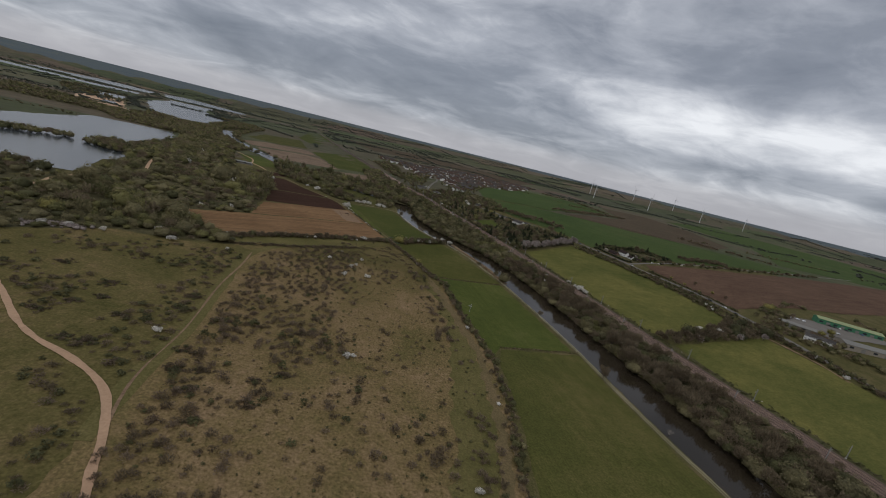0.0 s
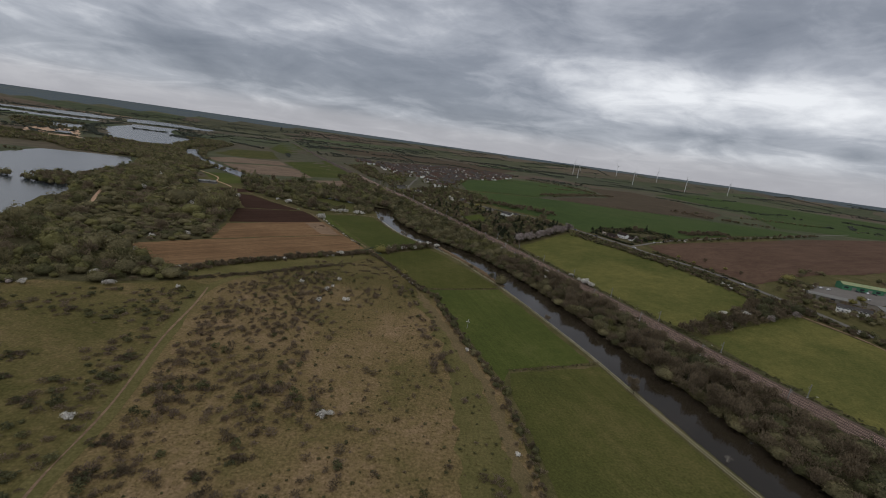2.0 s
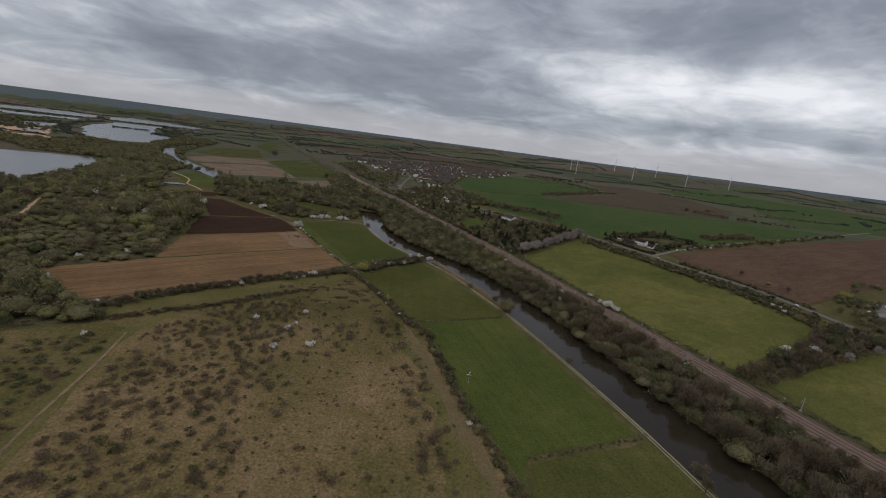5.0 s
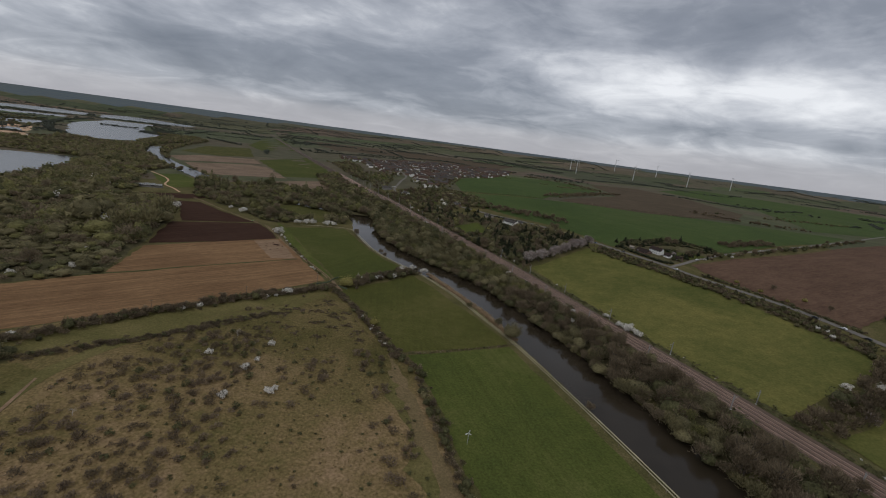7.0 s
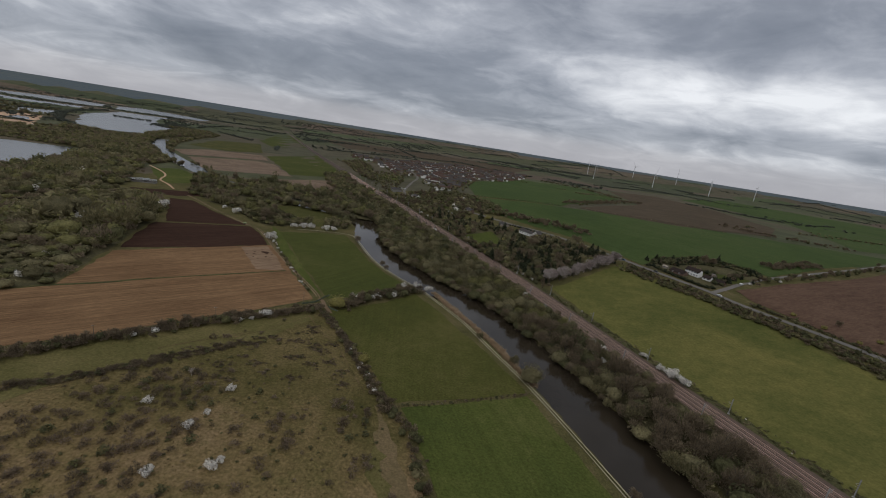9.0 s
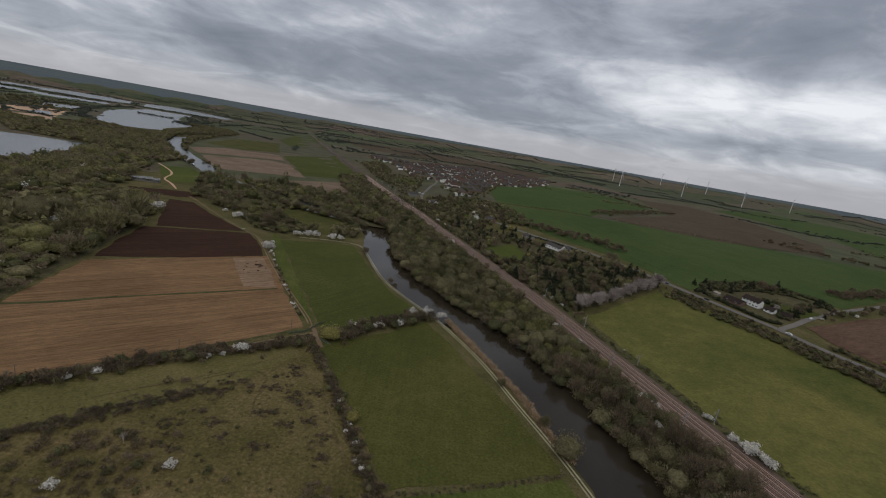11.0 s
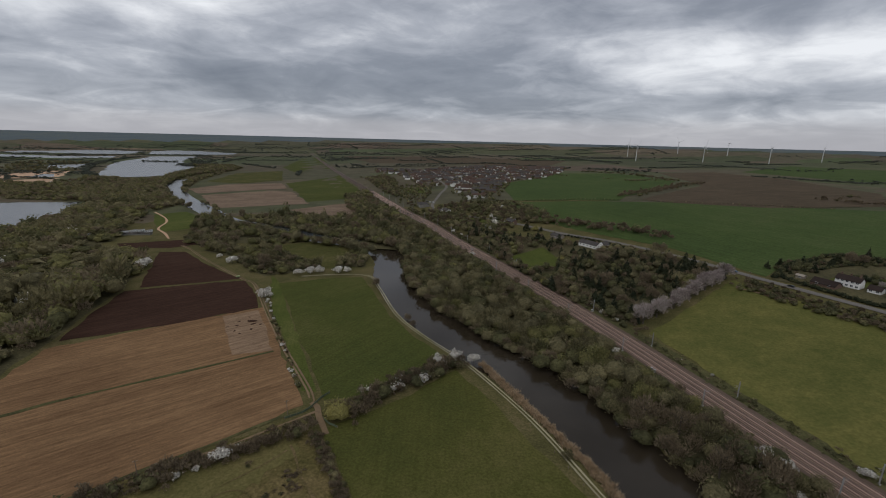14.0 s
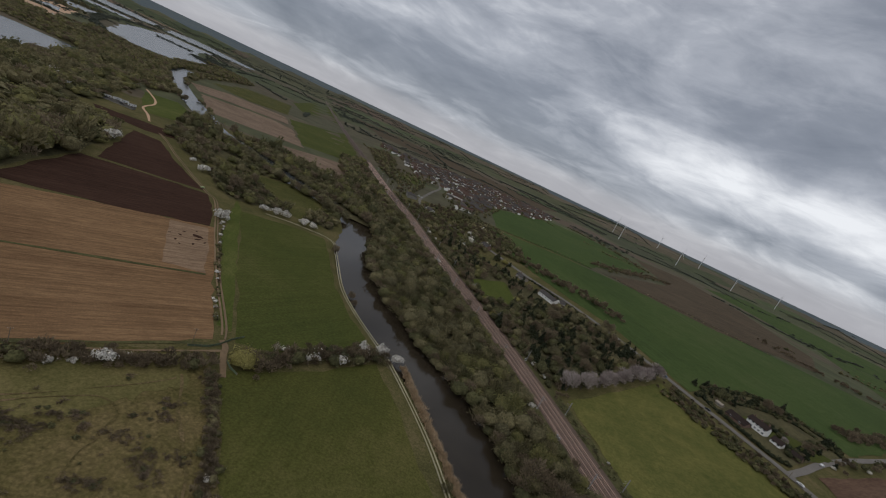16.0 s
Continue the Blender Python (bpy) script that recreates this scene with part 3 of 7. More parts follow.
sheet("ploughed_field", [(-409, 772), (-348, 804), (-321, 785), (-339, 764), (-390, 757)], M_SOIL, 0.22, label="dark freshly ploughed plot", category="field")
sheet("field_margin", [(-281, 415), (-232, 466), (-262, 552), (-280, 595), (-290, 640), (-345, 752), (-345, 770), (-300, 768), (-235, 715), (-180, 680), (-140, 600), (-75, 512), (-78, 500), (-119, 462), (-217, 368)], M_VERGE, 0.08, label="grassy margin round the ploughed plots", category="verge")
sheet("clearing", [(-233, 795), (-174, 836), (-140, 797), (-116, 742), (-122, 722), (-150, 718), (-185, 708)], M_FEN, 0.12, label="rough green clearing inside the river bend", category="meadow")
sheet("riverbank", [(-76, 520), (-63, 526), (-48, 541), (-36, 562), (-38, 583), (-70, 630), (-104, 699), (-120, 715), (-112, 735), (-90, 700), (-45, 622), (0, 564), (62, 470), (100, 385), (150, 205), (200, 20), (190, -60), (165, 100), (136, 206), (108, 300), (59, 430), (4, 526), (-12, 549), (-60, 492)], M_VERGE, 0.10, 5, label="grassy river bank with sedge", category="bank", surface=bed)
sheet("grass_verge", [(-78, 519), (-103, 560), (-171, 673), (-186, 690), (-182, 680), (-144, 606), (-113, 562), (-86, 519)], M_MEADOW, 0.13, 8, label="grass verge between farm track and field", category="verge")
sheet("caravan_lawn", [(-503, 949), (-475, 982), (-428, 948), (-379, 871), (-404, 836), (-456, 889)], M_MEADOW, 0.2, label="green lawn by the moorings", category="lawn")
sheet("sheep_field", [(103, 594), (187, 667), (252, 532), (286, 430), (278, 410), (251, 398), (189, 368), (150, 460)], M_PASTURE, 0.25, 10, label="bright grazed pasture on the slope", category="field")
sheet("sheep_field", [(203, 352), (300, 392), (322, 335), (335, 270), (340, 150), (300, 110), (256, 212), (222, 285)], M_PASTURE, 0.25, 10, label="bright grazed pasture on the slope", category="field")
sheet("tilled_field", [(272, 612), (456, 712), (647, 840), (1066, 1096), (900, 800), (513, 564), (446, 540), (376, 505), (318, 468), (303, 494), (287, 541), (271, 584)], M_BROWN, 0.3, 20, label="brown harrowed field on the rise", category="field")
sheet("crop_field", [(34, 1040), (150, 1042), (295, 1035), (557, 997), (760, 968), (640, 868), (490, 778), (430, 732), (346, 676), (338, 690), (304, 727), (262, 712), (238, 692), (212, 672), (177, 752), (120, 818), (60, 905)], M_WHEAT, 0.3, 20, label="wide dark green crop field", category="field")
sheet("crop_field", [(29, 1309), (236, 1785), (404, 1832), (468, 1765), (500, 1558), (348, 1251), (239, 1111), (212, 1050), (48, 1056)], M_WHEAT, 0.35, 30, label="dark green crop field beyond the hedge", category="field")
sheet("tilled_field", [(252, 1074), (504, 1417), (545, 1600), (587, 1902), (829, 2044), (903, 1740), (802, 1311), (613, 1057), (406, 996), (288, 1029)], M_GREYBROWN, 0.42, 30, label="grey-brown tilled field on the plateau", category="field")
sheet("crop_field", [(760, 1040), (1100, 1680), (1900, 1500), (1300, 1000), (1080, 1110)], M_WHEAT, 0.35, 40, label="dark green crop field on the plateau", category="field")
sheet("crop_field", [(1120, 1700), (950, 2100), (1500, 2700), (2300, 2100), (1900, 1520)], M_WHEAT, 0.35, 60, label="dark green crop field on the far plateau", category="field")
sheet("crop_field", [(1110, 930), (1320, 985), (1950, 1480), (2600, 1200), (1700, 720)], M_WHEAT, 0.35, 60, label="dark green crop field on the far plateau", category="field")
sheet("tilled_field", [(-820, 2780), (-184, 2790), (435, 2760), (226, 2120), (-223, 2200), (-480, 2160)], M_GREYBROWN, 0.35, 60, 30, 4, "wide brown field beyond the village", "field")
for k, (poly, mat, lab) in enumerate([
        ([(-670, 1258), (-644, 1368), (-528, 1432), (-467, 1327), (-598, 1192)], M_FARTAN, "pinkish stubble field beyond the river"),
        ([(-576, 1168), (-481, 1276), (-430, 1268), (-322, 1108), (-379, 1073), (-455, 1023)], M_FARTAN, "pinkish stubble field beyond the river"),
        ([(-521, 1434), (-458, 1672), (-243, 1217), (-334, 1128)], M_LEY, "green field beside the railway"),
        ([(-790, 1986), (-1026, 2765), (-898, 2689), (-581, 1970), (-658, 1792)], M_LEY, "far green field beside the railway"),
        ([(-728, 1417), (-801, 1688), (-714, 1826), (-561, 1503), (-620, 1404)], M_FEN, "olive pasture beyond the river"),
        ([(-329, 1033), (-290, 1087), (-237, 1152), (-193, 1040), (-256, 972)], M_FARTAN, "small stubble field by the railway")]):
    sheet("far_field", poly, mat, 0.3, 40, 20, 2, lab, "field")
sheet("gravel_works", [(-1174, 1307), (-1157, 1404), (-1051, 1311), (-1020, 1200), (-1056, 1208), (-1150, 1240)], M_SAND, 0.3, 60, 20, 5, "orange sandy gravel workings", "quarry")
sheet("gravel_works", [(-1250, 1330), (-1150, 1420), (-1300, 1600), (-1420, 1560)], M_SAND, 0.3, 60, 20, 5, "orange sandy gravel workings", "quarry")
sheet("gravel_works", [(-2960, 3240), (-2791, 3400), (-2477, 3500), (-2380, 3430), (-2502, 3260), (-2779, 3190)], M_FARTAN, 0.3, 120, 40, 8, "far sandy bank between lakes", "quarry")

# tracks, paths, roads
TOW = [(200, -30), (186, 40), (165, 120), (150, 179), (140, 206), (125, 253), (109, 309), (88.5, 367), (63.5, 431), (44, 471), (24.5, 510), (-4, 553), (-19, 570), (-39, 592), (-60, 621), (-85, 673), (-101, 702), (-130, 702), (-165, 690)]
for off in (-0.85, 0.85):
    d_ = along(np.array(TOW, float), 4.0)
    g_ = np.gradient(d_, axis=0)
    g_ /= np.linalg.norm(g_, axis=1)[:, None]
    ribbon("towpath", [tuple(q) for q in d_ + np.c_[g_[:, 1], -g_[:, 0]] * off], 0.8, M_TOW, 0.28, 4.0, "pale trodden line of the riverside path", "path", 0.3)
SAND = [(-330, 240), (-260, 222), (-220, 198), (-188, 176), (-168, 166), (-148, 160), (-129, 152), (-115, 142), (-100, 123), (-93, 111), (-84, 96), (-70, 60), (-55, 10), (-48, -60)]
ribbon("reed_bed", [(2, 557), (12, 539), (26, 516), (37, 496), (47, 477), (55, 458), (64, 438)], 3.0, M_REEDBED, 0.45, 4.0, "strip of flattened tan reeds at the water", "reeds", 0.3, surface=bed)
ribbon("sandy_path", SAND, 3.0, M_SAND, 0.42, 2.0, "wide sandy footpath across the pasture", "path", 0.3)
ribbon("grass_track", [(-105, 120), (-116, 161), (-124, 205), (-141, 264), (-160, 344), (-134, 415), (-105, 455), (-79, 490)], 8.0, M_MOWN, 0.2, 5.0, "broad mown grass track round the scrub", "track", 0.15)
ribbon("dirt_track", [(-94, 113), (-108, 138), (-117, 163), (-125, 205), (-142, 264), (-152, 312), (-161, 345)], 1.3, M_PALE, 0.30, 4.0, "thin worn line in the grass track", "track", 0.4)
FARM_TRACK = [(-335, 778), (-313, 762), (-283, 736), (-242, 704), (-205, 676), (-188, 664), (-145, 603), (-112, 558), (-90, 530), (-81, 518), (-76, 509)]
d_ = along(np.array(FARM_TRACK, float), 4.0)
g_ = np.gradient(d_, axis=0)
g_ /= np.linalg.norm(g_, axis=1)[:, None]
for off in (-0.9, 0.9):
    ribbon("field_track", [tuple(q) for q in d_ + np.c_[g_[:, 1], -g_[:, 0]] * off], 0.8, M_DIRT, 0.3, 4.0, "worn wheel rut of the farm track along the plots", "track", 0.5)
ribbon("field_track", [(-77, 510), (-73, 507), (-70, 501), (-66, 495), (-62, 489)], 2.6, M_DIRT, 0.36, 2.0, "bare earth gateway between the meadows", "track", 0.25)
ribbon("field_track", [(-122, 455), (-114, 464), (-105, 472), (-96, 480), (-86, 490), (-76, 500), (-72, 504)], 1.5, M_DIRT, 0.32, 2.0, "thin bare track behind the hedge", "track", 0.5)
ribbon("ditch_edge", [(-150, 432), (-123, 460), (-115, 468), (-104, 479), (-89, 495), (-78, 505)], 1.7, M_DITCH, 0.28, 3.0, "dark weedy edge between stubble and hedge", "verge", 0.4)
ribbon("meadow_rut", [(-74, 481), (-70, 476), (-62, 464), (-55, 457), (-49, 450), (-44, 445), (-40, 438), (-32, 424), (-22, 408)], 1.0, M_WORN, 0.3, 2.0, "reddish wheel rut beside the overgrown hedge", "track", 0.6)
ribbon("meadow_path", [(-101, 440), (-97, 445), (-91, 451), (-85, 456), (-79, 456), (-75, 453), (-74, 450), (-74, 447), (-72, 443), (-72, 438), (-71, 434), (-68, 426)], 0.55, M_WORN, 0.3, 2.0, "thin winding footpath trodden through rank grass", "path", 0.6)
ribbon("meadow_path", [(-128, 418), (-118, 428), (-107, 438), (-97, 448), (-88, 459), (-79, 470), (-73, 480)], 0.9, M_WORN, 0.3, 3.0, "faint pale line of worn grass", "path", 0.8)
sheet("dead_grass_strip", [(-16, 400), (-2, 376), (17, 322), (39, 255), (47, 198), (49, 100), (43, 100), (42, 190), (33, 255), (10, 322), (-9, 372)], M_STRAW, 0.2, 8, 4, 1.0, "strip of red-brown dead grass beside the hedge", "verge")
ROAD = [(350, 120), (338, 300), (325, 390), (311, 443), (293, 502), (256, 571), (243, 602), (229, 627), (203, 673), (172, 728), (129, 785), (90, 823), (30, 900), (-40, 975), (-85, 1039), (-88, 1158), (-86, 1290), (-123, 1451)]
ribbon("road", ROAD, 5.6, M_ROAD, 0.4, 5.0, "two-lane grey country road", "road")
ribbon("road", [(245, 600), (262, 612), (319, 654), (501, 769), (760, 950), (1027, 1152)], 4.8, M_ROAD, 0.38, 6.0, "grey side road climbing the slope", "road")
ribbon("gravel_drive", [(-371, 805), (-396, 831), (-419, 850), (-430, 867), (-442, 894), (-462, 920), (-487, 943), (-521, 971)], 2.8, M_SAND, 0.3, 4.0, "pale gravel drive to the moorings", "drive", 0.15)

for line in ([(181, 652), (186, 647), (191, 640), (197, 628)], [(303, 393), (309, 378), (318, 352), (322, 322)]):
    ribbon("bare_edge", line, 2.4, M_PALE, 0.34, 2.0, "pale trampled soil at the field edge", "field edge", 0.5)
LAKE_TRACKS = [[(-440, 320), (-396, 356), (-390, 370), (-396, 392), (-408, 420), (-412, 455)], [(-412, 545), (-420, 562), (-445, 600), (-474, 648)]]
ribbon("sandy_path", LAKE_TRACKS[0], 4.0, M_SAND, 0.3, 4.0, "sandy track between woods and lake", "path", 0.2)
ribbon("sandy_path", LAKE_TRACKS[1], 4.0, M_SAND, 0.3, 4.0, "sandy track through the woods", "path", 0.2)

sheet("sward", [(26, 90), (44, 90), (42, 200), (33, 255), (13, 318), (-4, 368), (-16, 378), (2, 330), (14, 270), (20, 200)], M_MOWN, 0.15, 8, 6, 1.6, "smooth olive grass along the edge of the rough meadow", "grass")

# railway: bed, rails, sleepers
def offset_line(line, d):
    g = np.gradient(line, axis=0)
    g /= np.linalg.norm(g, axis=1)[:, None]
    return line + np.c_[g[:, 1], -g[:, 0]] * d


rail_line = along(RAIL, 4.0)
ribbon("railway_bed", RAIL, 14.4, M_BALLAST, 0.35, 4.0, "brown stone ballast of the four-track railway", "railway", 0.03, (-1.25, -0.92, 0, 0.92, 1.25))
for off0, off1 in ((7.2, 17.0), (-7.2, -16.0)):
    strip = along(RAIL[:12], 8.0)
    sheet("railway_verge", [tuple(q) for q in offset_line(strip, off0)] + [tuple(q) for q in offset_line(strip, off1)[::-1]], M_DITCH, 0.2, 9, 9, 0.3, "weedy dark verge beside the ballast", "verge")
TRACKS = (-5.9, -2.0, 1.6, 5.1)
for c in TRACKS:
    ribbon("track_bed", offset_line(along(RAIL[:13], 8.0), c), 2.7, M_STONE, 0.40, 8.0, "pinkish broken stone under one track", "railway")
for k, c in enumerate(TRACKS):
    track = tagged(new("railway_track"), "rusty steel railway track on concrete sleepers", "railway track", "railway tracks", "structure")
    for e in (-0.75, 0.75):
        ribbon("rail_stain", offset_line(along(RAIL[:12], 8.0), c + e), 0.72, M_STAIN, 0.445, 8.0, "rust-stained stone under one rail", "railway")
        line = offset_line(rail_line, c + e)
        z = terrain(line[:, 0], line[:, 1]) + 0.46
        v = np.concatenate([np.c_[offset_line(line, w), z + h] for w, h in ((-0.09, 0.0), (-0.06, 0.17), (0.06, 0.17), (0.09, 0.0))])
        m_, i = len(line), np.arange(len(line) - 1)
        me = mesh_of("rail", v, np.concatenate([np.c_[q * m_ + i, (q + 1) * m_ + i, (q + 1) * m_ + i + 1, q * m_ + i + 1] for q in range(3)]), [M_RAIL])
        part_of("rail", me, track)
    near = along(RAIL, 0.75)
    near = near[(near[:, 1] > 130) & (near[:, 1] < 760)]
    cen = offset_line(near, c)
    g = np.gradient(near, axis=0)
    g /= np.linalg.norm(g, axis=1)[:, None]
    h = np.c_[g[:, 1], -g[:, 0]]
    z = terrain(cen[:, 0], cen[:, 1]) + 0.46
    corner = [cen + h * a * 1.3 + g * b_ * 0.14 for a, b_ in ((-1, -1), (1, -1), (1, 1), (-1, 1))]
    v = np.concatenate([np.c_[q, z - 0.12] for q in corner] + [np.c_[q, z + 0.03] for q in corner])
    m_, i = len(cen), np.arange(len(cen))
    me = mesh_of("sleepers", v, np.concatenate([np.c_[a * m_ + i, b_ * m_ + i, c_ * m_ + i, d * m_ + i] for a, b_, c_, d in ((4, 5, 6, 7), (0, 1, 5, 4), (1, 2, 6, 5), (2, 3, 7, 6), (3, 0, 4, 7))]), [M_SLEEPER])
    tagged(part_of("sleepers", me, track), kind="stuff")

# ---- plants: shapes ----


def turned(rng, n_):
    d = rng.normal(size=(n_, 3))
    return d / np.linalg.norm(d, axis=1)[:, None]


def leafy(seed, count, wide, tall, leaf, lobes=9, low=0.12, droop=0.0, cone=False):
    """A crown of many small leaf clumps, set on the shells of uneven lobes; its foot is at the origin."""
    rng = np.random.default_rng(seed)
    k = np.arange(lobes)
    a = k * 2.4 + rng.uniform(0, 0.8, lobes)
    h = rng.uniform(0.25, 0.85, lobes) if not cone else np.linspace(0.12, 0.97, lobes)
    reach = np.sqrt(np.clip(1 - (h * 1.9 - 0.9) ** 2, 0.05, 1)) * rng.uniform(0.25, 0.62, lobes) if not cone else (1 - h) * 0.55
    cx = np.c_[np.cos(a) * reach * wide, np.sin(a) * reach * wide, low * tall + h * tall * (1 - low) * 0.86]
    size = rng.uniform(0.26, 0.42, lobes) * wide if not cone else (1.05 - h) * 0.55 * wide
    if not cone:
        cx[0], size[0] = (0, 0, tall * (0.45 + 0.4 * low)), 0.68 * wide
        cx[1:, :2] *= 1.15
    pick = rng.choice(lobes, count, p=size ** 2 / (size ** 2).sum())
    d = turned(rng, count)
    d[:, 2] = np.where(d[:, 2] < -0.45, -d[:, 2], d[:, 2])
    r = size[pick] * np.where(rng.random(count) < 0.14, rng.uniform(1.0, 1.45, count), rng.uniform(0.70, 1.06, count))
    p_ = cx[pick] + d * r[:, None] * np.array([1, 1, 0.85])
    p_[:, 2] -= droop * np.hypot(p_[:, 0], p_[:, 1])
    p_[:, 2] = np.maximum(p_[:, 2], 0.04 * tall)
    nrm = d + turned(rng, count) * 0.38
    nrm /= np.linalg.norm(nrm, axis=1)[:, None]
    t1 = np.cross(nrm, turned(rng, count))
    t1 /= np.linalg.norm(t1, axis=1)[:, None]
    t2 = np.cross(nrm, t1)
    s = leaf * rng.uniform(0.55, 1.35, count)[:, None]
    ang = rng.uniform(0, 6.28, count)[:, None]
    v = np.stack([p_ + s * (np.cos(ang + q) * t1 + np.sin(ang + q) * t2) for q in (0, 2.0, 4.2)], 1).reshape(-1, 3)
    return v, np.arange(3 * count).reshape(-1, 3)


def bushy(seed, count, wide, tall, leaf, around=12, up_=6, knobs=9):
    """A full rounded crown: a knobbly leaf mass with loose leaf clumps standing out of it; its foot is at the origin."""
    rng = np.random.default_rng(seed)
    knob = turned(rng, knobs)
    knob[:, 2] = np.abs(knob[:, 2]) * 0.9

    def shape(d):
        near_ = np.clip((d @ knob.T - 0.55) / 0.45, 0, 1).max(1)
        r = 0.66 + 0.38 * near_ + 0.10 * np.sin(d[:, 0] * 7 + seed) * np.sin(d[:, 1] * 6 + d[:, 2] * 5)
        z = tall * 0.44 + d[:, 2] * r * tall * np.where(d[:, 2] > 0, 0.56, 0.42)
        return np.c_[d[:, :2] * r[:, None] * wide, np.maximum(z, 0.0)]

    a, e = np.meshgrid(np.arange(around) * 2 * math.pi / around, np.linspace(-1.0, 1.42, up_))
    a = a + (np.arange(up_)[:, None] % 2) * math.pi / around
    core = shape(np.c_[(np.cos(a) * np.cos(e)).ravel(), (np.sin(a) * np.cos(e)).ravel(), np.sin(e).ravel()]) * 0.90
    i_, j_ = np.meshgrid(np.arange(around), np.arange(up_ - 1))
    i_, j_ = i_.ravel(), j_.ravel()
    n_ = (i_ + 1) % around
    f_ = np.concatenate([np.c_[j_ * around + i_, j_ * around + n_, (j_ + 1) * around + n_], np.c_[j_ * around + i_, (j_ + 1) * around + n_, (j_ + 1) * around + i_]])
    top = (up_ - 1) * around
    f_ = np.concatenate([f_, np.array([(top, top + k, top + k + 1) for k in range(1, around - 1)])])
    d = turned(rng, count)
    d[:, 2] = np.where(d[:, 2] < -0.35, -d[:, 2], d[:, 2])
    p_ = shape(d) * np.where(rng.random(count) < 0.5, rng.uniform(1.0, 1.28, count), rng.uniform(0.88, 1.02, count))[:, None]
    nrm = d + turned(rng, count) * 0.7
    nrm /= np.linalg.norm(nrm, axis=1)[:, None]
    t1 = np.cross(nrm, turned(rng, count))
    t1 /= np.linalg.norm(t1, axis=1)[:, None]
    t2 = np.cross(nrm, t1)
    s = leaf * rng.uniform(0.5, 1.35, count)[:, None]
    v = np.stack([p_ + s * (math.cos(q) * t1 + math.sin(q) * t2) for q in (0, 2.0, 4.2)], 1).reshape(-1, 3)
    return np.concatenate([core, v]), np.concatenate([f_, len(core) + np.arange(3 * count).reshape(-1, 3)])


def twiggy(seed, count, wide, tall, length, thick, lobes=8, low=0.1):
    """A leafless crown: fine upswept twigs on uneven lobes."""
    rng = np.random.default_rng(seed)
    v, _ = leafy(seed + 1, count, wide, tall, 0.01, lobes, low)
    p_ = v[::3]
    out = p_ - np.array([0, 0, tall * 0.25])
    d = out / np.linalg.norm(out, axis=1)[:, None] + turned(rng, count) * 0.5 + np.array([0, 0, 0.35])
    d /= np.linalg.norm(d, axis=1)[:, None]
    t1 = np.cross(d, turned(rng, count))
    t1 /= np.linalg.norm(t1, axis=1)[:, None]
    ln = length * rng.uniform(0.6, 1.4, count)[:, None]
    w = thick * rng.uniform(0.6, 1.4, count)[:, None]
    v = np.stack([p_ - t1 * w - d * ln * 0.5, p_ + t1 * w - d * ln * 0.5, p_ + d * ln * 0.5], 1).reshape(-1, 3)
    return v, np.arange(3 * count).reshape(-1, 3)


def tuft(seed, blades=6, tall=0.5, spread=0.35):
    rng = np.random.default_rng(seed)
    a = rng.uniform(0, 6.28, blades)
    o = np.c_[np.cos(a), np.sin(a), np.zeros(blades)] * spread * rng.uniform(0.2, 1, blades)[:, None]
    s = np.c_[-np.sin(a), np.cos(a), np.zeros(blades)] * 0.16
    tip = o * 1.7 + np.array([0, 0, 1]) * tall * rng.uniform(0.6, 1.2, blades)[:, None]
    return np.stack([o - s, o + s, tip], 1).reshape(-1, 3), np.arange(3 * blades).reshape(-1, 3)


def timber(seed, tall, r, wide, limbs=6):
    """A tapered trunk with limbs."""
    rng = np.random.default_rng(seed)
    bm = bmesh.new()
    a, lean = Vector((0, 0, -0.3)), Vector((rng.normal(0, 0.05), rng.normal(0, 0.05), 1))
    for k in range(3):
        b_ = a + lean * tall * 0.25
        rod(bm, a, b_, r * (1 - 0.25 * k), r * (0.75 - 0.25 * k), 6)
        a = b_
    for k in range(limbs):
        t = rng.uniform(0.25, 0.7)
        s = lean * tall * t
        ang = k * 2.4 + rng.uniform(0, 0.7)
        e = s + Vector((math.cos(ang) * wide * rng.uniform(0.45, 0.8), math.sin(ang) * wide * rng.uniform(0.45, 0.8), tall * rng.uniform(0.15, 0.35)))
        m_ = s.lerp(e, 0.5) + Vector((0, 0, -0.06 * tall))
        rod(bm, s, m_, r * 0.4, r * 0.26, 5)
        rod(bm, m_, e, r * 0.26, r * 0.06, 5)
    return bm


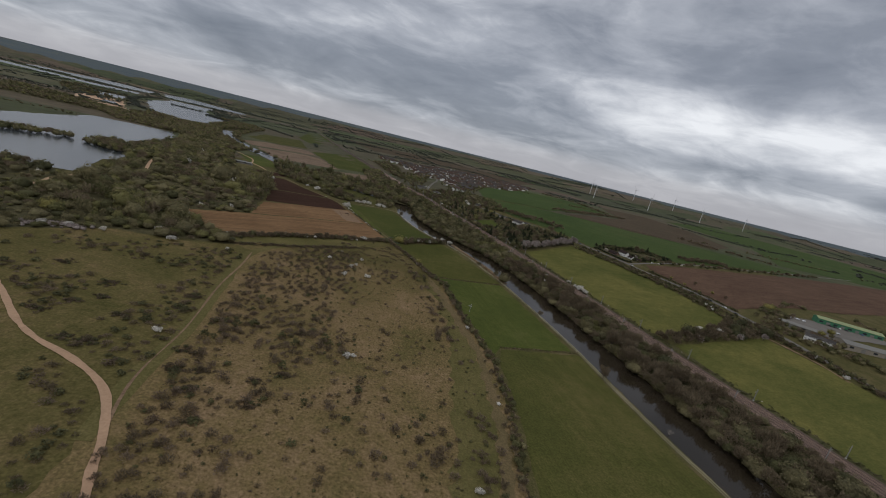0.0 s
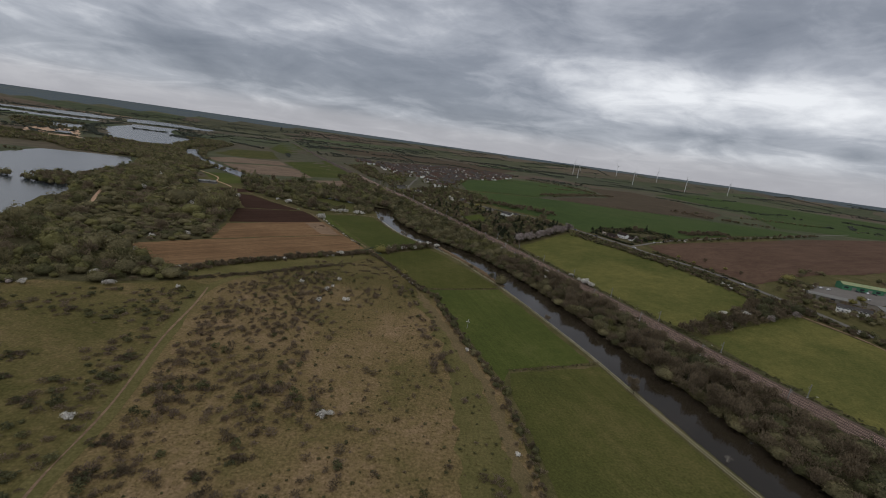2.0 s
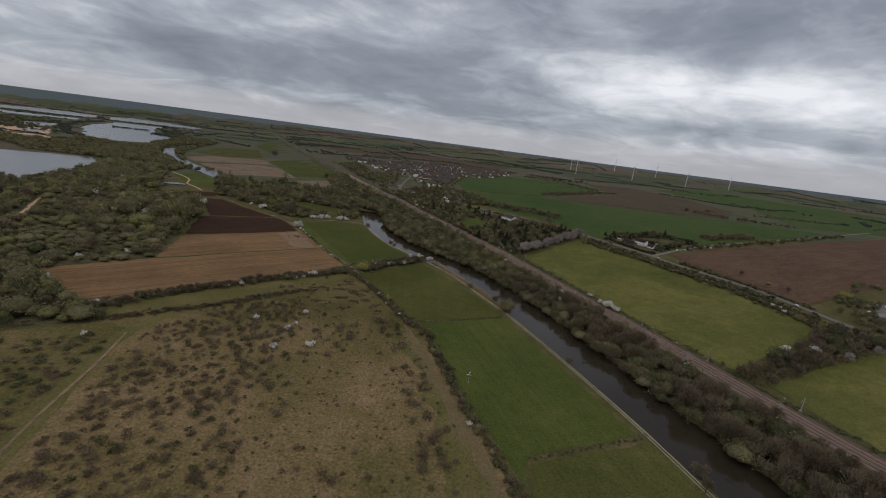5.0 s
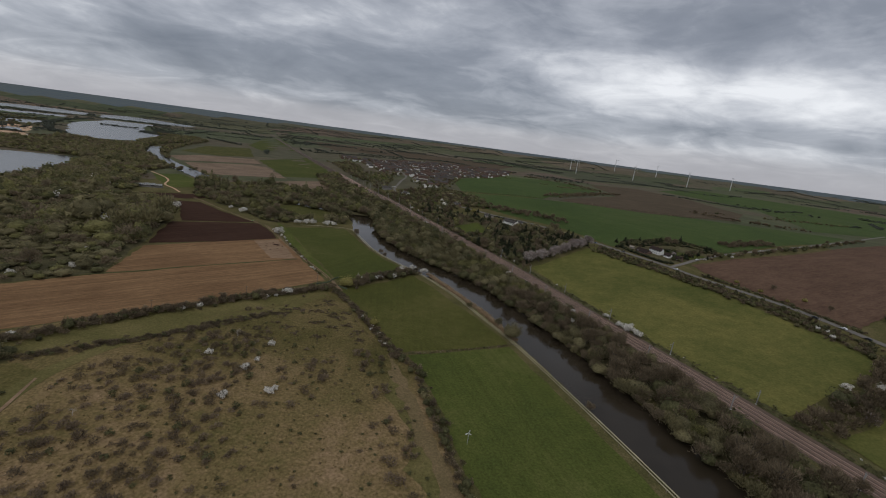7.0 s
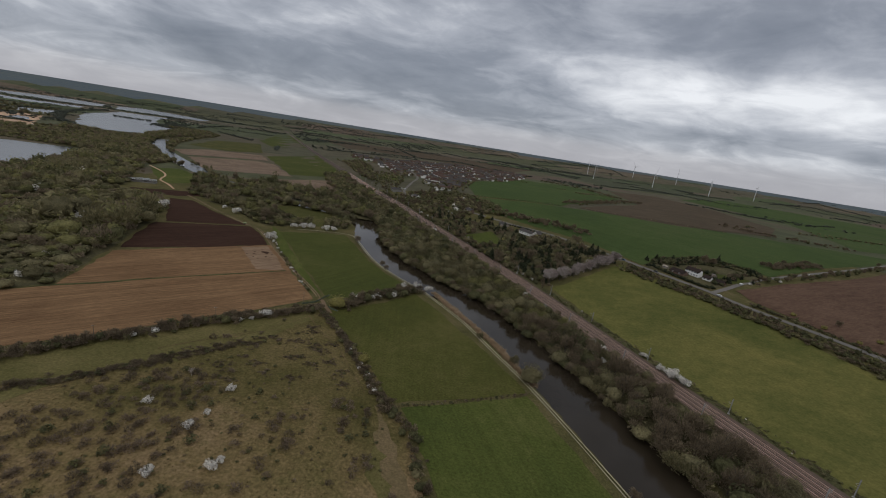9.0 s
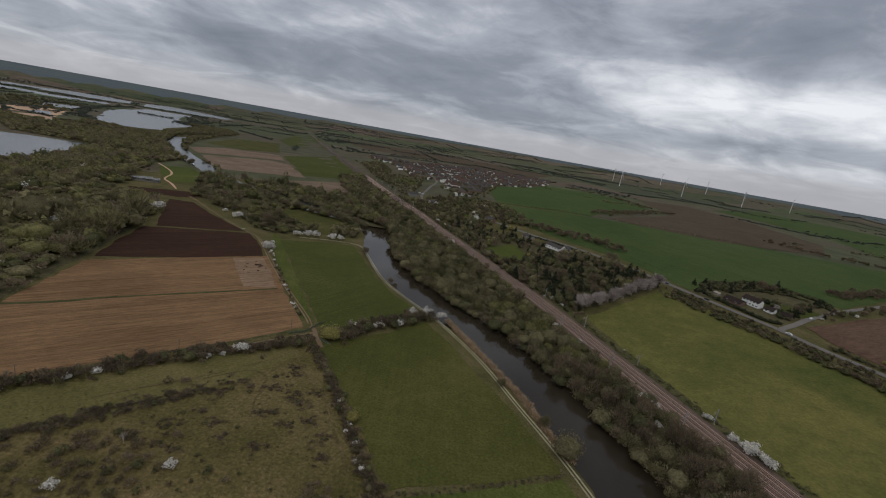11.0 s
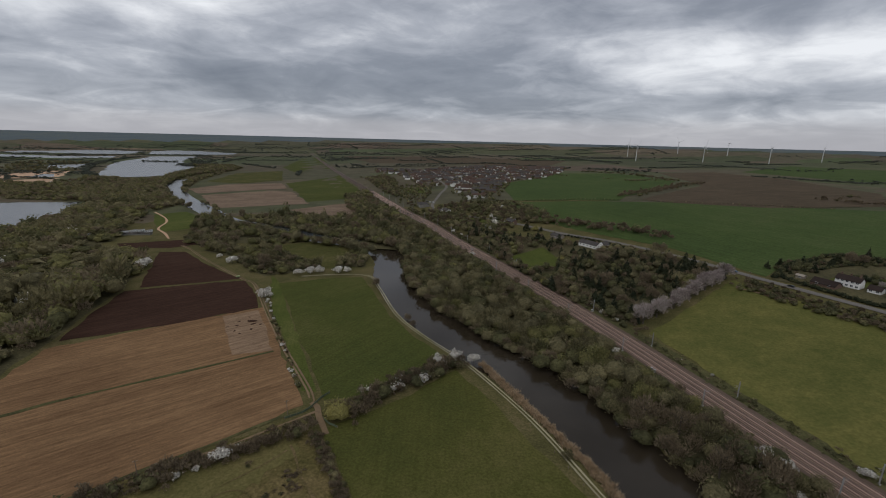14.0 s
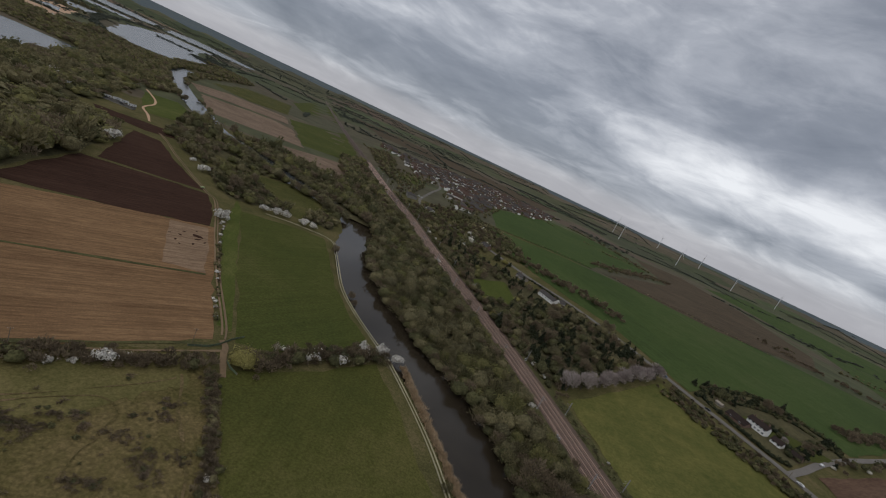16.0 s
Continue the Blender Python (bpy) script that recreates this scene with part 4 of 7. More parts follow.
def stuff(name, shapes, spots, mats, label, category, parent=None):
    """Many uncounted plants in one mesh. spots: rows of x, y, z, size, turn, shape, material, height factor."""
    V, F, I, base = [], [], [], 0
    spots = np.asarray(spots, float)
    for k, (sv, sf) in enumerate(shapes):
        rows_ = spots[spots[:, 5].astype(int) == k]
        if not len(rows_):
            continue
        c, s = np.cos(rows_[:, 4]), np.sin(rows_[:, 4])
        v = np.empty((len(rows_), len(sv), 3))
        v[:, :, 0] = (sv[None, :, 0] * c[:, None] - sv[None, :, 1] * s[:, None]) * rows_[:, 3:4] + rows_[:, 0:1]
        v[:, :, 1] = (sv[None, :, 0] * s[:, None] + sv[None, :, 1] * c[:, None]) * rows_[:, 3:4] + rows_[:, 1:2]
        v[:, :, 2] = sv[None, :, 2] * rows_[:, 3:4] * rows_[:, 7:8] + rows_[:, 2:3]
        f_ = sf[None] + (np.arange(len(rows_)) * len(sv))[:, None, None] + base
        base += v.shape[0] * v.shape[1]
        V.append(v.reshape(-1, 3)), F.append(f_.reshape(-1, 3)), I.append(np.repeat(rows_[:, 6].astype(int), len(sf)))
    ob = new(name, mesh_of(name, np.concatenate(V), np.concatenate(F), mats, np.concatenate(I), True))
    return tagged(ob, label, category, kind="stuff")


def fill(poly, gap, seed, keep=None):
    """Uneven places inside an outline, about gap apart."""
    rng = np.random.default_rng(seed)
    q = np.array(poly, float)
    gx_, gy_ = np.meshgrid(np.arange(q[:, 0].min(), q[:, 0].max(), gap), np.arange(q[:, 1].min(), q[:, 1].max(), gap))
    p_ = np.c_[gx_.ravel(), gy_.ravel()] + rng.uniform(-0.5, 0.5, (gx_.size, 2)) * gap * 1.1
    p_ = p_[inside(p_[:, 0], p_[:, 1], [tuple(c) for c in poly])]
    return p_ if keep is None else p_[keep(p_)]


def field_noise(p_, scale, seed=0.0):
    return np.array([noise.noise((x * scale + seed, y * scale - seed, seed)) for x, y in p_])


def rows_for(p_, rng, size, shapes, weights, surface=terrain, tallness=(0.85, 1.2)):
    """Rows for stuff(): weights maps each material to (shape numbers, chance)."""
    n_ = len(p_)
    mats_ = rng.choice(len(weights), n_, p=np.array([w for _, w in weights]) / sum(w for _, w in weights))
    sh = np.array([rng.choice(weights[m_][0]) for m_ in mats_])
    return np.c_[p_, surface(p_[:, 0], p_[:, 1]), rng.uniform(*size, n_), rng.uniform(0, 6.28, n_), sh, mats_, rng.uniform(*tallness, n_)]


# crowns of unit size (radius about 1, height about 1.9), in three finenesses
FINE = [bushy(11, 620, 1, 1.7, 0.075, 18, 9, 16), bushy(12, 620, 1, 1.9, 0.075, 18, 9, 15), twiggy(13, 1100, 1, 1.8, 0.21, 0.026, 16), twiggy(14, 1100, 1.0, 2.1, 0.21, 0.026, 17), bushy(15, 620, 1, 1.5, 0.07, 18, 9, 16)]
MIDDLE = [bushy(21, 190, 1, 1.5, 0.11, 14, 7, 12), bushy(22, 190, 1, 1.7, 0.11, 14, 7, 11), bushy(23, 190, 1, 1.9, 0.11, 14, 7, 12), twiggy(24, 330, 1, 1.6, 0.25, 0.050, 12), twiggy(25, 330, 1, 1.8, 0.25, 0.050, 13)]
SMALL = [bushy(26, 80, 1, 1.6, 0.15, 11, 6, 9), bushy(27, 80, 1, 1.8, 0.15, 11, 6, 9), bushy(28, 80, 1, 1.5, 0.15, 11, 6, 9), twiggy(29, 170, 1, 1.5, 0.28, 0.075, 7), twiggy(30, 170, 1, 1.7, 0.28, 0.075, 8)]
HEDGE = [bushy(34, 46, 1, 1.5, 0.19, 9, 5, 7), bushy(35, 46, 1, 1.7, 0.19, 9, 5, 7), bushy(36, 46, 1, 1.4, 0.19, 9, 5, 7), twiggy(37, 100, 1, 1.6, 0.38, 0.09, 7), twiggy(38, 100, 1, 1.8, 0.38, 0.09, 8)]
COARSE = [bushy(31, 36, 1, 1.6, 0.2, 9, 5, 7), bushy(32, 36, 1, 1.9, 0.2, 9, 5, 7), twiggy(33, 120, 1, 1.9, 0.5, 0.10, 6)]
FAR = [leafy(41, 16, 1, 1.2, 0.66, 4), leafy(42, 16, 1, 1.5, 0.64, 4)]
LOWBUSH = [leafy(51, 110, 1, 1.1, 0.17, 8, 0.02), leafy(52, 110, 1, 1.3, 0.17, 8, 0.02), twiggy(53, 130, 1, 1.0, 0.32, 0.058, 12, 0.02), twiggy(54, 130, 1, 0.8, 0.32, 0.058, 13, 0.02)]
CONE = [leafy(61, 600, 1, 3.2, 0.14, 14, 0.02, 0, True), leafy(62, 600, 1, 2.6, 0.15, 12, 0.02, 0, True)]
CONES = [leafy(63, 190, 1, 3.0, 0.24, 12, 0.02, 0, True), leafy(64, 190, 1, 2.4, 0.25, 11, 0.02, 0, True)]

# ---- trees between river and railway ----
tree_kinds = {}


def tree_kind(key, shape, mat, wide, tall, label, category="tree", bark=None, limbs=6):
    """Builds one tree with its trunk and crown; later calls copy it."""
    sv, sf = shape
    sv = sv * np.array([wide, wide, tall / sv[:, 2].max()])
    crown = mesh_of("crown", sv, sf, [mat], None, True)
    tree_kinds[key] = [None, crown, (tall, wide, limbs, bark or M_BARK, label, category)]


def plant(key, x, y, size=1.0, turn=0.0, group="", label="", surface=terrain, name="tree"):
    z = float(surface(np.array([x]), np.array([y]))[0])
    m = Matrix.LocRotScale((x, y, z - 0.1), Euler((0, 0, turn)), (size, size, size * random.uniform(0.9, 1.12)))
    first, crown, (tall, wide, limbs, bark, lab, cat) = tree_kinds[key]
    if first is None:
        ob = thing(name, label or lab, cat, group)
        part("trunk", timber(len(key) + limbs, tall, 0.035 * tall, wide, limbs), bark, ob)
        part_of("crown", crown, ob)
        tree_kinds[key][0] = ob
        ob.matrix_basis = m
        return ob
    ob = first.copy()
    scene.collection.objects.link(ob)
    ob.matrix_basis = m
    for c in first.children:
        q = c.copy()
        scene.collection.objects.link(q)
        q.parent = ob
    ob["label"], ob["group"] = label or lab, group
    return ob


tree_kind("olive", FINE[2], L_OLIVE, 5.0, 9.0, "rounded olive-green willow on the river bank")
tree_kind("olive_b", FINE[0], L_OLIVE, 4.8, 9.2, "rounded olive-green willow on the river bank")
tree_kind("green", FINE[4], L_GREEN, 4.6, 7.8, "fresh green sallow coming into leaf")
tree_kind("bare", FINE[2], L_TWIG, 5.8, 11.0, "leafless grey-brown alder with fine twigs")
tree_kind("bare_b", FINE[3], L_TWIG, 5.4, 12.0, "leafless grey-brown alder with fine twigs")
tree_kind("thorn", FINE[0], L_THORN, 3.0, 4.6, "dark green hawthorn coming into leaf")
tree_kind("white", leafy(16, 430, 1, 1.5, 0.115, 16), L_BLOSSOM, 2.6, 3.6, "blackthorn bush white with blossom", "bush")
tree_kind("pink", FINE[3], L_PINK, 6.2, 12.0, "tall tree covered in pale pinkish blossom")
tree_kind("yellow", FINE[4], L_YELLOW, 4.0, 6.6, "yellow-green willow by the gateway")
tree_kind("conifer", CONE[0], L_CONIFER, 2.6, 9.5, "dark evergreen conifer in the garden")
tree_kind("yew", CONE[1], L_CONIFER, 3.4, 8.0, "broad dark evergreen in the garden")

rng = np.random.default_rng(5)
line = along(RIVER, 5.0)
belt_poly = [tuple(p_) for p_ in offset_line(along(RIVER[:19], 10.0), 17.0)] + [(-105, 850), (-96, 900)] + [tuple(p_) for p_ in offset_line(along(RAIL[:11], 10.0), -12.0)[::-1]]
sheet("woodland_floor", belt_poly, M_FLOOR, 0.12, 10, 12, 0.5, "leaf litter and nettles under the riverside trees", "ground", surface=bed)
spots = fill(belt_poly, 6.2, 7)
spots = spots[np.abs(side(spots[:, 0], spots[:, 1], RAIL)) > 12.5]
sn = field_noise(spots, 0.012, 3.0) + (spots[:, 1] - 430) / 360
near = (spots[:, 1] > 255) & (spots[:, 1] < 600) & (rng.random(len(spots)) < 120.0 / max(1, ((spots[:, 1] > 255) & (spots[:, 1] < 600)).sum()))
for (x, y), v in zip(spots[near], sn[near]):
    r = rng.random() * 0.7 + v * 0.9
    key = ("bare" if rng.random() < 0.5 else "bare_b") if r < 0.44 else ("thorn" if r < 0.50 else ("olive" if rng.random() < 0.5 else "olive_b") if r < 0.72 else "green")
    edge = 0.62 + 0.38 * float(smooth(13, 23, np.abs(side(np.array([x]), np.array([y]), RAIL)))[0])
    plant(key, x, y, edge * rng.uniform(0.7, 1.35), rng.uniform(0, 6.28), "trees between river and railway")
rest, sr = spots[~near], sn[~near]
bare = rng.random(len(rest)) * 0.7 + sr * 0.9 < 0.46
mats_b = [L_OLIVE, L_GREEN, L_THORN, L_TWIG]
rows_a = rows_for(rest[~bare], rng, (3.0, 6.6), MIDDLE, [((3, 4, 3, 4, 0, 1, 2), 0.58), ((0, 3, 4), 0.14), ((0, 1, 3), 0.2), ((3, 4), 0.08)])
rows_b = rows_for(rest[bare], rng, (3.6, 6.8), MIDDLE, [((0, 1), 0.12), ((0,), 0.0), ((0,), 0.13), ((3, 4), 0.75)])
rows_ab = np.vstack([rows_a, rows_b])
rows_ab[:, 3] *= 0.62 + 0.38 * smooth(13, 23, np.abs(side(rows_ab[:, 0], rows_ab[:, 1], RAIL)))
rows_ab[rows_ab[:, 1] > 690, 5] += 5
stuff("riverside_wood", MIDDLE + SMALL, rows_ab, mats_b, "dense belt of willow and alder between river and railway", "wood")

rng_b = np.random.default_rng(19)
q = offset_line(along(RIVER[2:18], 4.2), 14.6) + rng_b.normal(0, 1.4, (len(along(RIVER[2:18], 4.2)), 2))
r = rows_for(q, rng_b, (3.2, 6.2), MIDDLE, [((3, 4, 3, 0), 0.5), ((3, 4), 0.4), ((0, 1), 0.1)], tallness=(0.75, 1.15))
r[:, 2] -= 0.9
stuff("bank_willows", MIDDLE, r, [L_OLIVE, L_TWIG, L_THORN], "sallows and alders leaning over the water", "trees")

# ---- woods ----
W1 = [(-280, 412), (-229, 468), (-253, 551), (-270, 594), (-284, 640), (-339, 736), (-420, 745), (-430, 800), (-470, 860), (-520, 960), (-640, 1060), (-700, 1045), (-600, 895), (-588, 770), (-468, 590), (-415, 455), (-440, 300), (-300, 268), (-262, 320), (-222, 330), (-180, 354), (-206, 369), (-224, 374)]
WOODS = [(W1, 7.4, "mixed scrub woodland around the lakes"),
         ([(-307, 775), (-290, 800), (-240, 800), (-175, 835), (-118, 800), (-95, 800), (-88, 850), (-84, 890), (-152, 1030), (-165, 985), (-190, 1000), (-245, 950), (-302, 965), (-400, 900), (-385, 873), (-345, 790)], 6.8, "willow wood in the river bend"),
         ([(-250, 737), (-212, 698), (-177, 698), (-150, 722), (-200, 760), (-241, 786)], 5.2, "rounded sallow thicket by the clearing"),
         ([(-298, 762), (-245, 737), (-208, 698), (-192, 688), (-180, 697), (-212, 700), (-252, 740), (-292, 792)], 4.6, "thorn scrub beside the farm track"),
         ([(-141, 722), (-112, 730), (-128, 790), (-150, 800), (-135, 760)], 5.0, "sallows beside the river"),
         ([(-700, 1045), (-640, 1060), (-520, 975), (-530, 1040), (-640, 1190), (-745, 1320), (-830, 1460), (-900, 1440), (-880, 1240), (-960, 1110), (-870, 1040)], 8.0, "woodland along the far reach of the river"),
         ([(-960, 1110), (-880, 1240), (-900, 1420), (-1080, 1430), (-1010, 1330), (-1050, 1250), (-1280, 1300), (-1600, 1250), (-1300, 1000)], 12.0, "woodland between the lakes"),
         ([(-577, 637), (-541, 629), (-500, 618), (-525, 690), (-560, 770), (-578, 790), (-592, 711), (-595, 670)], 8.0, "wooded spit reaching into the lake"),
         ([(-652, 586), (-630, 613), (-600, 648), (-616, 664), (-646, 632), (-676, 610), (-800, 560), (-790, 530)], 8.0, "narrow wooded island in the lake"),
         ([(-430, 455), (-420, 300), (-620, 260), (-900, 400), (-800, 510), (-560, 430)], 9.6, "lakeside woodland"),
         ([(-929, 1530), (-1045, 1880), (-1150, 1960), (-1000, 2000), (-901, 1900), (-800, 1560), (-752, 1423), (-660, 1240), (-748, 1323)], 11.0, "woodland beside the far lake"),
         ([(-1728, 1775), (-1829, 1950), (-1584, 1967), (-1540, 1920), (-1600, 1760), (-1331, 1660), (-1277, 1588), (-1389, 1489), (-1500, 1560)], 26.0, "scattered bushes round the ponds"),
         ([(-152, 1030), (-166, 1065), (-262, 1270), (-290, 1210), (-225, 1035), (-170, 985)], 8.0, "thorny scrub along the railway")]
rng = np.random.default_rng(9)
W_MATS = [L_OLIVE, L_GREEN, L_TWIG, L_THORN, L_BLOSSOM]
for k, (poly, gap, lab) in enumerate(WOODS):
    sheet("woodland_floor", poly, M_FLOOR, 0.14, 30, 14, 1.0, "leaf litter under the " + lab.split(" ")[0] + " trees", "ground")
    p_ = fill(poly, gap, 70 + k)
    p_ = p_[(field_noise(p_, 0.02, 5.0 + k) > -0.48) & (np.abs(side(p_[:, 0], p_[:, 1], RIVER)) > np.where(p_[:, 1] > 930, 17, 14)) & (np.abs(side(p_[:, 0], p_[:, 1], RAIL)) > 14)]
    p_ = p_[np.minimum.reduce([np.abs(side(p_[:, 0], p_[:, 1], np.array(q, float))) for q in LAKE_TRACKS]) > 6.5]
    sn = field_noise(p_, 0.011, 8.0)
    tall = field_noise(p_, 0.009, 2.0)
    shapes = MIDDLE + SMALL + HEDGE if k < 5 else COARSE
    tw = (3, 4) if k < 5 else (2,)
    lv = (0, 1, 2) if k < 5 else (0, 1)
    r = rows_for(p_, rng, (0.42 * gap, 0.80 * gap), shapes, [(lv + lv + tw, 0.37), (lv, 0.17), (tw, 0.26), (lv + tw, 0.20), ((0,), 0.004)])
    r[:, 3] *= 1 + 0.75 * (rng.random(len(r)) < 0.14)
    r[:, 3] *= np.clip(1.0 + tall * 0.5, 0.7, 1.3) * np.where(r[:, 6] == 4, 0.55, 1.0)
    r[:, 7] *= np.clip(0.95 + tall * 0.7, 0.6, 1.4)
    if k == 0:
        low_ = smooth(400, 640, r[:, 1])
        r[:, 3] *= 0.78 + 0.66 * low_
        r[:, 7] *= 0.82 - 0.02 * low_
        r = r[rng.random(len(r)) > 0.42 * low_]
        sn = field_noise(r[:, :2], 0.011, 8.0)
    if k >= 5:
        r[:, 3] = np.minimum(r[:, 3], 5.6)
        r[:, 7] = np.clip(r[:, 7], 0.5, 0.95)
    swap = (sn > 0.22) & (r[:, 6] == 2)
    r[swap, 6] = 0
    if k < 5:
        away = np.hypot(r[:, 0] + 60, r[:, 1] - 300)
        r[:, 5] += 5.0 * (away > 210) + 5.0 * (away > 400)
        r[:, 3] = np.where(away > 430, np.minimum(r[:, 3], 8.4), r[:, 3])
    stuff("woodland", shapes, r, W_MATS, lab, "wood")
rng = np.random.default_rng(13)
for poly, count_ in ((W1, 42), (WOODS[1][0], 14), (WOODS[2][0], 6)):
    p_ = fill(poly, 9.0, 14)
    p_ = p_[(np.hypot(p_[:, 0] + 60, p_[:, 1] - 350) < 560) & (np.abs(side(p_[:, 0], p_[:, 1], RIVER)) > 16)]
    for x, y in p_[rng.permutation(len(p_))[:count_]]:
        key = rng.choice(["olive", "olive_b", "green", "bare_b", "bare"], p=[0.32, 0.24, 0.2, 0.12, 0.12])
        plant(key, x, y, rng.uniform(0.95, 1.45) * (0.7 if y < 400 else 1.0), rng.uniform(0, 6.28), "taller trees of the woods", {"o": "tall rounded willow standing out of the scrub", "g": "fresh green sallow standing out of the scrub", "b": "bare grey-brown tree standing out of the scrub"}[key[0]])
# trees lining the hidden reach of the river
rng = np.random.default_rng(17)
bank = along(RIVER[18:28], 5.0)
for off, share, size in ((-16.0, 0.9, (3.4, 5.8)), (16.0, 0.8, (3.0, 5.2)), (-22.0, 0.8, (4.4, 6.6))):
    q = offset_line(bank, off * 1.0) + rng.normal(0, 1.6, bank.shape)
    q = q[(q[:, 1] < 930) | ((field_noise(q, 0.013, 4.0) > 0.02) & (off > -20))]
    q = q[(rng.random(len(q)) < share) & ((q[:, 1] < 925) | (rng.random(len(q)) < (0.62 if off < 0 else 0.4)))]
    stuff("riverside_trees", MIDDLE, rows_for(q, rng, size, MIDDLE, [((0, 1, 2), 0.55), ((0, 1), 0.15), ((3, 4), 0.3)]), [L_OLIVE, L_GREEN, L_TWIG], "willows lining the far reach of the river", "trees")

rng = np.random.default_rng(19)
for x, y in [(-292, 790), (-276, 778), (-262, 762), (-246, 752), (-232, 740), (-218, 738), (-206, 722), (-194, 708), (-182, 700), (-214, 752), (-240, 770), (-258, 846), (-244, 862), (-226, 872), (-206, 862), (-262, 800), (-150, 812), (-136, 782)]:
    plant(rng.choice(["green", "olive", "olive_b"], p=[0.4, 0.3, 0.3]), x + rng.normal(0, 2), y + rng.normal(0, 2), rng.uniform(0.85, 1.25), rng.uniform(0, 6.28), "sallows in the river bend", "rounded sallow coming into leaf in the river bend")
# ---- far hedges and woods ----
rng = np.random.default_rng(21)
far = []
for k in range(235):
    a = rng.uniform(-1.05, 1.05)
    d = 900 + 3700 * rng.random() ** 0.75
    x0, y0 = math.sin(a) * d, 150 + math.cos(a) * d
    ang = rng.choice([0.42, 0.42 + 1.57]) + rng.normal(0, 0.2)
    if a > 0.3 and k % 5 < 3:
        continue
    ln = rng.uniform(120, 480)
    t = np.arange(0, ln, rng.uniform(6.5, 9))
    far.append(np.c_[x0 + np.cos(ang) * t + rng.normal(0, 2, len(t)), y0 + np.sin(ang) * t + rng.normal(0, 2, len(t))])
for k in range(110):
    a = rng.uniform(-1.1, 1.1) if k < 70 else rng.uniform(-0.75, -0.1)
    d = 1500 + 3200 * rng.random() ** 0.7
    x0, y0 = math.sin(a) * d, 150 + math.cos(a) * d
    m_ = rng.integers(20, 80)
    far.append(np.c_[x0 + rng.normal(0, 85, m_), y0 + rng.normal(0, 40, m_)])
far = np.concatenate(far)
OPEN = WATERS + [LAKE1, [(34, 1040), (150, 1042), (295, 1035), (557, 997), (720, 985), (480, 800), (321, 720), (208, 684), (120, 818), (60, 905)], [(39, 1375), (251, 1685), (402, 1463), (212, 1055), (48, 1068)], [(254, 1149), (735, 2024), (1012, 1676), (498, 1005), (239, 1052)],
                 [(270, 612), (456, 712), (647, 840), (1066, 1096), (900, 800), (533, 556), (350, 480)], [(-670, 1258), (-644, 1368), (-528, 1432), (-467, 1327), (-598, 1192)], [(-576, 1168), (-481, 1276), (-322, 1108), (-455, 1023)], [(-521, 1434), (-458, 1672), (-243, 1217), (-334, 1128)], [(-790, 1986), (-1026, 2765), (-898, 2689), (-581, 1970), (-658, 1792)], [(-728, 1417), (-801, 1688), (-714, 1826), (-561, 1503)]]
ok = (np.hypot(far[:, 0], far[:, 1]) > 1000) & (np.hypot(far[:, 0], far[:, 1]) < 4600)
for poly in OPEN:
    ok &= ~inside(far[:, 0], far[:, 1], poly)
ok &= np.abs(side(far[:, 0], far[:, 1], RAIL)) > 22
far = far[ok]
closer = np.hypot(far[:, 0], far[:, 1]) < 1750
stuff("farther_hedges", COARSE, rows_for(far[closer], rng, (2.2, 4.6), COARSE, [((0, 1), 0.4), ((2,), 0.4), ((0, 1), 0.2)], tallness=(0.45, 0.8)), [L_THORN, L_TWIG, L_OLIVE], "hedgerow bushes and trees beyond the river", "hedgerow")
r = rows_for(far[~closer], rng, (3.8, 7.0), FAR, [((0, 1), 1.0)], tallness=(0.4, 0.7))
stuff("far_hedges", FAR, r, [L_FAR_HAZED], "dark hedgerows and copses across the distant farmland", "hedgerow")


def hedge(name, points, wide, gap, size, mats, weights, label, shapes=HEDGE, seed=1, category="hedge", tall=(0.7, 1.2)):
    """A hedge of many bushes along a line."""
    g_ = np.random.default_rng(seed)
    ln = along(np.array(points, float), gap)
    p_ = np.concatenate([ln + g_.normal(0, wide / 3, ln.shape) for _ in range(max(1, int(wide / gap + 0.5)))])
    return stuff(name, shapes, rows_for(p_, g_, size, shapes, weights, terrain, tall), mats, label, category)


HM = [L_THORN, L_TWIG, L_OLIVE, L_BLOSSOM, L_DARKTWIG]
hedge("hedge", [(-222, 366), (-199, 367), (-172, 400), (-129, 444), (-97, 470), (-70, 494)], 8, 2.2, (1.5, 3.2), HM, [((0, 1), 0.09), ((3, 4), 0.42), ((3,), 0.06), ((0,), 0.02), ((3, 4), 0.41)], "untrimmed thorn hedge with bare saplings beside the plots", seed=2)
hedge("hedge", [(-58, 504), (-40, 528), (-14, 554)], 9, 1.9, (1.8, 3.9), HM, [((0, 1), 0.10), ((3, 4), 0.46), ((3,), 0.1), ((0,), 0.03), ((3, 4), 0.31)], "tall tangled hedge between the meadows", seed=3)
hedge("hedge", [(-67, 488), (-56, 473), (-47, 460), (-39, 448), (-31, 435), (-20, 415), (-8, 396)], 4.2, 1.15, (0.9, 1.9), HM, [((0, 1), 0.07), ((3, 4), 0.28), ((0,), 0.03), ((0,), 0.006), ((3, 4), 0.61)], "overgrown dark bramble hedge along the meadow", seed=44, tall=(0.6, 1.0))
hedge("hedge", [(-8, 396), (1, 384), (20, 322), (42, 255), (50, 198), (53, 120)], 5, 2.4, (1.0, 2.5), HM, [((0, 1), 0.2), ((3, 4), 0.4), ((0,), 0.05), ((0,), 0.01), ((3,), 0.34)], "low gappy thorn hedge along the meadow", seed=4)
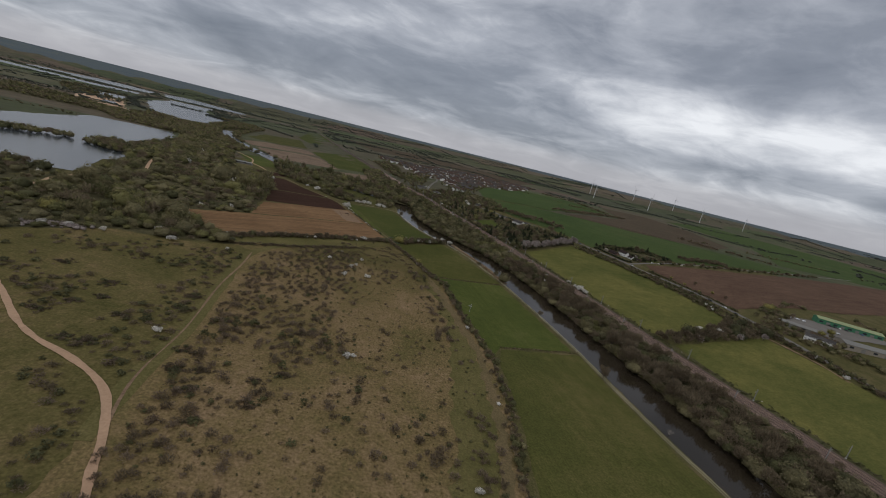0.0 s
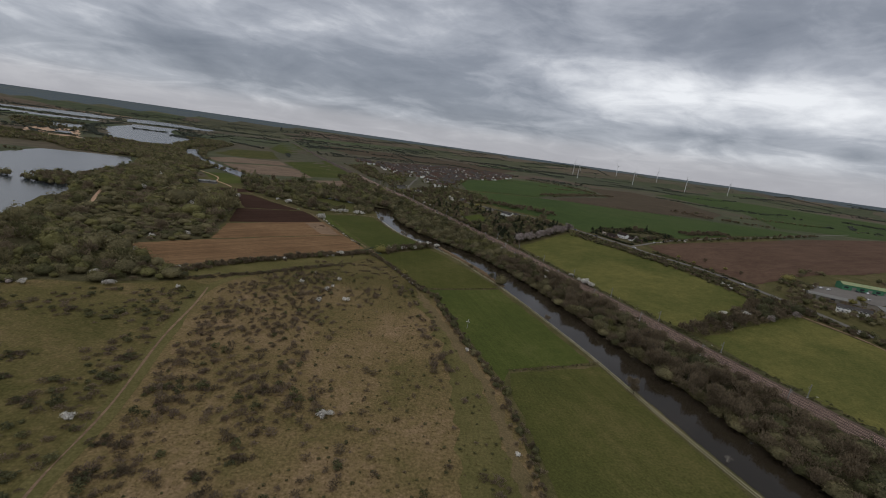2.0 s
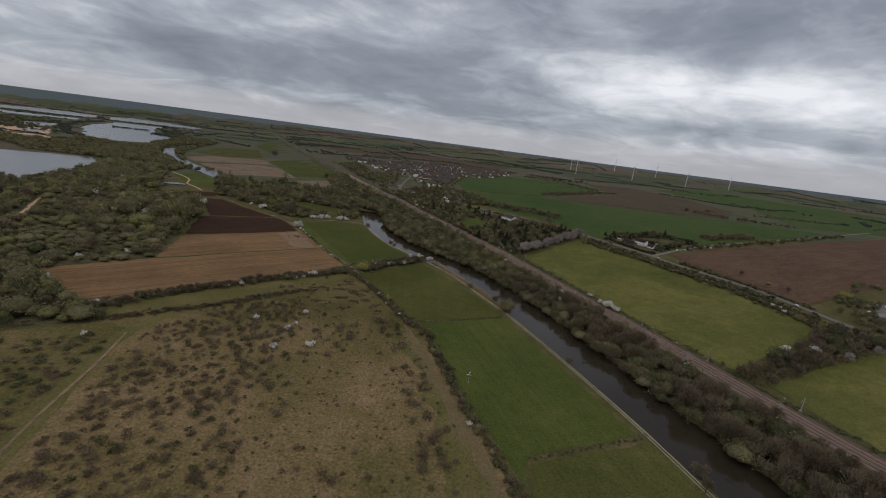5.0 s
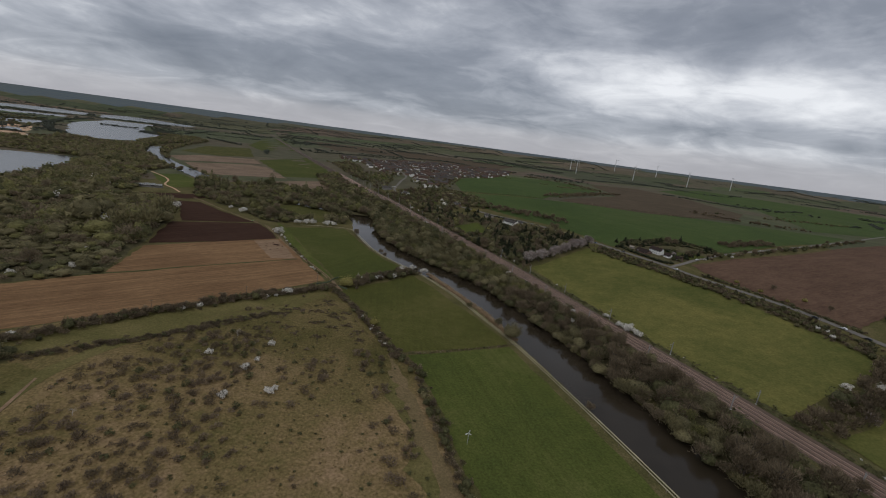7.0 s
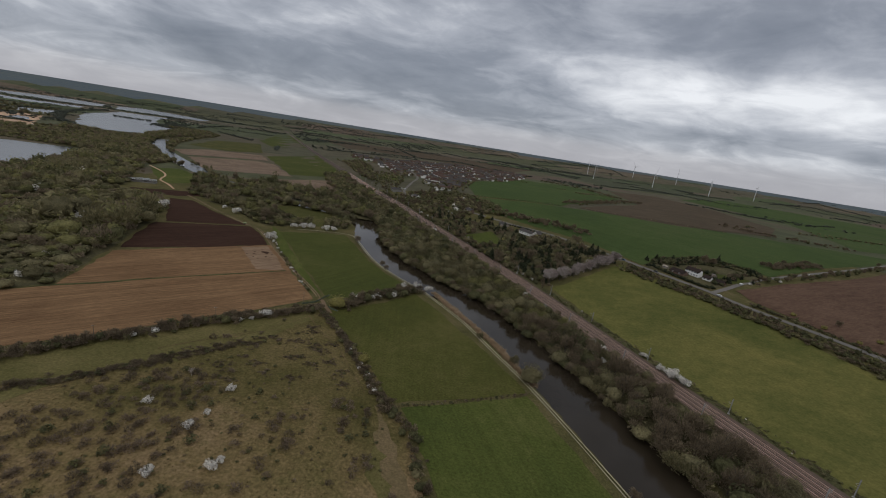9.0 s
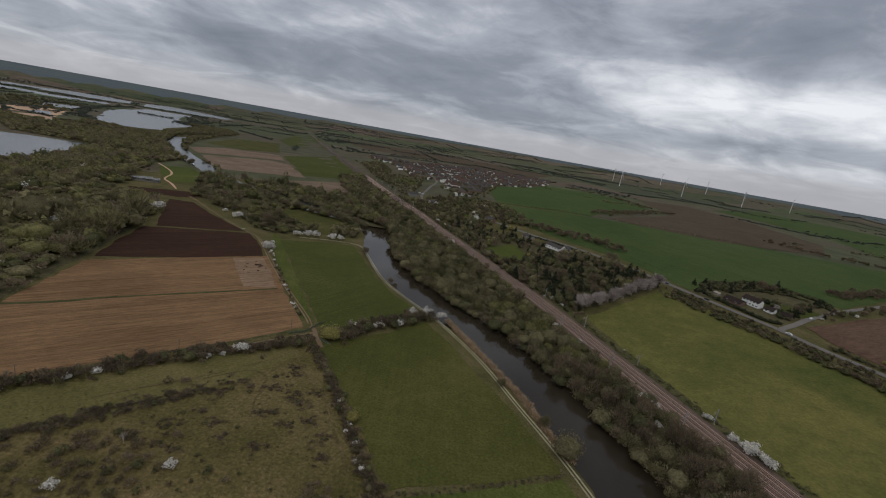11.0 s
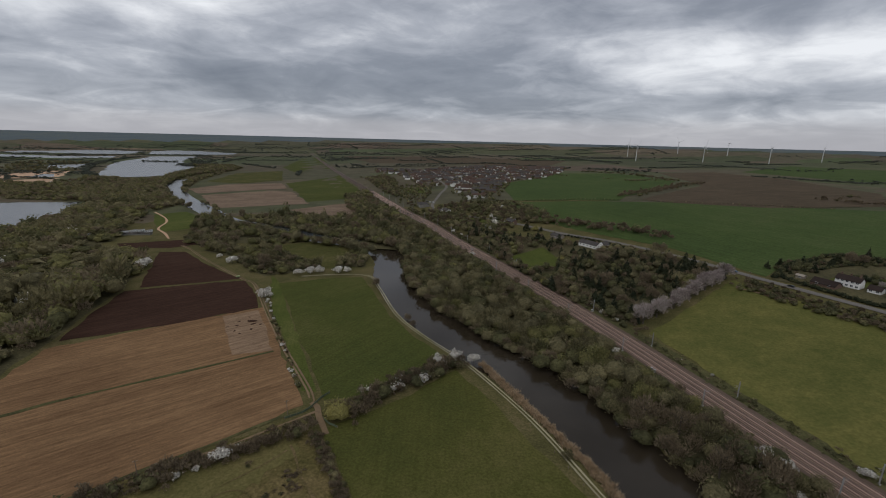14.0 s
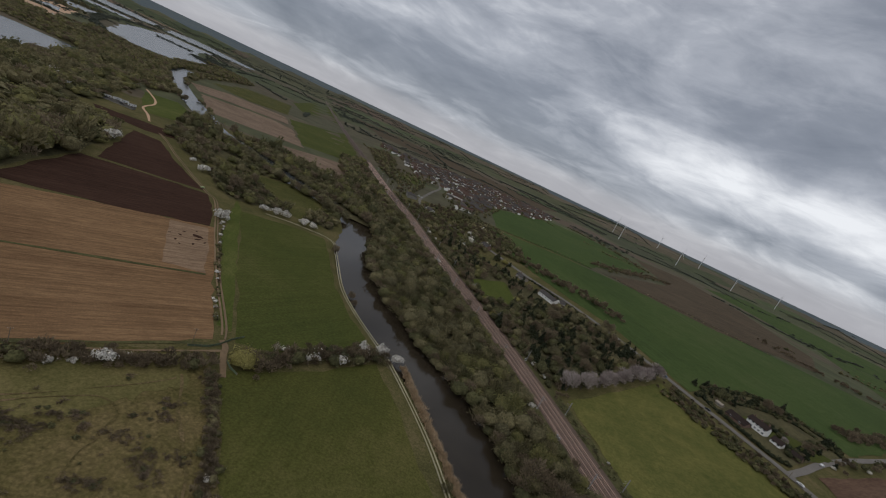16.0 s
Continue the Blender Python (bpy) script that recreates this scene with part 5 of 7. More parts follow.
hedge("hedge", [(183, 653), (233, 566), (275, 482), (288, 420)], 9, 2.6, (1.5, 2.7), HM, [((0, 1), 0.40), ((3, 4), 0.12), ((0, 1), 0.05), ((0,), 0.01), ((3, 4), 0.42)], "thick roadside hedge above the pasture", seed=5)
hedge("hedge", [(193, 662), (241, 573), (283, 490), (297, 432)], 9, 2.6, (1.1, 2.1), HM, [((0, 1), 0.45), ((3, 4), 0.35), ((0, 1), 0.1), ((0,), 0.0), ((3,), 0.1)], "dark tangle of bushes beside the road", COARSE[:2] + COARSE[:1] + COARSE[2:] * 2, seed=30)
hedge("hedge", [(263, 576), (278, 546), (295, 508), (312, 458)], 4, 2.2, (1.0, 1.9), HM, [((0, 1), 0.4), ((3, 4), 0.4), ((0, 1), 0.1), ((0,), 0.0), ((3,), 0.1)], "roadside hedge below the harrowed field", seed=29)
hedge("hedge", [(311, 395), (332, 320), (343, 200)], 9, 2.8, (1.5, 2.8), HM, [((0, 1), 0.40), ((3, 4), 0.12), ((0, 1), 0.05), ((0,), 0.01), ((3, 4), 0.42)], "thick roadside hedge above the pasture", seed=6)
hedge("hedge", [tuple(p_) for p_ in offset_line(along(RAIL[2:7], 20.0), 12.8)], 6, 1.9, (0.7, 1.5), HM, [((0, 1), 0.62), ((2, 3), 0.2), ((0, 1), 0.06), ((0,), 0.01), ((2, 3), 0.11)], "low brambly growth along the railway fence", LOWBUSH, seed=8, tall=(0.5, 0.9))
hedge("hedge", [(-166, 640), (-129, 583), (-102, 543), (-88, 520)], 3, 3.4, (0.8, 1.6), HM, [((0, 1), 0.3), ((3, 4), 0.2), ((0, 1), 0.1), ((0,), 0.3), ((3,), 0.1)], "thin line of blossoming bushes beside the farm track", seed=9)
hedge("hedge", [(-4, 402), (30, 416), (59, 429)], 2.2, 1.7, (0.7, 1.3), HM, [((0, 1), 0.3), ((3, 4), 0.4), ((0,), 0.1), ((0,), 0.0), ((3,), 0.2)], "rushy ditch line across the meadow", LOWBUSH[:2] + LOWBUSH[:1] + LOWBUSH[2:], seed=10)
hedge("hedge", [(50, 278), (80, 290), (109, 301)], 2.2, 1.7, (0.7, 1.3), HM, [((0, 1), 0.3), ((3, 4), 0.4), ((0,), 0.1), ((0,), 0.0), ((3,), 0.2)], "rushy ditch line across the meadow", LOWBUSH[:2] + LOWBUSH[:1] + LOWBUSH[2:], seed=11)
hedge("hedge", [(34, 1046), (169, 1060), (262, 1044), (500, 1003)], 4, 6, (0.8, 1.7), HM, [((0, 1), 0.3), ((2,), 0.4), ((0,), 0.1), ((0,), 0.0), ((2,), 0.2)], "low gappy hedge between far crop fields", COARSE, seed=12)
hedge("hedge", [(239, 1111), (348, 1251), (430, 1370), (549, 1515)], 26, 8, (2.4, 4.4), HM, [((0, 1), 0.1), ((2,), 0.6), ((0,), 0.0), ((0,), 0.0), ((2,), 0.3)], "brown thicket at the edge of the tilled field", COARSE, seed=22)
hedge("hedge", [(322, 1882), (404, 1832), (468, 1765), (500, 1558)], 16, 9, (2.4, 4.6), HM, [((0, 1), 0.5), ((2,), 0.3), ((0,), 0.0), ((0,), 0.0), ((2,), 0.2)], "dark hedge beyond the crop field", COARSE, seed=23)
hedge("hedge", [(570, 1150), (613, 1057), (720, 1010)], 26, 8, (2.4, 4.2), HM, [((0, 1), 0.1), ((2,), 0.6), ((0,), 0.0), ((0,), 0.0), ((2,), 0.3)], "brown thicket beside the tilled field", COARSE, seed=24)
hedge("hedge", [(300, 640), (400, 690), (520, 770), (760, 935)], 8, 6, (2, 4), HM, [((0, 1), 0.3), ((2,), 0.4), ((0,), 0.1), ((0,), 0.03), ((2,), 0.2)], "hedge along the side road", COARSE, seed=13)
hedge("hedge", [(60, 900), (145, 830), (185, 790)], 22, 6, (2.5, 4.5), HM, [((0, 1), 0.15), ((2,), 0.6), ((0,), 0.05), ((0,), 0.0), ((2,), 0.2)], "brown thicket beside the crop field", COARSE, seed=14)
hedge("hedge", [tuple(p_) for p_ in offset_line(along(RAIL[6:12], 20.0), 14.0)], 7, 3.2, (1.4, 2.8), HM, [((0, 1), 0.35), ((3, 4), 0.4), ((0, 1), 0.2), ((0,), 0.03), ((3,), 0.05)], "thorny trees along the garden side of the railway", seed=18)
hedge("reeds", [(2, 557), (12, 539), (26, 516), (37, 496), (47, 477), (55, 458), (64, 438)], 3.0, 0.7, (0.7, 1.2), [L_REED], [((0,), 1.0)], "dry tan reeds along the water's edge", [tuft(5, 26, 1.3, 1.2)], seed=15, category="reeds")

BANK = [(-182, 355), (-162, 371), (-140, 388), (-120, 409), (-97, 432)]
hedge("bramble_bank", BANK, 6, 1.7, (1.1, 2.3), HM, [((0, 1), 0.06), ((3, 4), 0.12), ((0,), 0.0), ((0,), 0.0), ((2, 3), 0.82)], "dark line of bramble below the grass track", LOWBUSH + LOWBUSH[3:], seed=35, category="brambles", tall=(0.5, 0.9))

# ---- wooded garden and copse ----
GARDEN = [(98, 604), (186, 672), (164, 728), (111, 778), (59, 815), (10, 855), (-30, 895), (8, 770), (58, 655)]
rng = np.random.default_rng(31)
sheet("garden_floor", GARDEN, M_FLOOR, 0.2, 12, 8, 0.6, "shrubby ground of the wooded garden", "ground")
p_ = fill(GARDEN, 6.3, 33)
p_ = p_[(np.hypot(p_[:, 0] - 100, p_[:, 1] - 764) > 15) & (np.hypot(p_[:, 0] - 75, p_[:, 1] - 804) > 11)]
p_ = p_[~inside(p_[:, 0], p_[:, 1], [(28, 760), (61, 781), (72, 740), (66, 722), (40, 716)])]
pick_ = rng.random(len(p_)) < 0.18
for x, y in p_[pick_][:56]:
    u = rng.random()
    plant("conifer" if u < 0.2 else "yew" if u < 0.32 else "thorn" if u < 0.6 else "bare" if u < 0.8 else "olive_b" if u < 0.94 else "yellow", x, y, rng.uniform(0.8, 1.35), rng.uniform(0, 6.28), "trees of the wooded garden", "" if u < 0.32 else "garden tree on the slope above the railway")
stuff("garden_shrubs", SMALL + CONES, rows_for(p_[~pick_], rng, (2.4, 4.6), SMALL + CONES, [((0, 1), 0.2), ((3, 4), 0.40), ((0, 1), 0.15), ((0, 1), 0.05), ((5, 6), 0.20)]), [L_THORN, L_TWIG, L_OLIVE, L_GREEN, L_CONIFER], "mixed garden shrubs and saplings", "shrubs")
for k in range(11):
    t = (k + 0.5) / 11
    plant("pink", 101 + 87 * t + rng.normal(0, 1.2), 603 + 70 * t + rng.normal(0, 1.6), rng.uniform(0.85, 1.35), rng.uniform(0, 6.28), "row of blossoming trees")
COPSE = [(190, 362), (202, 351), (298, 388), (316, 395), (300, 428), (258, 398)]
stuff("copse", SMALL, rows_for(fill(COPSE, 5.6, 37), rng, (3.2, 5.8), SMALL, [((0, 1), 0.2), ((3, 4), 0.42), ((3, 4), 0.36), ((0,), 0.02)]), [L_THORN, L_TWIG, L_DARKTWIG, L_BLOSSOM], "bare thorny copse between two pastures", "wood")

for x, y in [(226, 362), (268, 377), (294, 385)]:
    plant("pink", x, y, 0.62, x, "", "small pinkish blossoming tree in the copse")
hedge("island_trees", [(-1480, 2120), (-1410, 2130), (-1339, 2145)], 14, 8, (4, 7), [L_FAR_HAZED], [((0, 1), 1.0)], "low wooded island in the lake", FAR, seed=25, category="trees", tall=(0.4, 0.7))
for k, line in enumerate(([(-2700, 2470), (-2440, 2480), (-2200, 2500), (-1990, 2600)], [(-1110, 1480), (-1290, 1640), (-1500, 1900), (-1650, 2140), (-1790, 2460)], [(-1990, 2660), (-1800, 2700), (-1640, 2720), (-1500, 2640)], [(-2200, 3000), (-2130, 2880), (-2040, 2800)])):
    hedge("dyke_trees", line, 18, 8, (4, 7), [L_FAR_HAZED], [((0, 1), 1.0)], "bushes on the dyke between lakes", FAR, seed=26 + k, category="trees", tall=(0.4, 0.75))
hedge("dyke_trees", [(-1211, 2000), (-1150, 1960), (-1210, 2100), (-1306, 2230)], 40, 8, (4, 7), [L_FAR_HAZED], [((0, 1), 1.0)], "wooded spit at the side of the lake", FAR, seed=31, category="trees", tall=(0.5, 0.9))

# ---- single trees and blossom ----
for x, y, s in [(-97, 470, 1.6), (-103, 464, 0.7), (-88, 482, 0.7), (-265, 737, 1.3), (-164, 696, 1.9), (-156, 702, 2.1), (-148, 704, 2.0), (-132, 708, 2.1), (-124, 710, 1.7), (-40, 531, 1.35), (-22, 553, 2.0), (-13, 559, 2.0), (-3, 559, 1.6), (-166, 637, 2.6), (-242, 721, 2.4), (-311, 694, 3.2), (-312, 674, 1.5), (-11, 766, 1.2), (86, 539, 0.9), (104, 486, 1.0), (107, 478, 1.1), (110, 470, 0.9),
                (76, 569, 1.0), (139, 482, 1.1), (146, 460, 1.6), (143, 467, 1.2), (-105, 378, 0.9), (-82, 368, 1.0), (-63, 350, 1.1), (-81, 344, 1.0), (-79, 394, 0.9), (107, 488, 1.2), (-41, 215, 1.0), (-38, 217, 0.8), (-133, 194, 1.1), (-217, 324, 1.6), (-265, 364, 1.4), (-294, 292, 1.5), (-282, 302, 1.3), (-250, 471, 1.4),
                (33, 142, 0.8), (-62, 354, 0.7), (-80, 377, 0.7), (-240, 340, 1.3), (-255, 400, 1.2), (-272, 510, 1.3), (240, 392, 1.3), (275, 400, 1.4), (-300, 540, 1.2), (-330, 480, 1.3), (-345, 560, 1.2), (300, 636, 0.7), (330, 655, 0.8), (345, 663, 0.6), (375, 684, 0.8), (410, 706, 0.8), (430, 718, 0.6), (146, 459, 1.8), (150, 452, 1.7), (109, 489, 1.6), (113, 483, 1.4)]:
    plant("white", x + 0.3, y, s, s * 40, "blossoming blackthorn bushes", name="blossom_bush")
hedge("blackthorn", [(-300, 284), (-293, 293), (-283, 299), (-270, 303)], 7, 1.6, (1.2, 2.2), [L_PINK, L_DARKTWIG], [((0, 1), 0.6), ((3, 4), 0.4)], "thicket of blossoming blackthorn at the wood edge", seed=46, category="thicket", tall=(0.6, 1.0))
for x, y, s_ in [(-264, 360, 1.7), (-261, 309, 1.1), (-269, 333, 1.2), (-345, 354, 1.2), (-216, 364, 1.0), (-296, 422, 1.1), (-271, 447, 1.2), (-177, 335, 0.8)]:
    plant("white", x, y, s_, x, "blossoming bushes", "thorn bush covered in white blossom", name="bush")
plant("yellow", -61, 500, 1.4, 0.4, label="bright yellow-green willow by the gateway")
for x, y, s_ in [(286, 560, 0.5), (293, 538, 0.55), (300, 516, 0.45)]:
    plant("yellow", x, y, s_, x, "roadside sallows", "small yellow-green sallow in the roadside hedge")
plant("yellow", -319, 324, 1.7, 2.0, label="large yellow-green willow at the wood edge")
plant("yellow", -29, 436, 0.8, 1.4, label="small yellow-green willow in the hedge")
for x, y, s, k in [(62, 441, 1.25, "olive_b"), (55, 458, 0.7, "olive"),  (91, 368, 0.5, "bare"), (119, 270, 0.6, "bare_b"), (-45, 605, 0.5, "bare"), (-88, 676, 0.75, "bare"), (-50, 613, 0.6, "bare_b"), (123, 281, 0.7, "bare"), (36, 486, 0.6, "olive")]:
    plant(k, x, y, s, x, "trees on the near bank", surface=bed)

# ---- scrub on the rough meadow ----
SCRUB = [(50, 60), (44, 198), (36, 255), (12, 322), (-8, 384), (-40, 440), (-80, 488), (-150, 425), (-152, 345), (-133, 264), (-116, 205), (-104, 161), (-85, 60)]
rng = np.random.default_rng(41)
p_ = fill(SCRUB, 4.6, 43)
left = smooth(-25, -105, p_[:, 0])
ridge = smooth(14, 0, np.abs(p_[:, 0] - (36 - (p_[:, 1] - 180) * 0.28)))
thick = 0.8 * field_noise(p_, 0.016, 1.0) + 0.4 * field_noise(p_, 0.05, 2.0) + 0.34 * left - 0.30 * smooth(-40, 20, p_[:, 0]) + 0.62 * ridge - 0.16 * smooth(395, 440, p_[:, 1])
lane = np.abs(side(p_[:, 0], p_[:, 1], np.array([(-105, 120), (-116, 161), (-124, 205), (-141, 264), (-160, 344), (-134, 415), (-105, 455), (-79, 490)], float)))
thick += 0.30 * smooth(34, 12, lane) * smooth(400, 350, p_[:, 1]) - 2.0 * (lane < 7.5)
brake = thick + rng.normal(0, 0.22, len(p_)) > 0.27
damp = smooth(392, 420, p_[:, 1])
brake &= rng.random(len(p_)) > damp * 0.93
loose = ~brake & (lane > 7.5) & (rng.random(len(p_)) < 0.42 * (1 - 0.85 * damp))
patches, p_ = p_[brake], p_[loose]
bush_mesh = []
for k, (sh, mat) in enumerate([(LOWBUSH[0], L_THORN), (LOWBUSH[1], L_THORN), (LOWBUSH[2], L_DARKTWIG), (LOWBUSH[3], L_DARKTWIG), (LOWBUSH[2], L_SCRUB)]):
    bush_mesh.append(mesh_of("bush", sh[0], sh[1], [mat]))
BUSH_LABEL = ("small dark green thorn bush", "small dark green thorn bush", "low dark leafless bramble clump", "low dark leafless bramble clump", "fuzzy grey-brown leafless shrub")
near = rng.random(len(p_)) < 290 / max(1, len(p_))
for x, y in p_[near]:
    k = rng.choice(5, p=[0.33, 0.27, 0.14, 0.1, 0.16])
    ob = tagged(new("bush", bush_mesh[k]), BUSH_LABEL[k] + " in the rough meadow", "bush", "bushes of the rough meadow")
    s = rng.uniform(0.6, 1.4) if k < 2 else rng.uniform(0.9, 2.2)
    ob.matrix_world = Matrix.LocRotScale((x, y, float(terrain(x, y)) + 0.02), Euler((0, 0, rng.uniform(0, 6.28))), (s, s, s * rng.uniform(0.6, 1.0)))
SM = [L_THORN, L_DARKTWIG, L_SCRUB]
r = np.vstack([rows_for(p_[~near], rng, (0.4, 1.2), LOWBUSH, [((0, 1), 0.5), ((2, 3), 0.2), ((2, 3), 0.3)], tallness=(0.5, 0.9)),
               rows_for(patches[rng.random(len(patches)) < 0.45] + rng.normal(0, 1.6, (1, 2)), rng, (0.8, 2.0), LOWBUSH, [((0, 1), 0.08), ((2, 3), 0.42), ((2, 3), 0.50)], tallness=(0.5, 1.0)),
               rows_for(patches, rng, (1.3, 3.3), LOWBUSH, [((0, 1), 0.12), ((2, 3), 0.40), ((2, 3), 0.48)], tallness=(0.6, 1.15))])
stuff("scrub", LOWBUSH, r, SM, "leafless thorn and bramble scrub over dead grass", "scrub")
spots = [(-92, 435, 4), (-88, 437, 4), (-87, 444, 3), (-83, 446, 3), (-67, 466, 3), (-65, 460, 3), (-71, 456, 1.5), (-68, 446, 4), (-58, 443, 4.5), (-53, 440, 4), (-50, 449, 3), (-66, 429, 3.5), (-61, 431, 2), (-45, 430, 4), (-53, 425, 3), (-87, 423, 2), (-93, 413, 4), (-97, 436, 3.5), (-104, 430, 3.5), (-113, 421, 4), (-120, 412, 4), (-79, 418, 3), (-72, 412, 2.5), (-38, 421, 3), (-33, 412, 3), (-100, 404, 3), (-84, 402, 3), (-58, 410, 3)]
p_ = np.concatenate([np.array([(x, y)]) + rng.normal(0, 1, (int(6.5 * w), 2)) * (w * 0.62, w * 0.5) for x, y, w in spots])
r = rows_for(p_, rng, (0.7, 1.5), LOWBUSH, [((0, 1), 0.05), ((2, 3), 0.75), ((2, 3), 0.20)], tallness=(0.3, 0.6))
stuff("bramble_patches", LOWBUSH, r, SM, "low brown bramble patches in rank grass", "brambles")
for x, y, s_ in [(-84, 440, 1.5), (-76, 440, 1.5), (-79, 445, 1.2), (-62, 451, 1.1), (-92, 420, 1.3), (-69, 418, 1.4)]:
    ob = tagged(new("bush", bush_mesh[0]), "small dark green thorn bush in the rough meadow", "bush", "bushes of the rough meadow")
    ob.matrix_world = Matrix.LocRotScale((x, y, float(terrain(x, y)) + 0.02), Euler((0, 0, x)), (s_, s_, s_ * 0.8))
spots = [(-229, 244, 5), (-188, 232, 5), (-179, 214, 4), (-161, 172, 4), (-150, 174, 5), (-141, 222, 5), (-144, 240, 5), (-192, 189, 5), (-186, 204, 4), (-159, 201, 3.5), (-107, 169, 4.5), (-93, 159, 5), (-80, 142, 4), (-67, 158, 4), (-72, 174, 3.5), (-96, 173, 4), (-113, 222, 4), (-73, 228, 3.5), (-63, 185, 3.5), (-112, 184, 4)]
p_ = np.concatenate([np.array([(x, y)]) + rng.normal(0, 1, (int(6 * w), 2)) * (w * 0.6, w * 0.42) for x, y, w in spots])
r = rows_for(p_, rng, (0.9, 1.9), LOWBUSH, [((0, 1), 0.22), ((2, 3), 0.60), ((2, 3), 0.18)], tallness=(0.4, 0.8))
stuff("bramble_patches", LOWBUSH, r, SM, "dark bramble thickets beside the grass track", "brambles")
p_ = fill([(-90, 20), (-100, 100), (-118, 161), (-128, 205), (-146, 264), (-164, 340), (-220, 316), (-262, 300), (-330, 255), (-330, 20)], 5.2, 47)
dens = field_noise(p_, 0.026, 6.0) + 0.35 * smooth(45, 5, np.abs(side(p_[:, 0], p_[:, 1], np.array([(-105, 100), (-118, 161), (-128, 205), (-146, 264), (-166, 345)], float)))) + rng.normal(0, 0.14, len(p_))
p_ = p_[(dens > 0.09) & (np.abs(side(p_[:, 0], p_[:, 1], np.array(SAND, float))) > 6)]
r = rows_for(p_, rng, (1.2, 3.8), LOWBUSH, [((0, 1), 0.32), ((2, 3), 0.36), ((2, 3), 0.32)], tallness=(0.4, 0.8))
stuff("scrub", LOWBUSH, r, SM, "thorn and bramble clumps in the damp pasture", "scrub")
p_ = fill(SCRUB, 2.0, 51, lambda q: (q[:, 1] < 420))
r = rows_for(p_, rng, (0.5, 1.1), None, [((0, 1, 2), 1.0)])
stuff("grass_tussocks", [tuft(1), tuft(2), tuft(3, 5, 0.45, 0.45)], r, [L_TUFT], "tussocks of dead straw-coloured grass", "grass")

# ---- railway masts ----


def level(x, y):
    return float(terrain(np.array([x]), np.array([y]))[0])


def mast(hand, at, turn):
    """A steel overhead-line mast with its arm, stay and footing; hand: the side to which the arm reaches."""
    ob = thing("railway_mast", "grey galvanised overhead-line mast beside the tracks", "mast", "railway masts", at=at, turn=turn)
    bm = bmesh.new()
    box(bm, -0.16, 0.16, -0.035, 0.035, 0.3, 8.6)
    box(bm, -0.19, -0.13, -0.16, 0.16, 0.3, 8.6)
    box(bm, 0.13, 0.19, -0.16, 0.16, 0.3, 8.6)
    part("post", bm, M_MAST, ob)
    part("footing", box(bmesh.new(), -0.5, 0.5, -0.5, 0.5, -0.4, 0.45, 0.06), M_CONC, ob, "weathered concrete footing")
    bm = bmesh.new()
    rod(bm, (0, 0, 7.0), (hand * 3.1, 0, 7.5), 0.05, 0.04)
    rod(bm, (0, 0, 5.6), (hand * 2.9, 0, 7.35), 0.05, 0.04)
    rod(bm, (hand * 1.2, 0, 6.2), (hand * 3.0, 0, 6.0), 0.035, 0.03)
    part("bracket", bm, M_MAST, ob)
    for z in (7.0, 5.6):
        part("insulator", rod(bmesh.new(), (hand * 0.25, 0, z + 0.02), (hand * 0.7, 0, z + 0.10), 0.11, 0.11, 8), M_BRICK, ob, "brown ceramic insulator")
    return ob


s_line = along(RAIL, 1.0)
k0 = int(np.argmin(np.abs(s_line[:, 1] - 524)))
first_mast = {}
for step_ in range(-7, 15):
    k = k0 + step_ * 54
    if not 2 <= k < len(s_line) - 2 or s_line[k, 1] < 60:
        continue
    d = s_line[k + 1] - s_line[k - 1]
    turn = math.degrees(math.atan2(d[1], d[0])) - 90
    for hand, off in ((1, -9.8), (-1, 10.6)):
        x, y = offset_line(s_line[k - 1:k + 2], off)[1]
        at = (x, y, level(x, y) + 0.1)
        if hand not in first_mast:
            first_mast[hand] = mast(hand, at, turn)
        else:
            copy_thing(first_mast[hand], pose(*at, 0, 0, turn))

# lineside cabinets
cab = None
for q, off in ((40, 9.2), (46, 9.2), (150, -9.0), (152, -9.0), (228, 9.4)):
    k = k0 - 120 + q
    x, y = offset_line(s_line[k - 1:k + 2], off)[1]
    if cab is None:
        cab = thing("lineside_cabinet", "pale grey steel signalling cabinet on a plinth", "cabinet", "lineside cabinets", at=(x, y, level(x, y) + 0.2), turn=20)
        part("plinth", box(bmesh.new(), -0.55, 0.55, -0.4, 0.4, -0.3, 0.15), M_CONC, cab)
        part("body", box(bmesh.new(), -0.5, 0.5, -0.35, 0.35, 0.15, 1.45, 0.04), M_SHED, cab)
        part("roof", box(bmesh.new(), -0.56, 0.56, -0.41, 0.41, 1.45, 1.53, 0.02), M_STEEL, cab)
        part("door", box(bmesh.new(), -0.44, 0.44, -0.375, -0.35, 0.22, 1.38), M_SHED, cab)
    else:
        copy_thing(cab, pose(x, y, level(x, y) + 0.2, 0, 0, 20))

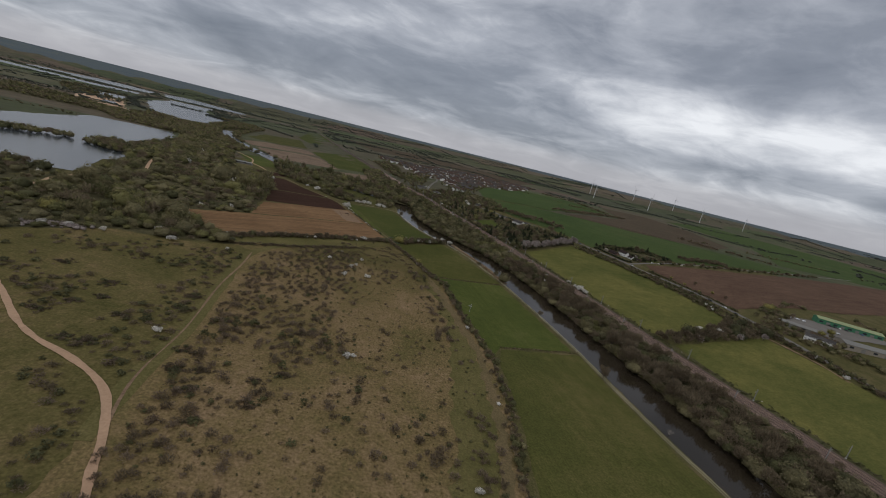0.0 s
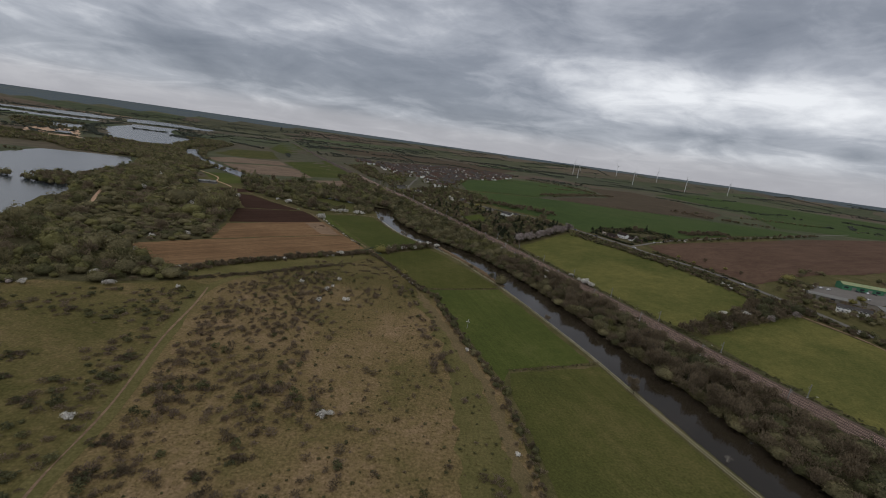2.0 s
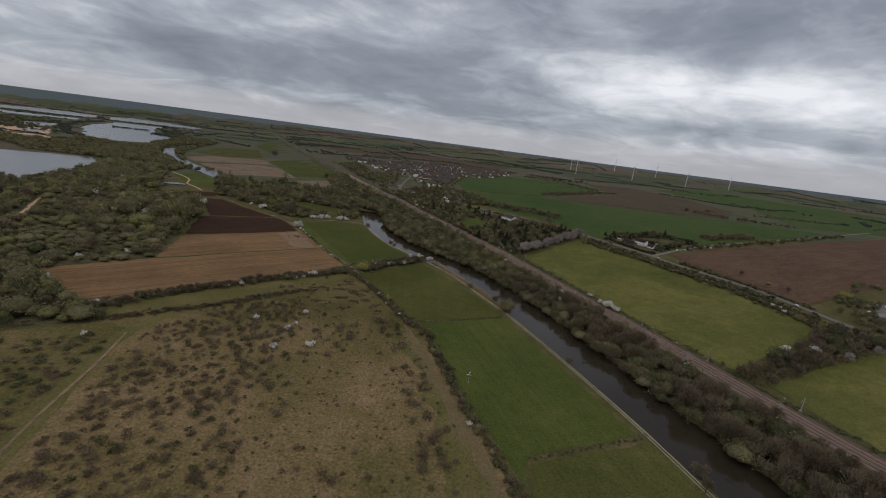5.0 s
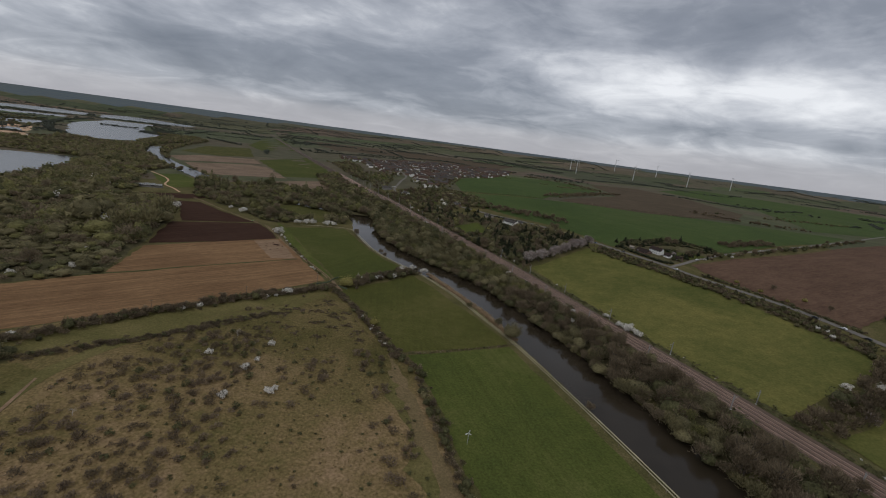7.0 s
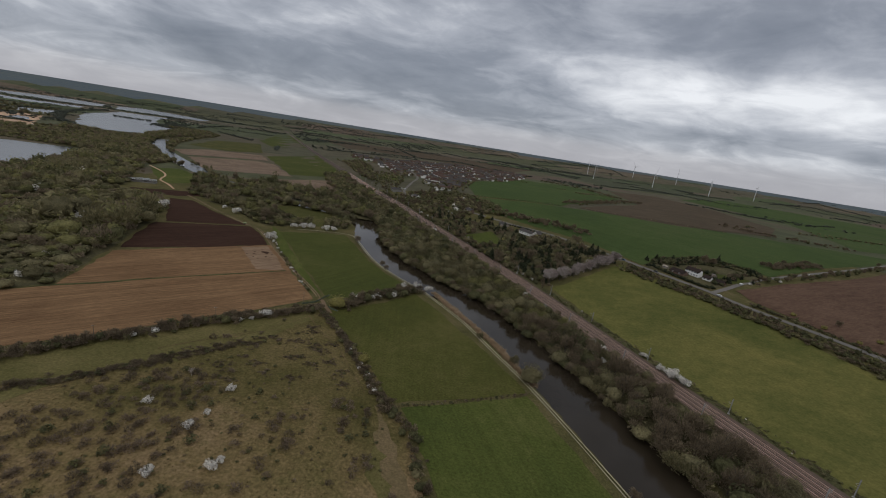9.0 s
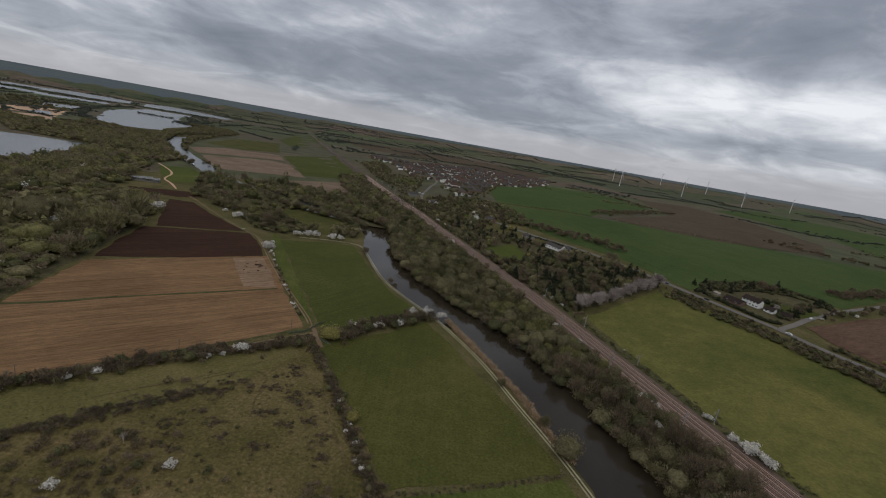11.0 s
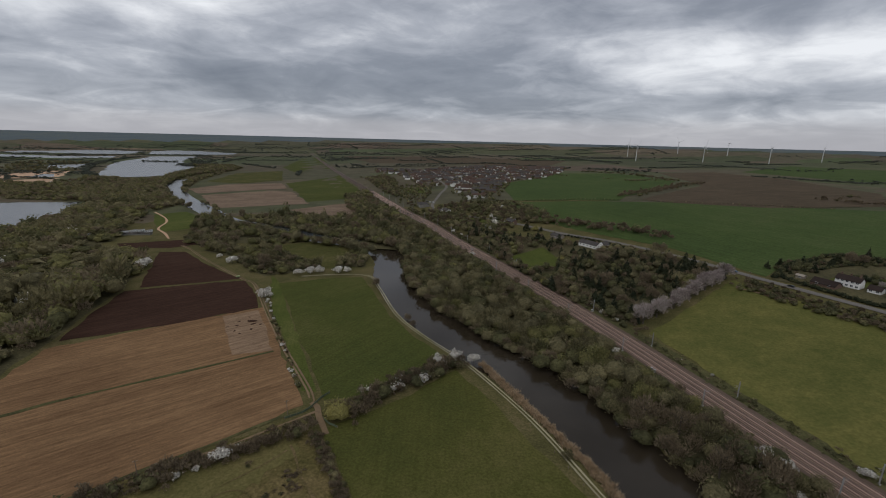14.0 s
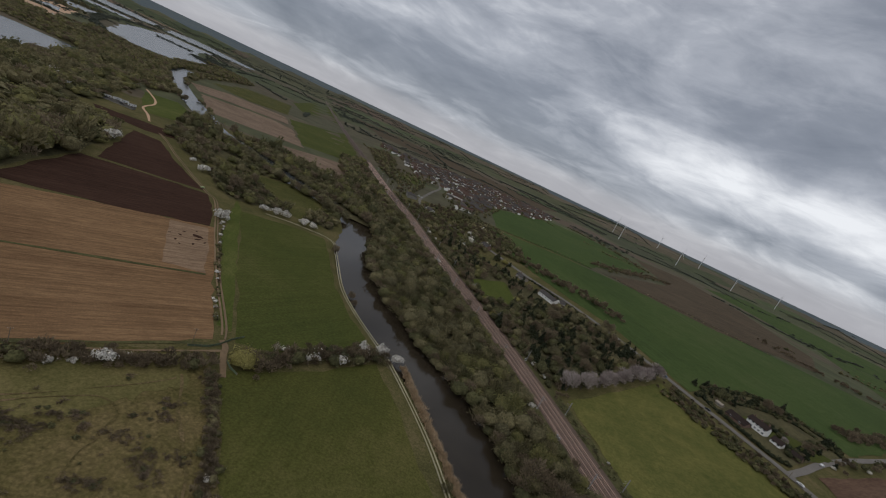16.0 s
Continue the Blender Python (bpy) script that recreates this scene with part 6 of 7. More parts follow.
# ---- wind turbines ----


def turbine(at, turn, spin):
    ob = thing("wind_turbine", "white three-bladed wind turbine on the ridge", "wind turbine", "wind farm", at=at, turn=turn)
    bm = bmesh.new()
    rod(bm, (0, 0, -8), (0, 0, 40), 2.1, 1.6, 12)
    rod(bm, (0, 0, 40), (0, 0, 84), 1.6, 1.1, 12)
    part("tower", bm, M_PAINT, ob)
    part("nacelle", box(bmesh.new(), -1.9, 1.9, -3.5, 6.0, 83, 87, 0.5), M_PAINT, ob)
    hub = part("hub", rod(bmesh.new(), (0, -6.2, 85), (0, -3.5, 85), 1.0, 1.8, 10), M_PAINT, ob)
    for k in range(3):
        bm = bmesh.new()
        pts = [(0.9, 0.5, 1.5), (2.0, 0.35, 9), (1.3, 0.22, 26), (0.35, 0.08, 46)]
        rings = [[bm.verts.new((sx * w, -4.9 + sy * h, r)) for sx, sy in ((-0.4, 0), (0, -1), (0.6, 0), (0, 1))] for w, h, r in pts]
        for a, c in zip(rings, rings[1:]):
            for q in range(4):
                bm.faces.new((a[q], a[(q + 1) % 4], c[(q + 1) % 4], c[q]))
        bm.faces.new(rings[-1])
        bm.transform(Matrix.Translation((0, 0, 85)) @ Matrix.Rotation(radians(spin + 120 * k), 4, "Y"))
        part("blade", bm, M_PAINT, ob)
    return ob


for k, (x, y, spin) in enumerate([(1041, 3780, 10), (897, 3131, 40), (1521, 4090, 75), (1320, 3209, 20), (1822, 3933, 100), (1688, 3185, 55), (2135, 3407, 5)]):
    x, y = x * 0.93, 337 + (y - 337) * 0.93
    turbine((x, y, level(x, y)), 20 + 4 * k, spin)

# ---- houses ----


def gable(bm, x, y, z0, z1, over=0.4, thick=0.25):
    """A pitched roof with thickness and eaves; the ridge runs along x."""
    for side_ in (-1, 1):
        a = [(-x - over, side_ * (y + over), z0 - over * (z1 - z0) / y), (x + over, side_ * (y + over), z0 - over * (z1 - z0) / y), (x + over, 0, z1), (-x - over, 0, z1)]
        lo = [bm.verts.new(q) for q in a]
        hi = [bm.verts.new((q[0], q[1], q[2] + thick)) for q in a]
        for q in ((0, 1, 2, 3), ):
            bm.faces.new([lo[i_] for i_ in q][::side_])
            bm.faces.new([hi[i_] for i_ in q][::-side_])
        for i_ in range(4):
            j_ = (i_ + 1) % 4
            bm.faces.new([lo[i_], hi[i_], hi[j_], lo[j_]][::side_])
    return bm


def house_walls(x, y, h, ridge):
    bm = bmesh.new()
    v = [bm.verts.new(q) for q in ((-x, -y, -1.5), (x, -y, -1.5), (x, y, -1.5), (-x, y, -1.5), (-x, -y, h), (x, -y, h), (x, y, h), (-x, y, h), (-x, 0, ridge), (x, 0, ridge))]
    for q in ((0, 1, 5, 4), (2, 3, 7, 6), (1, 2, 6, 9, 5), (3, 0, 4, 8, 7), (3, 2, 1, 0), (4, 5, 9, 8), (6, 7, 8, 9)):
        bm.faces.new([v[i_] for i_ in q])
    return bm


def house(at, turn, x, y, h, rise, wall, roof, label, storeys=2, windows=0, chimneys=1, group="", door=False):
    """A house: walls, pitched roof, chimneys, and windows with frames where they show."""
    ob = thing("house", label, "house", group, at=at, turn=turn)
    part("wall", house_walls(x, y, h, h + rise), wall, ob)
    rf = part("roof", gable(bmesh.new(), x, y, h, h + rise), roof, ob)
    for k in range(chimneys):
        cx = (-0.75 + 1.5 * k / max(1, chimneys - 1)) * x if chimneys > 1 else x * 0.6
        bm = box(bmesh.new(), cx - 0.45, cx + 0.45, -0.35, 0.35, h + rise - 0.9, h + rise + 1.3)
        box(bm, cx - 0.55, cx + 0.55, -0.45, 0.45, h + rise + 1.3, h + rise + 1.45)
        for s in (-0.2, 0.2):
            rod(bm, (cx + s, 0, h + rise + 1.45), (cx + s, 0, h + rise + 1.85), 0.14, 0.11, 6)
        part("chimney", bm, M_BRICK, rf)
    for s in (-1, 1):
        for k in range(windows):
            for f_ in range(storeys):
                wx, z = -x + (k + 0.5) * 2 * x / windows, 1.0 + 2.6 * f_
                if door and f_ == 0 and k == windows // 2 and s < 0:
                    part("door", box(bmesh.new(), wx - 0.5, wx + 0.5, s * y - 0.06, s * y + 0.06, 0, 2.1), M_DARK, ob, "dark front door")
                    continue
                fr = bmesh.new()
                for q in ((wx - 0.8, wx - 0.7, z, z + 1.3), (wx + 0.7, wx + 0.8, z, z + 1.3), (wx - 0.7, wx + 0.7, z, z + 0.1), (wx - 0.7, wx + 0.7, z + 1.2, z + 1.3), (wx - 0.05, wx + 0.05, z + 0.1, z + 1.2)):
                    box(fr, q[0], q[1], s * y - 0.08, s * y + 0.08, q[2], q[3])
                w = part("window", fr, M_PAINT, ob, "white framed window")
                part("pane", box(bmesh.new(), wx - 0.7, wx + 0.7, s * y - 0.03, s * y + 0.03, z + 0.1, z + 1.2), M_GLASS, w)
    return ob


# the white house at the junction, with its low wings
road_turn = 119.0
def near_house(x, y, *rest, **more):
    return house((x, y, level(x, y)), road_turn, *rest, **more)


near_house(253, 650, 7.0, 3.4, 5.0, 2.6, M_WHITE, M_OLDTILE, "long white rendered farmhouse with a dark tiled roof", windows=5, chimneys=3, door=True)
near_house(239, 651, 7.2, 4.4, 1.9, 2.8, M_BRICK, M_OLDTILE, "low outbuilding with a dark hipped tile roof", storeys=1, windows=2, chimneys=0)
near_house(260, 637, 3.6, 2.8, 2.5, 2.4, M_WHITE, M_OLDTILE, "low white annexe with a dark tiled roof", storeys=1, windows=2, chimneys=0)
near_house(266, 626, 3.4, 2.6, 2.3, 2.2, M_BRICK, M_OLDTILE, "low brick outbuilding by the junction", storeys=1, windows=1, chimneys=0)
near_house(233, 667, 2.6, 1.6, 2.2, 0.9, M_CREAM, M_CREAM, "pale yellow garden shed", storeys=1, windows=1, chimneys=0)
# the white bungalow in the wooded garden and its neighbours
house((106, 773, level(106, 773)), 126, 11.0, 4.0, 3.2, 2.6, M_WHITE, M_SLATE, "long white bungalow with a grey roof among conifers", storeys=1, windows=5, chimneys=2)
house((117, 764, level(117, 764)), 216, 4.0, 3.2, 4.2, 2.6, M_WHITE, M_SLATE, "white gabled wing of the bungalow", storeys=1, windows=2, chimneys=0)
house((80, 812, level(80, 812)), 126, 7.0, 3.6, 2.8, 2.0, M_CREAM, M_SLATE, "cream house with a shallow grey roof", storeys=1, windows=3, chimneys=1)
house((34, 888, level(34, 888)), 130, 6.5, 4.0, 4.6, 2.6, M_BRICK, M_SLATE, "brick house with a grey roof near the railway", windows=3, chimneys=2)
house((8, 876, level(8, 876)), 130, 9.0, 3.0, 2.5, 0.9, M_WHITE, M_SHED, "long low white building near the railway", storeys=1, windows=4, chimneys=0)
house((-58, 990, level(-58, 990)), 120, 8.0, 4.0, 4.8, 2.8, M_WHITE, M_SLATE, "white house beside the railway", windows=4, chimneys=2)
house((-74, 1002, level(-74, 1002)), 30, 5.0, 3.6, 3.0, 2.2, M_WHITE, M_SLATE, "white cottage beside the railway", storeys=1, windows=3, chimneys=1)
house((-104, 1062, level(-104, 1062)), 110, 13.0, 8.0, 4.0, 1.6, M_SHED, M_SLATE, "grey roofed works building at the village edge", storeys=1, windows=4, chimneys=0)

# the village
rng = np.random.default_rng(61)
VILLAGE = [(-400, 1860), (-317, 1809), (-213, 1774), (-115, 1923), (6, 2080), (114, 2044), (225, 2085), (304, 2040), (247, 1818), (141, 1528), (66, 1399), (31, 1315), (16, 1159), (1, 1074), (-33, 1085), (-55, 1128), (-70, 1190), (-60, 1290), (-110, 1290), (-150, 1331), (-258, 1612), (-345, 1717)]
kinds = [(5.0, 4.0, 4.9, 2.8, M_BRICK, M_TILE, "brick village house with a brown tiled roof"), (6.5, 4.0, 4.8, 2.8, M_WHITE, M_SLATE, "white rendered village house with a grey roof"), (9.0, 4.0, 4.9, 2.8, M_BRICK, M_SLATE, "long brick terrace with a grey roof"), (7.0, 4.2, 3.0, 2.6, M_CREAM, M_TILE, "cream bungalow with a brown roof"), (5.5, 4.4, 5.0, 3.0, M_CREAM, M_SLATE, "cream village house with a slate roof"), (11.0, 4.2, 4.9, 2.6, M_WHITE, M_TILE, "long white terrace with a brown roof")]
models = [None] * len(kinds)
street = radians(14)
gx_, gy_ = np.meshgrid(np.arange(-900, 1200, 19.0), np.arange(700, 2300, 29.0))
spots = np.c_[gx_.ravel(), gy_.ravel()] + rng.normal(0, 2.2, (gx_.size, 2))
spots = np.c_[spots[:, 0] * math.cos(street) - spots[:, 1] * math.sin(street) + 250, spots[:, 0] * math.sin(street) + spots[:, 1] * math.cos(street)]
spots = spots[inside(spots[:, 0], spots[:, 1], VILLAGE) & (rng.random(len(spots)) < 0.86)]
spots = spots[(np.abs(side(spots[:, 0], spots[:, 1], np.array(ROAD, float))) > 9) & (side(spots[:, 0], spots[:, 1], RAIL) > 22)]
spots = spots[np.argsort(spots[:, 1])]
far_houses = {}
for q, (x, y) in enumerate(spots):
    k = rng.choice(6, p=[0.24, 0.20, 0.20, 0.10, 0.08, 0.18])
    turn = math.degrees(street) + 90 * (rng.random() < 0.16) + 14 * math.sin(x * 0.008 + y * 0.005) + rng.normal(0, 4)
    at = (x, y, level(x, y))
    if q >= 270:
        far_houses.setdefault(k, []).append((*at, radians(turn)))
    elif models[k] is None:
        models[k] = house(at, turn, *kinds[k], group="village houses", windows=0, chimneys=1)
    else:
        copy_thing(models[k], pose(*at, 0, 0, turn))
# the rooftops at the back of the village, past counting
bm = bmesh.new()
bm_mats = [M_BRICK, M_WHITE, M_CREAM, M_TILE, M_SLATE]
for k, rows_ in far_houses.items():
    hx, hy, hh, rise, wall, roof, _ = kinds[k]
    for x, y, z, turn in rows_:
        m_ = Matrix.Translation((x, y, z)) @ Matrix.Rotation(turn, 4, "Z")
        for piece, mat in ((house_walls(hx, hy, hh, hh + rise), wall), (gable(bmesh.new(), hx, hy, hh, hh + rise), roof)):
            cv_ = [bm.verts.new(m_ @ v.co) for v in piece.verts]
            piece.verts.index_update()
            for f_ in piece.faces:
                bm.faces.new([cv_[v.index] for v in f_.verts]).material_index = bm_mats.index(mat)
            piece.free()
me = bpy.data.meshes.new("village_rooftops")
bm.normal_update()
bm.to_mesh(me)
bm.free()
for m_ in bm_mats:
    me.materials.append(m_)
tagged(new("village_rooftops", me), "crowded brick and white houses with brown and grey roofs", "houses", kind="stuff")
p_ = fill(VILLAGE, 15, 71)
p_ = np.vstack([p_, fill([(-40, 1080), (20, 1060), (60, 1380), (15, 1290)], 14, 72), fill([(-310, 1500), (-215, 1300), (-130, 1120), (-150, 1100), (-235, 1330), (-390, 1640)], 17, 73)])
p_ = np.vstack([p_, fill([(-128, 1060), (-104, 1060), (-104, 1190), (-110, 1330), (-215, 1330), (-165, 1180)], 11, 75)])
p_ = p_[(side(p_[:, 0], p_[:, 1], RAIL) > 16) & (np.abs(side(p_[:, 0], p_[:, 1], np.array(ROAD, float))) > 7)]
VT = COARSE + FAR
r = rows_for(p_, rng, (1.8, 4.2), VT, [((0, 1), 0.5), ((2,), 0.2), ((0, 1), 0.3)])
r[:, 5] = np.where(r[:, 1] > 1330, 3 + r[:, 5] % 2, r[:, 5])
stuff("village_trees", VT, r, [L_THORN, L_DARKTWIG, L_OLIVE], "garden trees between the village houses", "trees")
EDGE_TREES = [[(0, 1000), (30, 1040), (60, 1010), (92, 900), (75, 872), (45, 895), (-2, 950)], [(-104, 1030), (-50, 990), (-8, 905), (30, 850), (18, 830), (-25, 862), (-80, 950)], [(-340, 1560), (-300, 1620), (-240, 1480), (-165, 1190), (-184, 1185), (-262, 1360)]]
stuff("village_edge_trees", COARSE, rows_for(np.vstack([fill(q, 9.5, 140 + k) for k, q in enumerate(EDGE_TREES)]), np.random.default_rng(144), (3.2, 5.6), COARSE, [((0, 1), 0.4), ((2,), 0.34), ((0, 1), 0.26)], tallness=(0.6, 1.0)), [L_THORN, L_DARKTWIG, L_OLIVE], "dark trees crowding the edge of the village", "trees")
stuff("lane_trees", COARSE, rows_for(fill([(-90, 985), (20, 850), (60, 900), (35, 1040), (-40, 1060), (-70, 1040)], 9.0, 74), rng, (2.6, 4.6), COARSE, [((0, 1), 0.45), ((2,), 0.35), ((0, 1), 0.18), ((0,), 0.02)]), [L_THORN, L_DARKTWIG, L_OLIVE, L_BLOSSOM], "bare trees between the railway and the lane", "trees")
sheet("paddock", [(-330, 1590), (-255, 1522), (-215, 1401), (-270, 1385)], M_HEATH, 0.3, 20, 10, 1.0, "rough green paddock behind the village", "paddock")
sheet("paddock", [(-190, 1298), (-137, 1299), (-119, 1196), (-160, 1230)], M_MEADOW, 0.3, 20, 10, 1.0, "small green paddock beside the railway", "paddock")

# ---- the works beside the road ----
sheet("yard", [(356, 452), (384, 484), (412, 482), (472, 464), (466, 446), (420, 436), (384, 424), (374, 440)], M_ROAD, 0.45, 12, 7, 0.6, "grey asphalt works yard", "yard")


def works(name, at, turn, x, y, h, rise, wall, roof, label, bays=0):
    """A long industrial building with a shallow roof and roller doors."""
    ob = thing(name, label, "industrial building", at=at, turn=turn)
    part("wall", house_walls(x, y, h, h + rise), wall, ob)
    rf = part("roof", gable(bmesh.new(), x, y, h, h + rise, 0.5, 0.2), roof, ob)
    for k in range(bays):
        cx = -x + (k + 0.5) * 2 * x / bays
        part("roller_door" if k % 2 else "window", box(bmesh.new(), cx - 1.8, cx + 1.8, -y - 0.08, -y + 0.05, 0.0 if k % 2 else 1.6, 3.4), M_SHED if k % 2 else M_GLASS, ob)
        part("rooflight", box(bmesh.new(), cx - 0.5, cx + 0.5, -y * 0.55 - 0.8, -y * 0.55 + 0.8, h + rise * 0.45 + 0.28, h + rise * 0.45 + 0.42), M_SHED, rf)
    return ob


works("warehouse", (442, 476, level(442, 476)), -16.6, 30, 6.5, 5.2, 1.8, M_GREENWALL, M_GREENROOF, "long dark green warehouse with a pale green roof", 9)
works("workshop", (361.5, 438, level(361.5, 438)), -28, 14, 5, 4.2, 1.5, M_SHED, M_SHED, "pale grey corrugated metal workshop", 4)
works("workshop", (400, 407, level(400, 407)), -8, 20, 9, 4.6, 1.8, M_CREAM, M_SHED, "broad beige workshop with a shallow roof", 4)
for x, y in ((350, 409), (354.3, 405.5), (358.6, 402), (363, 398.4)):
    house((x, y, level(x, y)), -39.5, 2.75, 3.4, 4.6, 2.2, M_WHITE, M_SLATE, "white terraced cottage beside the works", windows=2, chimneys=1, group="white cottages")


def car(at, turn, paint, label):
    ob = thing("car", label, "car", "parked cars", at=at, turn=turn)
    bm = bmesh.new()
    prof = [(-2.1, 0.35), (-2.1, 0.85), (-1.9, 0.95), (-1.35, 1.42), (0.45, 1.45), (1.1, 0.98), (2.0, 0.82), (2.1, 0.4)]
    l, r = [[bm.verts.new((x_, s, z_)) for x_, z_ in prof] for s in (-0.85, 0.85)]
    bm.faces.new(l)
    bm.faces.new(r[::-1])
    for i_ in range(len(prof)):
        j_ = (i_ + 1) % len(prof)
        bm.faces.new((l[j_], l[i_], r[i_], r[j_]))
    bmesh.ops.bevel(bm, geom=[e for e in bm.edges if abs(e.verts[0].co.y - e.verts[1].co.y) < 0.01], offset=0.08, segments=1, affect="EDGES")
    part("body", bm, paint, ob)
    g = bmesh.new()
    box(g, -1.2, 0.45, -0.87, 0.87, 1.0, 1.33)
    box(g, 0.55, 0.98, -0.7, 0.7, 1.02, 1.12)
    part("window", g, M_GLASS, ob)
    for wx in (-1.3, 1.3):
        for wy in (-0.8, 0.8):
            part("wheel", rod(bmesh.new(), (wx, wy - 0.1, 0.32), (wx, wy + 0.1, 0.32), 0.32, 0.32, 10), M_DARK, ob)
    return ob


car_models = {}
for x, y, turn, paint, col in [(246, 592, 120, "w", "white"), (303, 466, 109, "w", "white"), (297, 484, 109, "d", "dark"), (216, 650, 119, "d", "dark"), (196, 684, 119, "b", "blue"), (306, 450, 109, "d", "dark"), (290, 633, 34, "w", "white"), (330, 661, 34, "w", "white"), (422, 473, 70, "d", "dark"), (426, 471.5, 70, "d", "dark"), (430, 470.5, 70, "w", "white"), (436, 468.5, 70, "d", "dark"), (449, 464, 70, "b", "blue"), (392, 471, 20, "w", "white"), (388, 475, 20, "w", "white"), (384, 479, 30, "w", "white"), (380, 475, 30, "w", "white"), (359, 461, 60, "w", "white"), (404, 450, 20, "d", "dark"), (410, 447, 20, "w", "white"), (-96, 1090, 20, "w", "white"), (-102, 1098, 20, "d", "dark"), (-90, 1084, 20, "w", "white")]:
    at = (x, y, level(x, y) + 0.45)
    if paint not in car_models:
        car_models[paint] = car(at, turn, {"w": M_PAINT, "d": M_DARK, "b": M_BLUE}[paint], col + " car on the asphalt")
    else:
        copy_thing(car_models[paint], pose(*at, 0, 0, turn))

# garden and yard greens near the houses
sheet("farm_garden", [(213, 666), (238, 690), (262, 708), (304, 724), (338, 688), (328, 662), (270, 624), (252, 612), (243, 618), (231, 642)], M_FLOOR, 0.34, 8, 6, 0.4, "dark shrubby garden ground round the farmhouse", "garden")
sheet("lawn", [(245, 660), (262, 672), (300, 660), (312, 650), (290, 636), (276, 632)], M_LEY, 0.4, 8, 5, 0.4, "clipped lawn behind the farmhouse", "lawn")
sheet("lawn", [(28, 760), (61, 781), (72, 740), (66, 722), (40, 716)], M_MEADOW, 0.4, 8, 5, 0.4, "bright lawn in the wooded garden", "lawn")
sheet("lawn", [(-52, 930), (-14, 941), (30, 905), (22, 880), (-5, 872)], M_MEADOW, 0.4, 8, 5, 0.4, "bright garden lawn beside the railway", "lawn")
hedge("garden_hedge", [(221, 676), (223, 662), (231, 642), (243, 616), (252, 611)], 2.2, 0.9, (1.2, 1.6), [L_CONIFER, L_THORN], [((0, 1), 0.8), ((0, 1), 0.2)], "clipped dark hedge round the farmhouse garden", seed=81)
hedge("garden_hedge", [(216, 669), (238, 690), (262, 706), (302, 722), (336, 687), (327, 663)], 2.6, 1.3, (1.3, 2.0), [L_THORN, L_CONIFER], [((0, 1), 0.5), ((0, 1), 0.5)], "dark evergreen hedge behind the farmhouse garden", seed=82)
hedge("garden_hedge", [(246, 682), (280, 694), (308, 697), (322, 682)], 2.2, 1.2, (1.0, 1.5), [L_THORN, L_CONIFER], [((0, 1), 0.5), ((0, 1), 0.5)], "dark clipped hedge between lawns", seed=84)
hedge("hedge", [(378, 722), (420, 746), (470, 775)], 14, 3.4, (2.4, 4.2), HM, [((0, 1), 0.08), ((3, 4), 0.6), ((0,), 0.0), ((0,), 0.0), ((3, 4), 0.32)], "brown leafless thicket beside the side road", seed=96)
hedge("garden_hedge", [(90, 815), (120, 780), (150, 740)], 2.5, 2.2, (1.2, 1.7), [L_CONIFER], [((0, 1), 1.0)], "long dark clipped hedge beside the road", seed=83)
for x, y, s, k in [(232, 682, 0.8, "conifer"), (236, 696, 0.9, "yew"), (258, 690, 0.7, "yew"), (290, 700, 1.0, "bare"), (298, 697, 0.9, "bare_b"), (305, 640, 0.6, "yew"), (288, 645, 0.6, "thorn"), (286, 646, 0.7, "bare"), (322, 672, 1.0, "yew"), (282, 702, 1.2, "yew"), (312, 712, 1.1, "conifer"), (250, 679, 0.9, "yew"), (50, 850, 1.6, "yew"), (60, 848, 1.1, "yellow"), (66, 842, 0.8, "yew"), (158, 745, 0.7, "yew"), (270, 645, 0.5, "pink"), (382, 433, 0.9, "yellow"), (368, 494, 1.5, "yellow"), (398, 442, 0.9, "yellow"), (330, 455, 0.7, "olive"), (338, 430, 0.8, "bare"), (385, 425, 0.7, "olive"), (318, 520, 0.55, "yellow"), (309, 545, 0.5, "bare"), (322, 500, 0.5, "bare_b")]:
    plant(k, x, y, s, x * 0.7, "garden trees by the road", "garden tree beside the houses" if k in ("yew", "conifer", "yellow", "olive") else "")
stuff("works_trees", SMALL, rows_for(np.vstack([fill([(325, 440), (350, 420), (366, 400), (380, 372), (372, 352), (345, 380), (318, 425)], 6.0, 75), fill([(352, 470), (420, 535), (450, 530), (430, 545), (345, 480)], 6.0, 76), fill([(372, 404), (382, 400), (380, 416), (372, 414)], 5.0, 77), fill([(486, 520), (500, 420), (508, 425), (494, 525)], 6, 78)]), np.random.default_rng(79), (2.0, 3.6), SMALL, [((0, 1), 0.35), ((3, 4), 0.5), ((0, 1), 0.15)]), [L_THORN, L_TWIG, L_OLIVE], "thorny trees round the works yard", "trees")
stuff("farmhouse_trees", MIDDLE + CONES, rows_for(np.vstack([fill([(222, 690), (234, 672), (240, 700), (262, 705), (300, 700), (296, 690), (250, 690)], 5.0, 85), fill([(256, 622), (264, 621), (300, 650), (320, 668), (336, 676), (330, 684), (300, 662), (270, 640)], 5.0, 86)]), np.random.default_rng(87), (1.6, 3.2), MIDDLE + CONES, [((0, 1), 0.4), ((3, 4), 0.25), ((5, 6), 0.35)]), [L_THORN, L_TWIG, L_CONIFER], "dark shrubs and small conifers round the farmhouse", "shrubs")

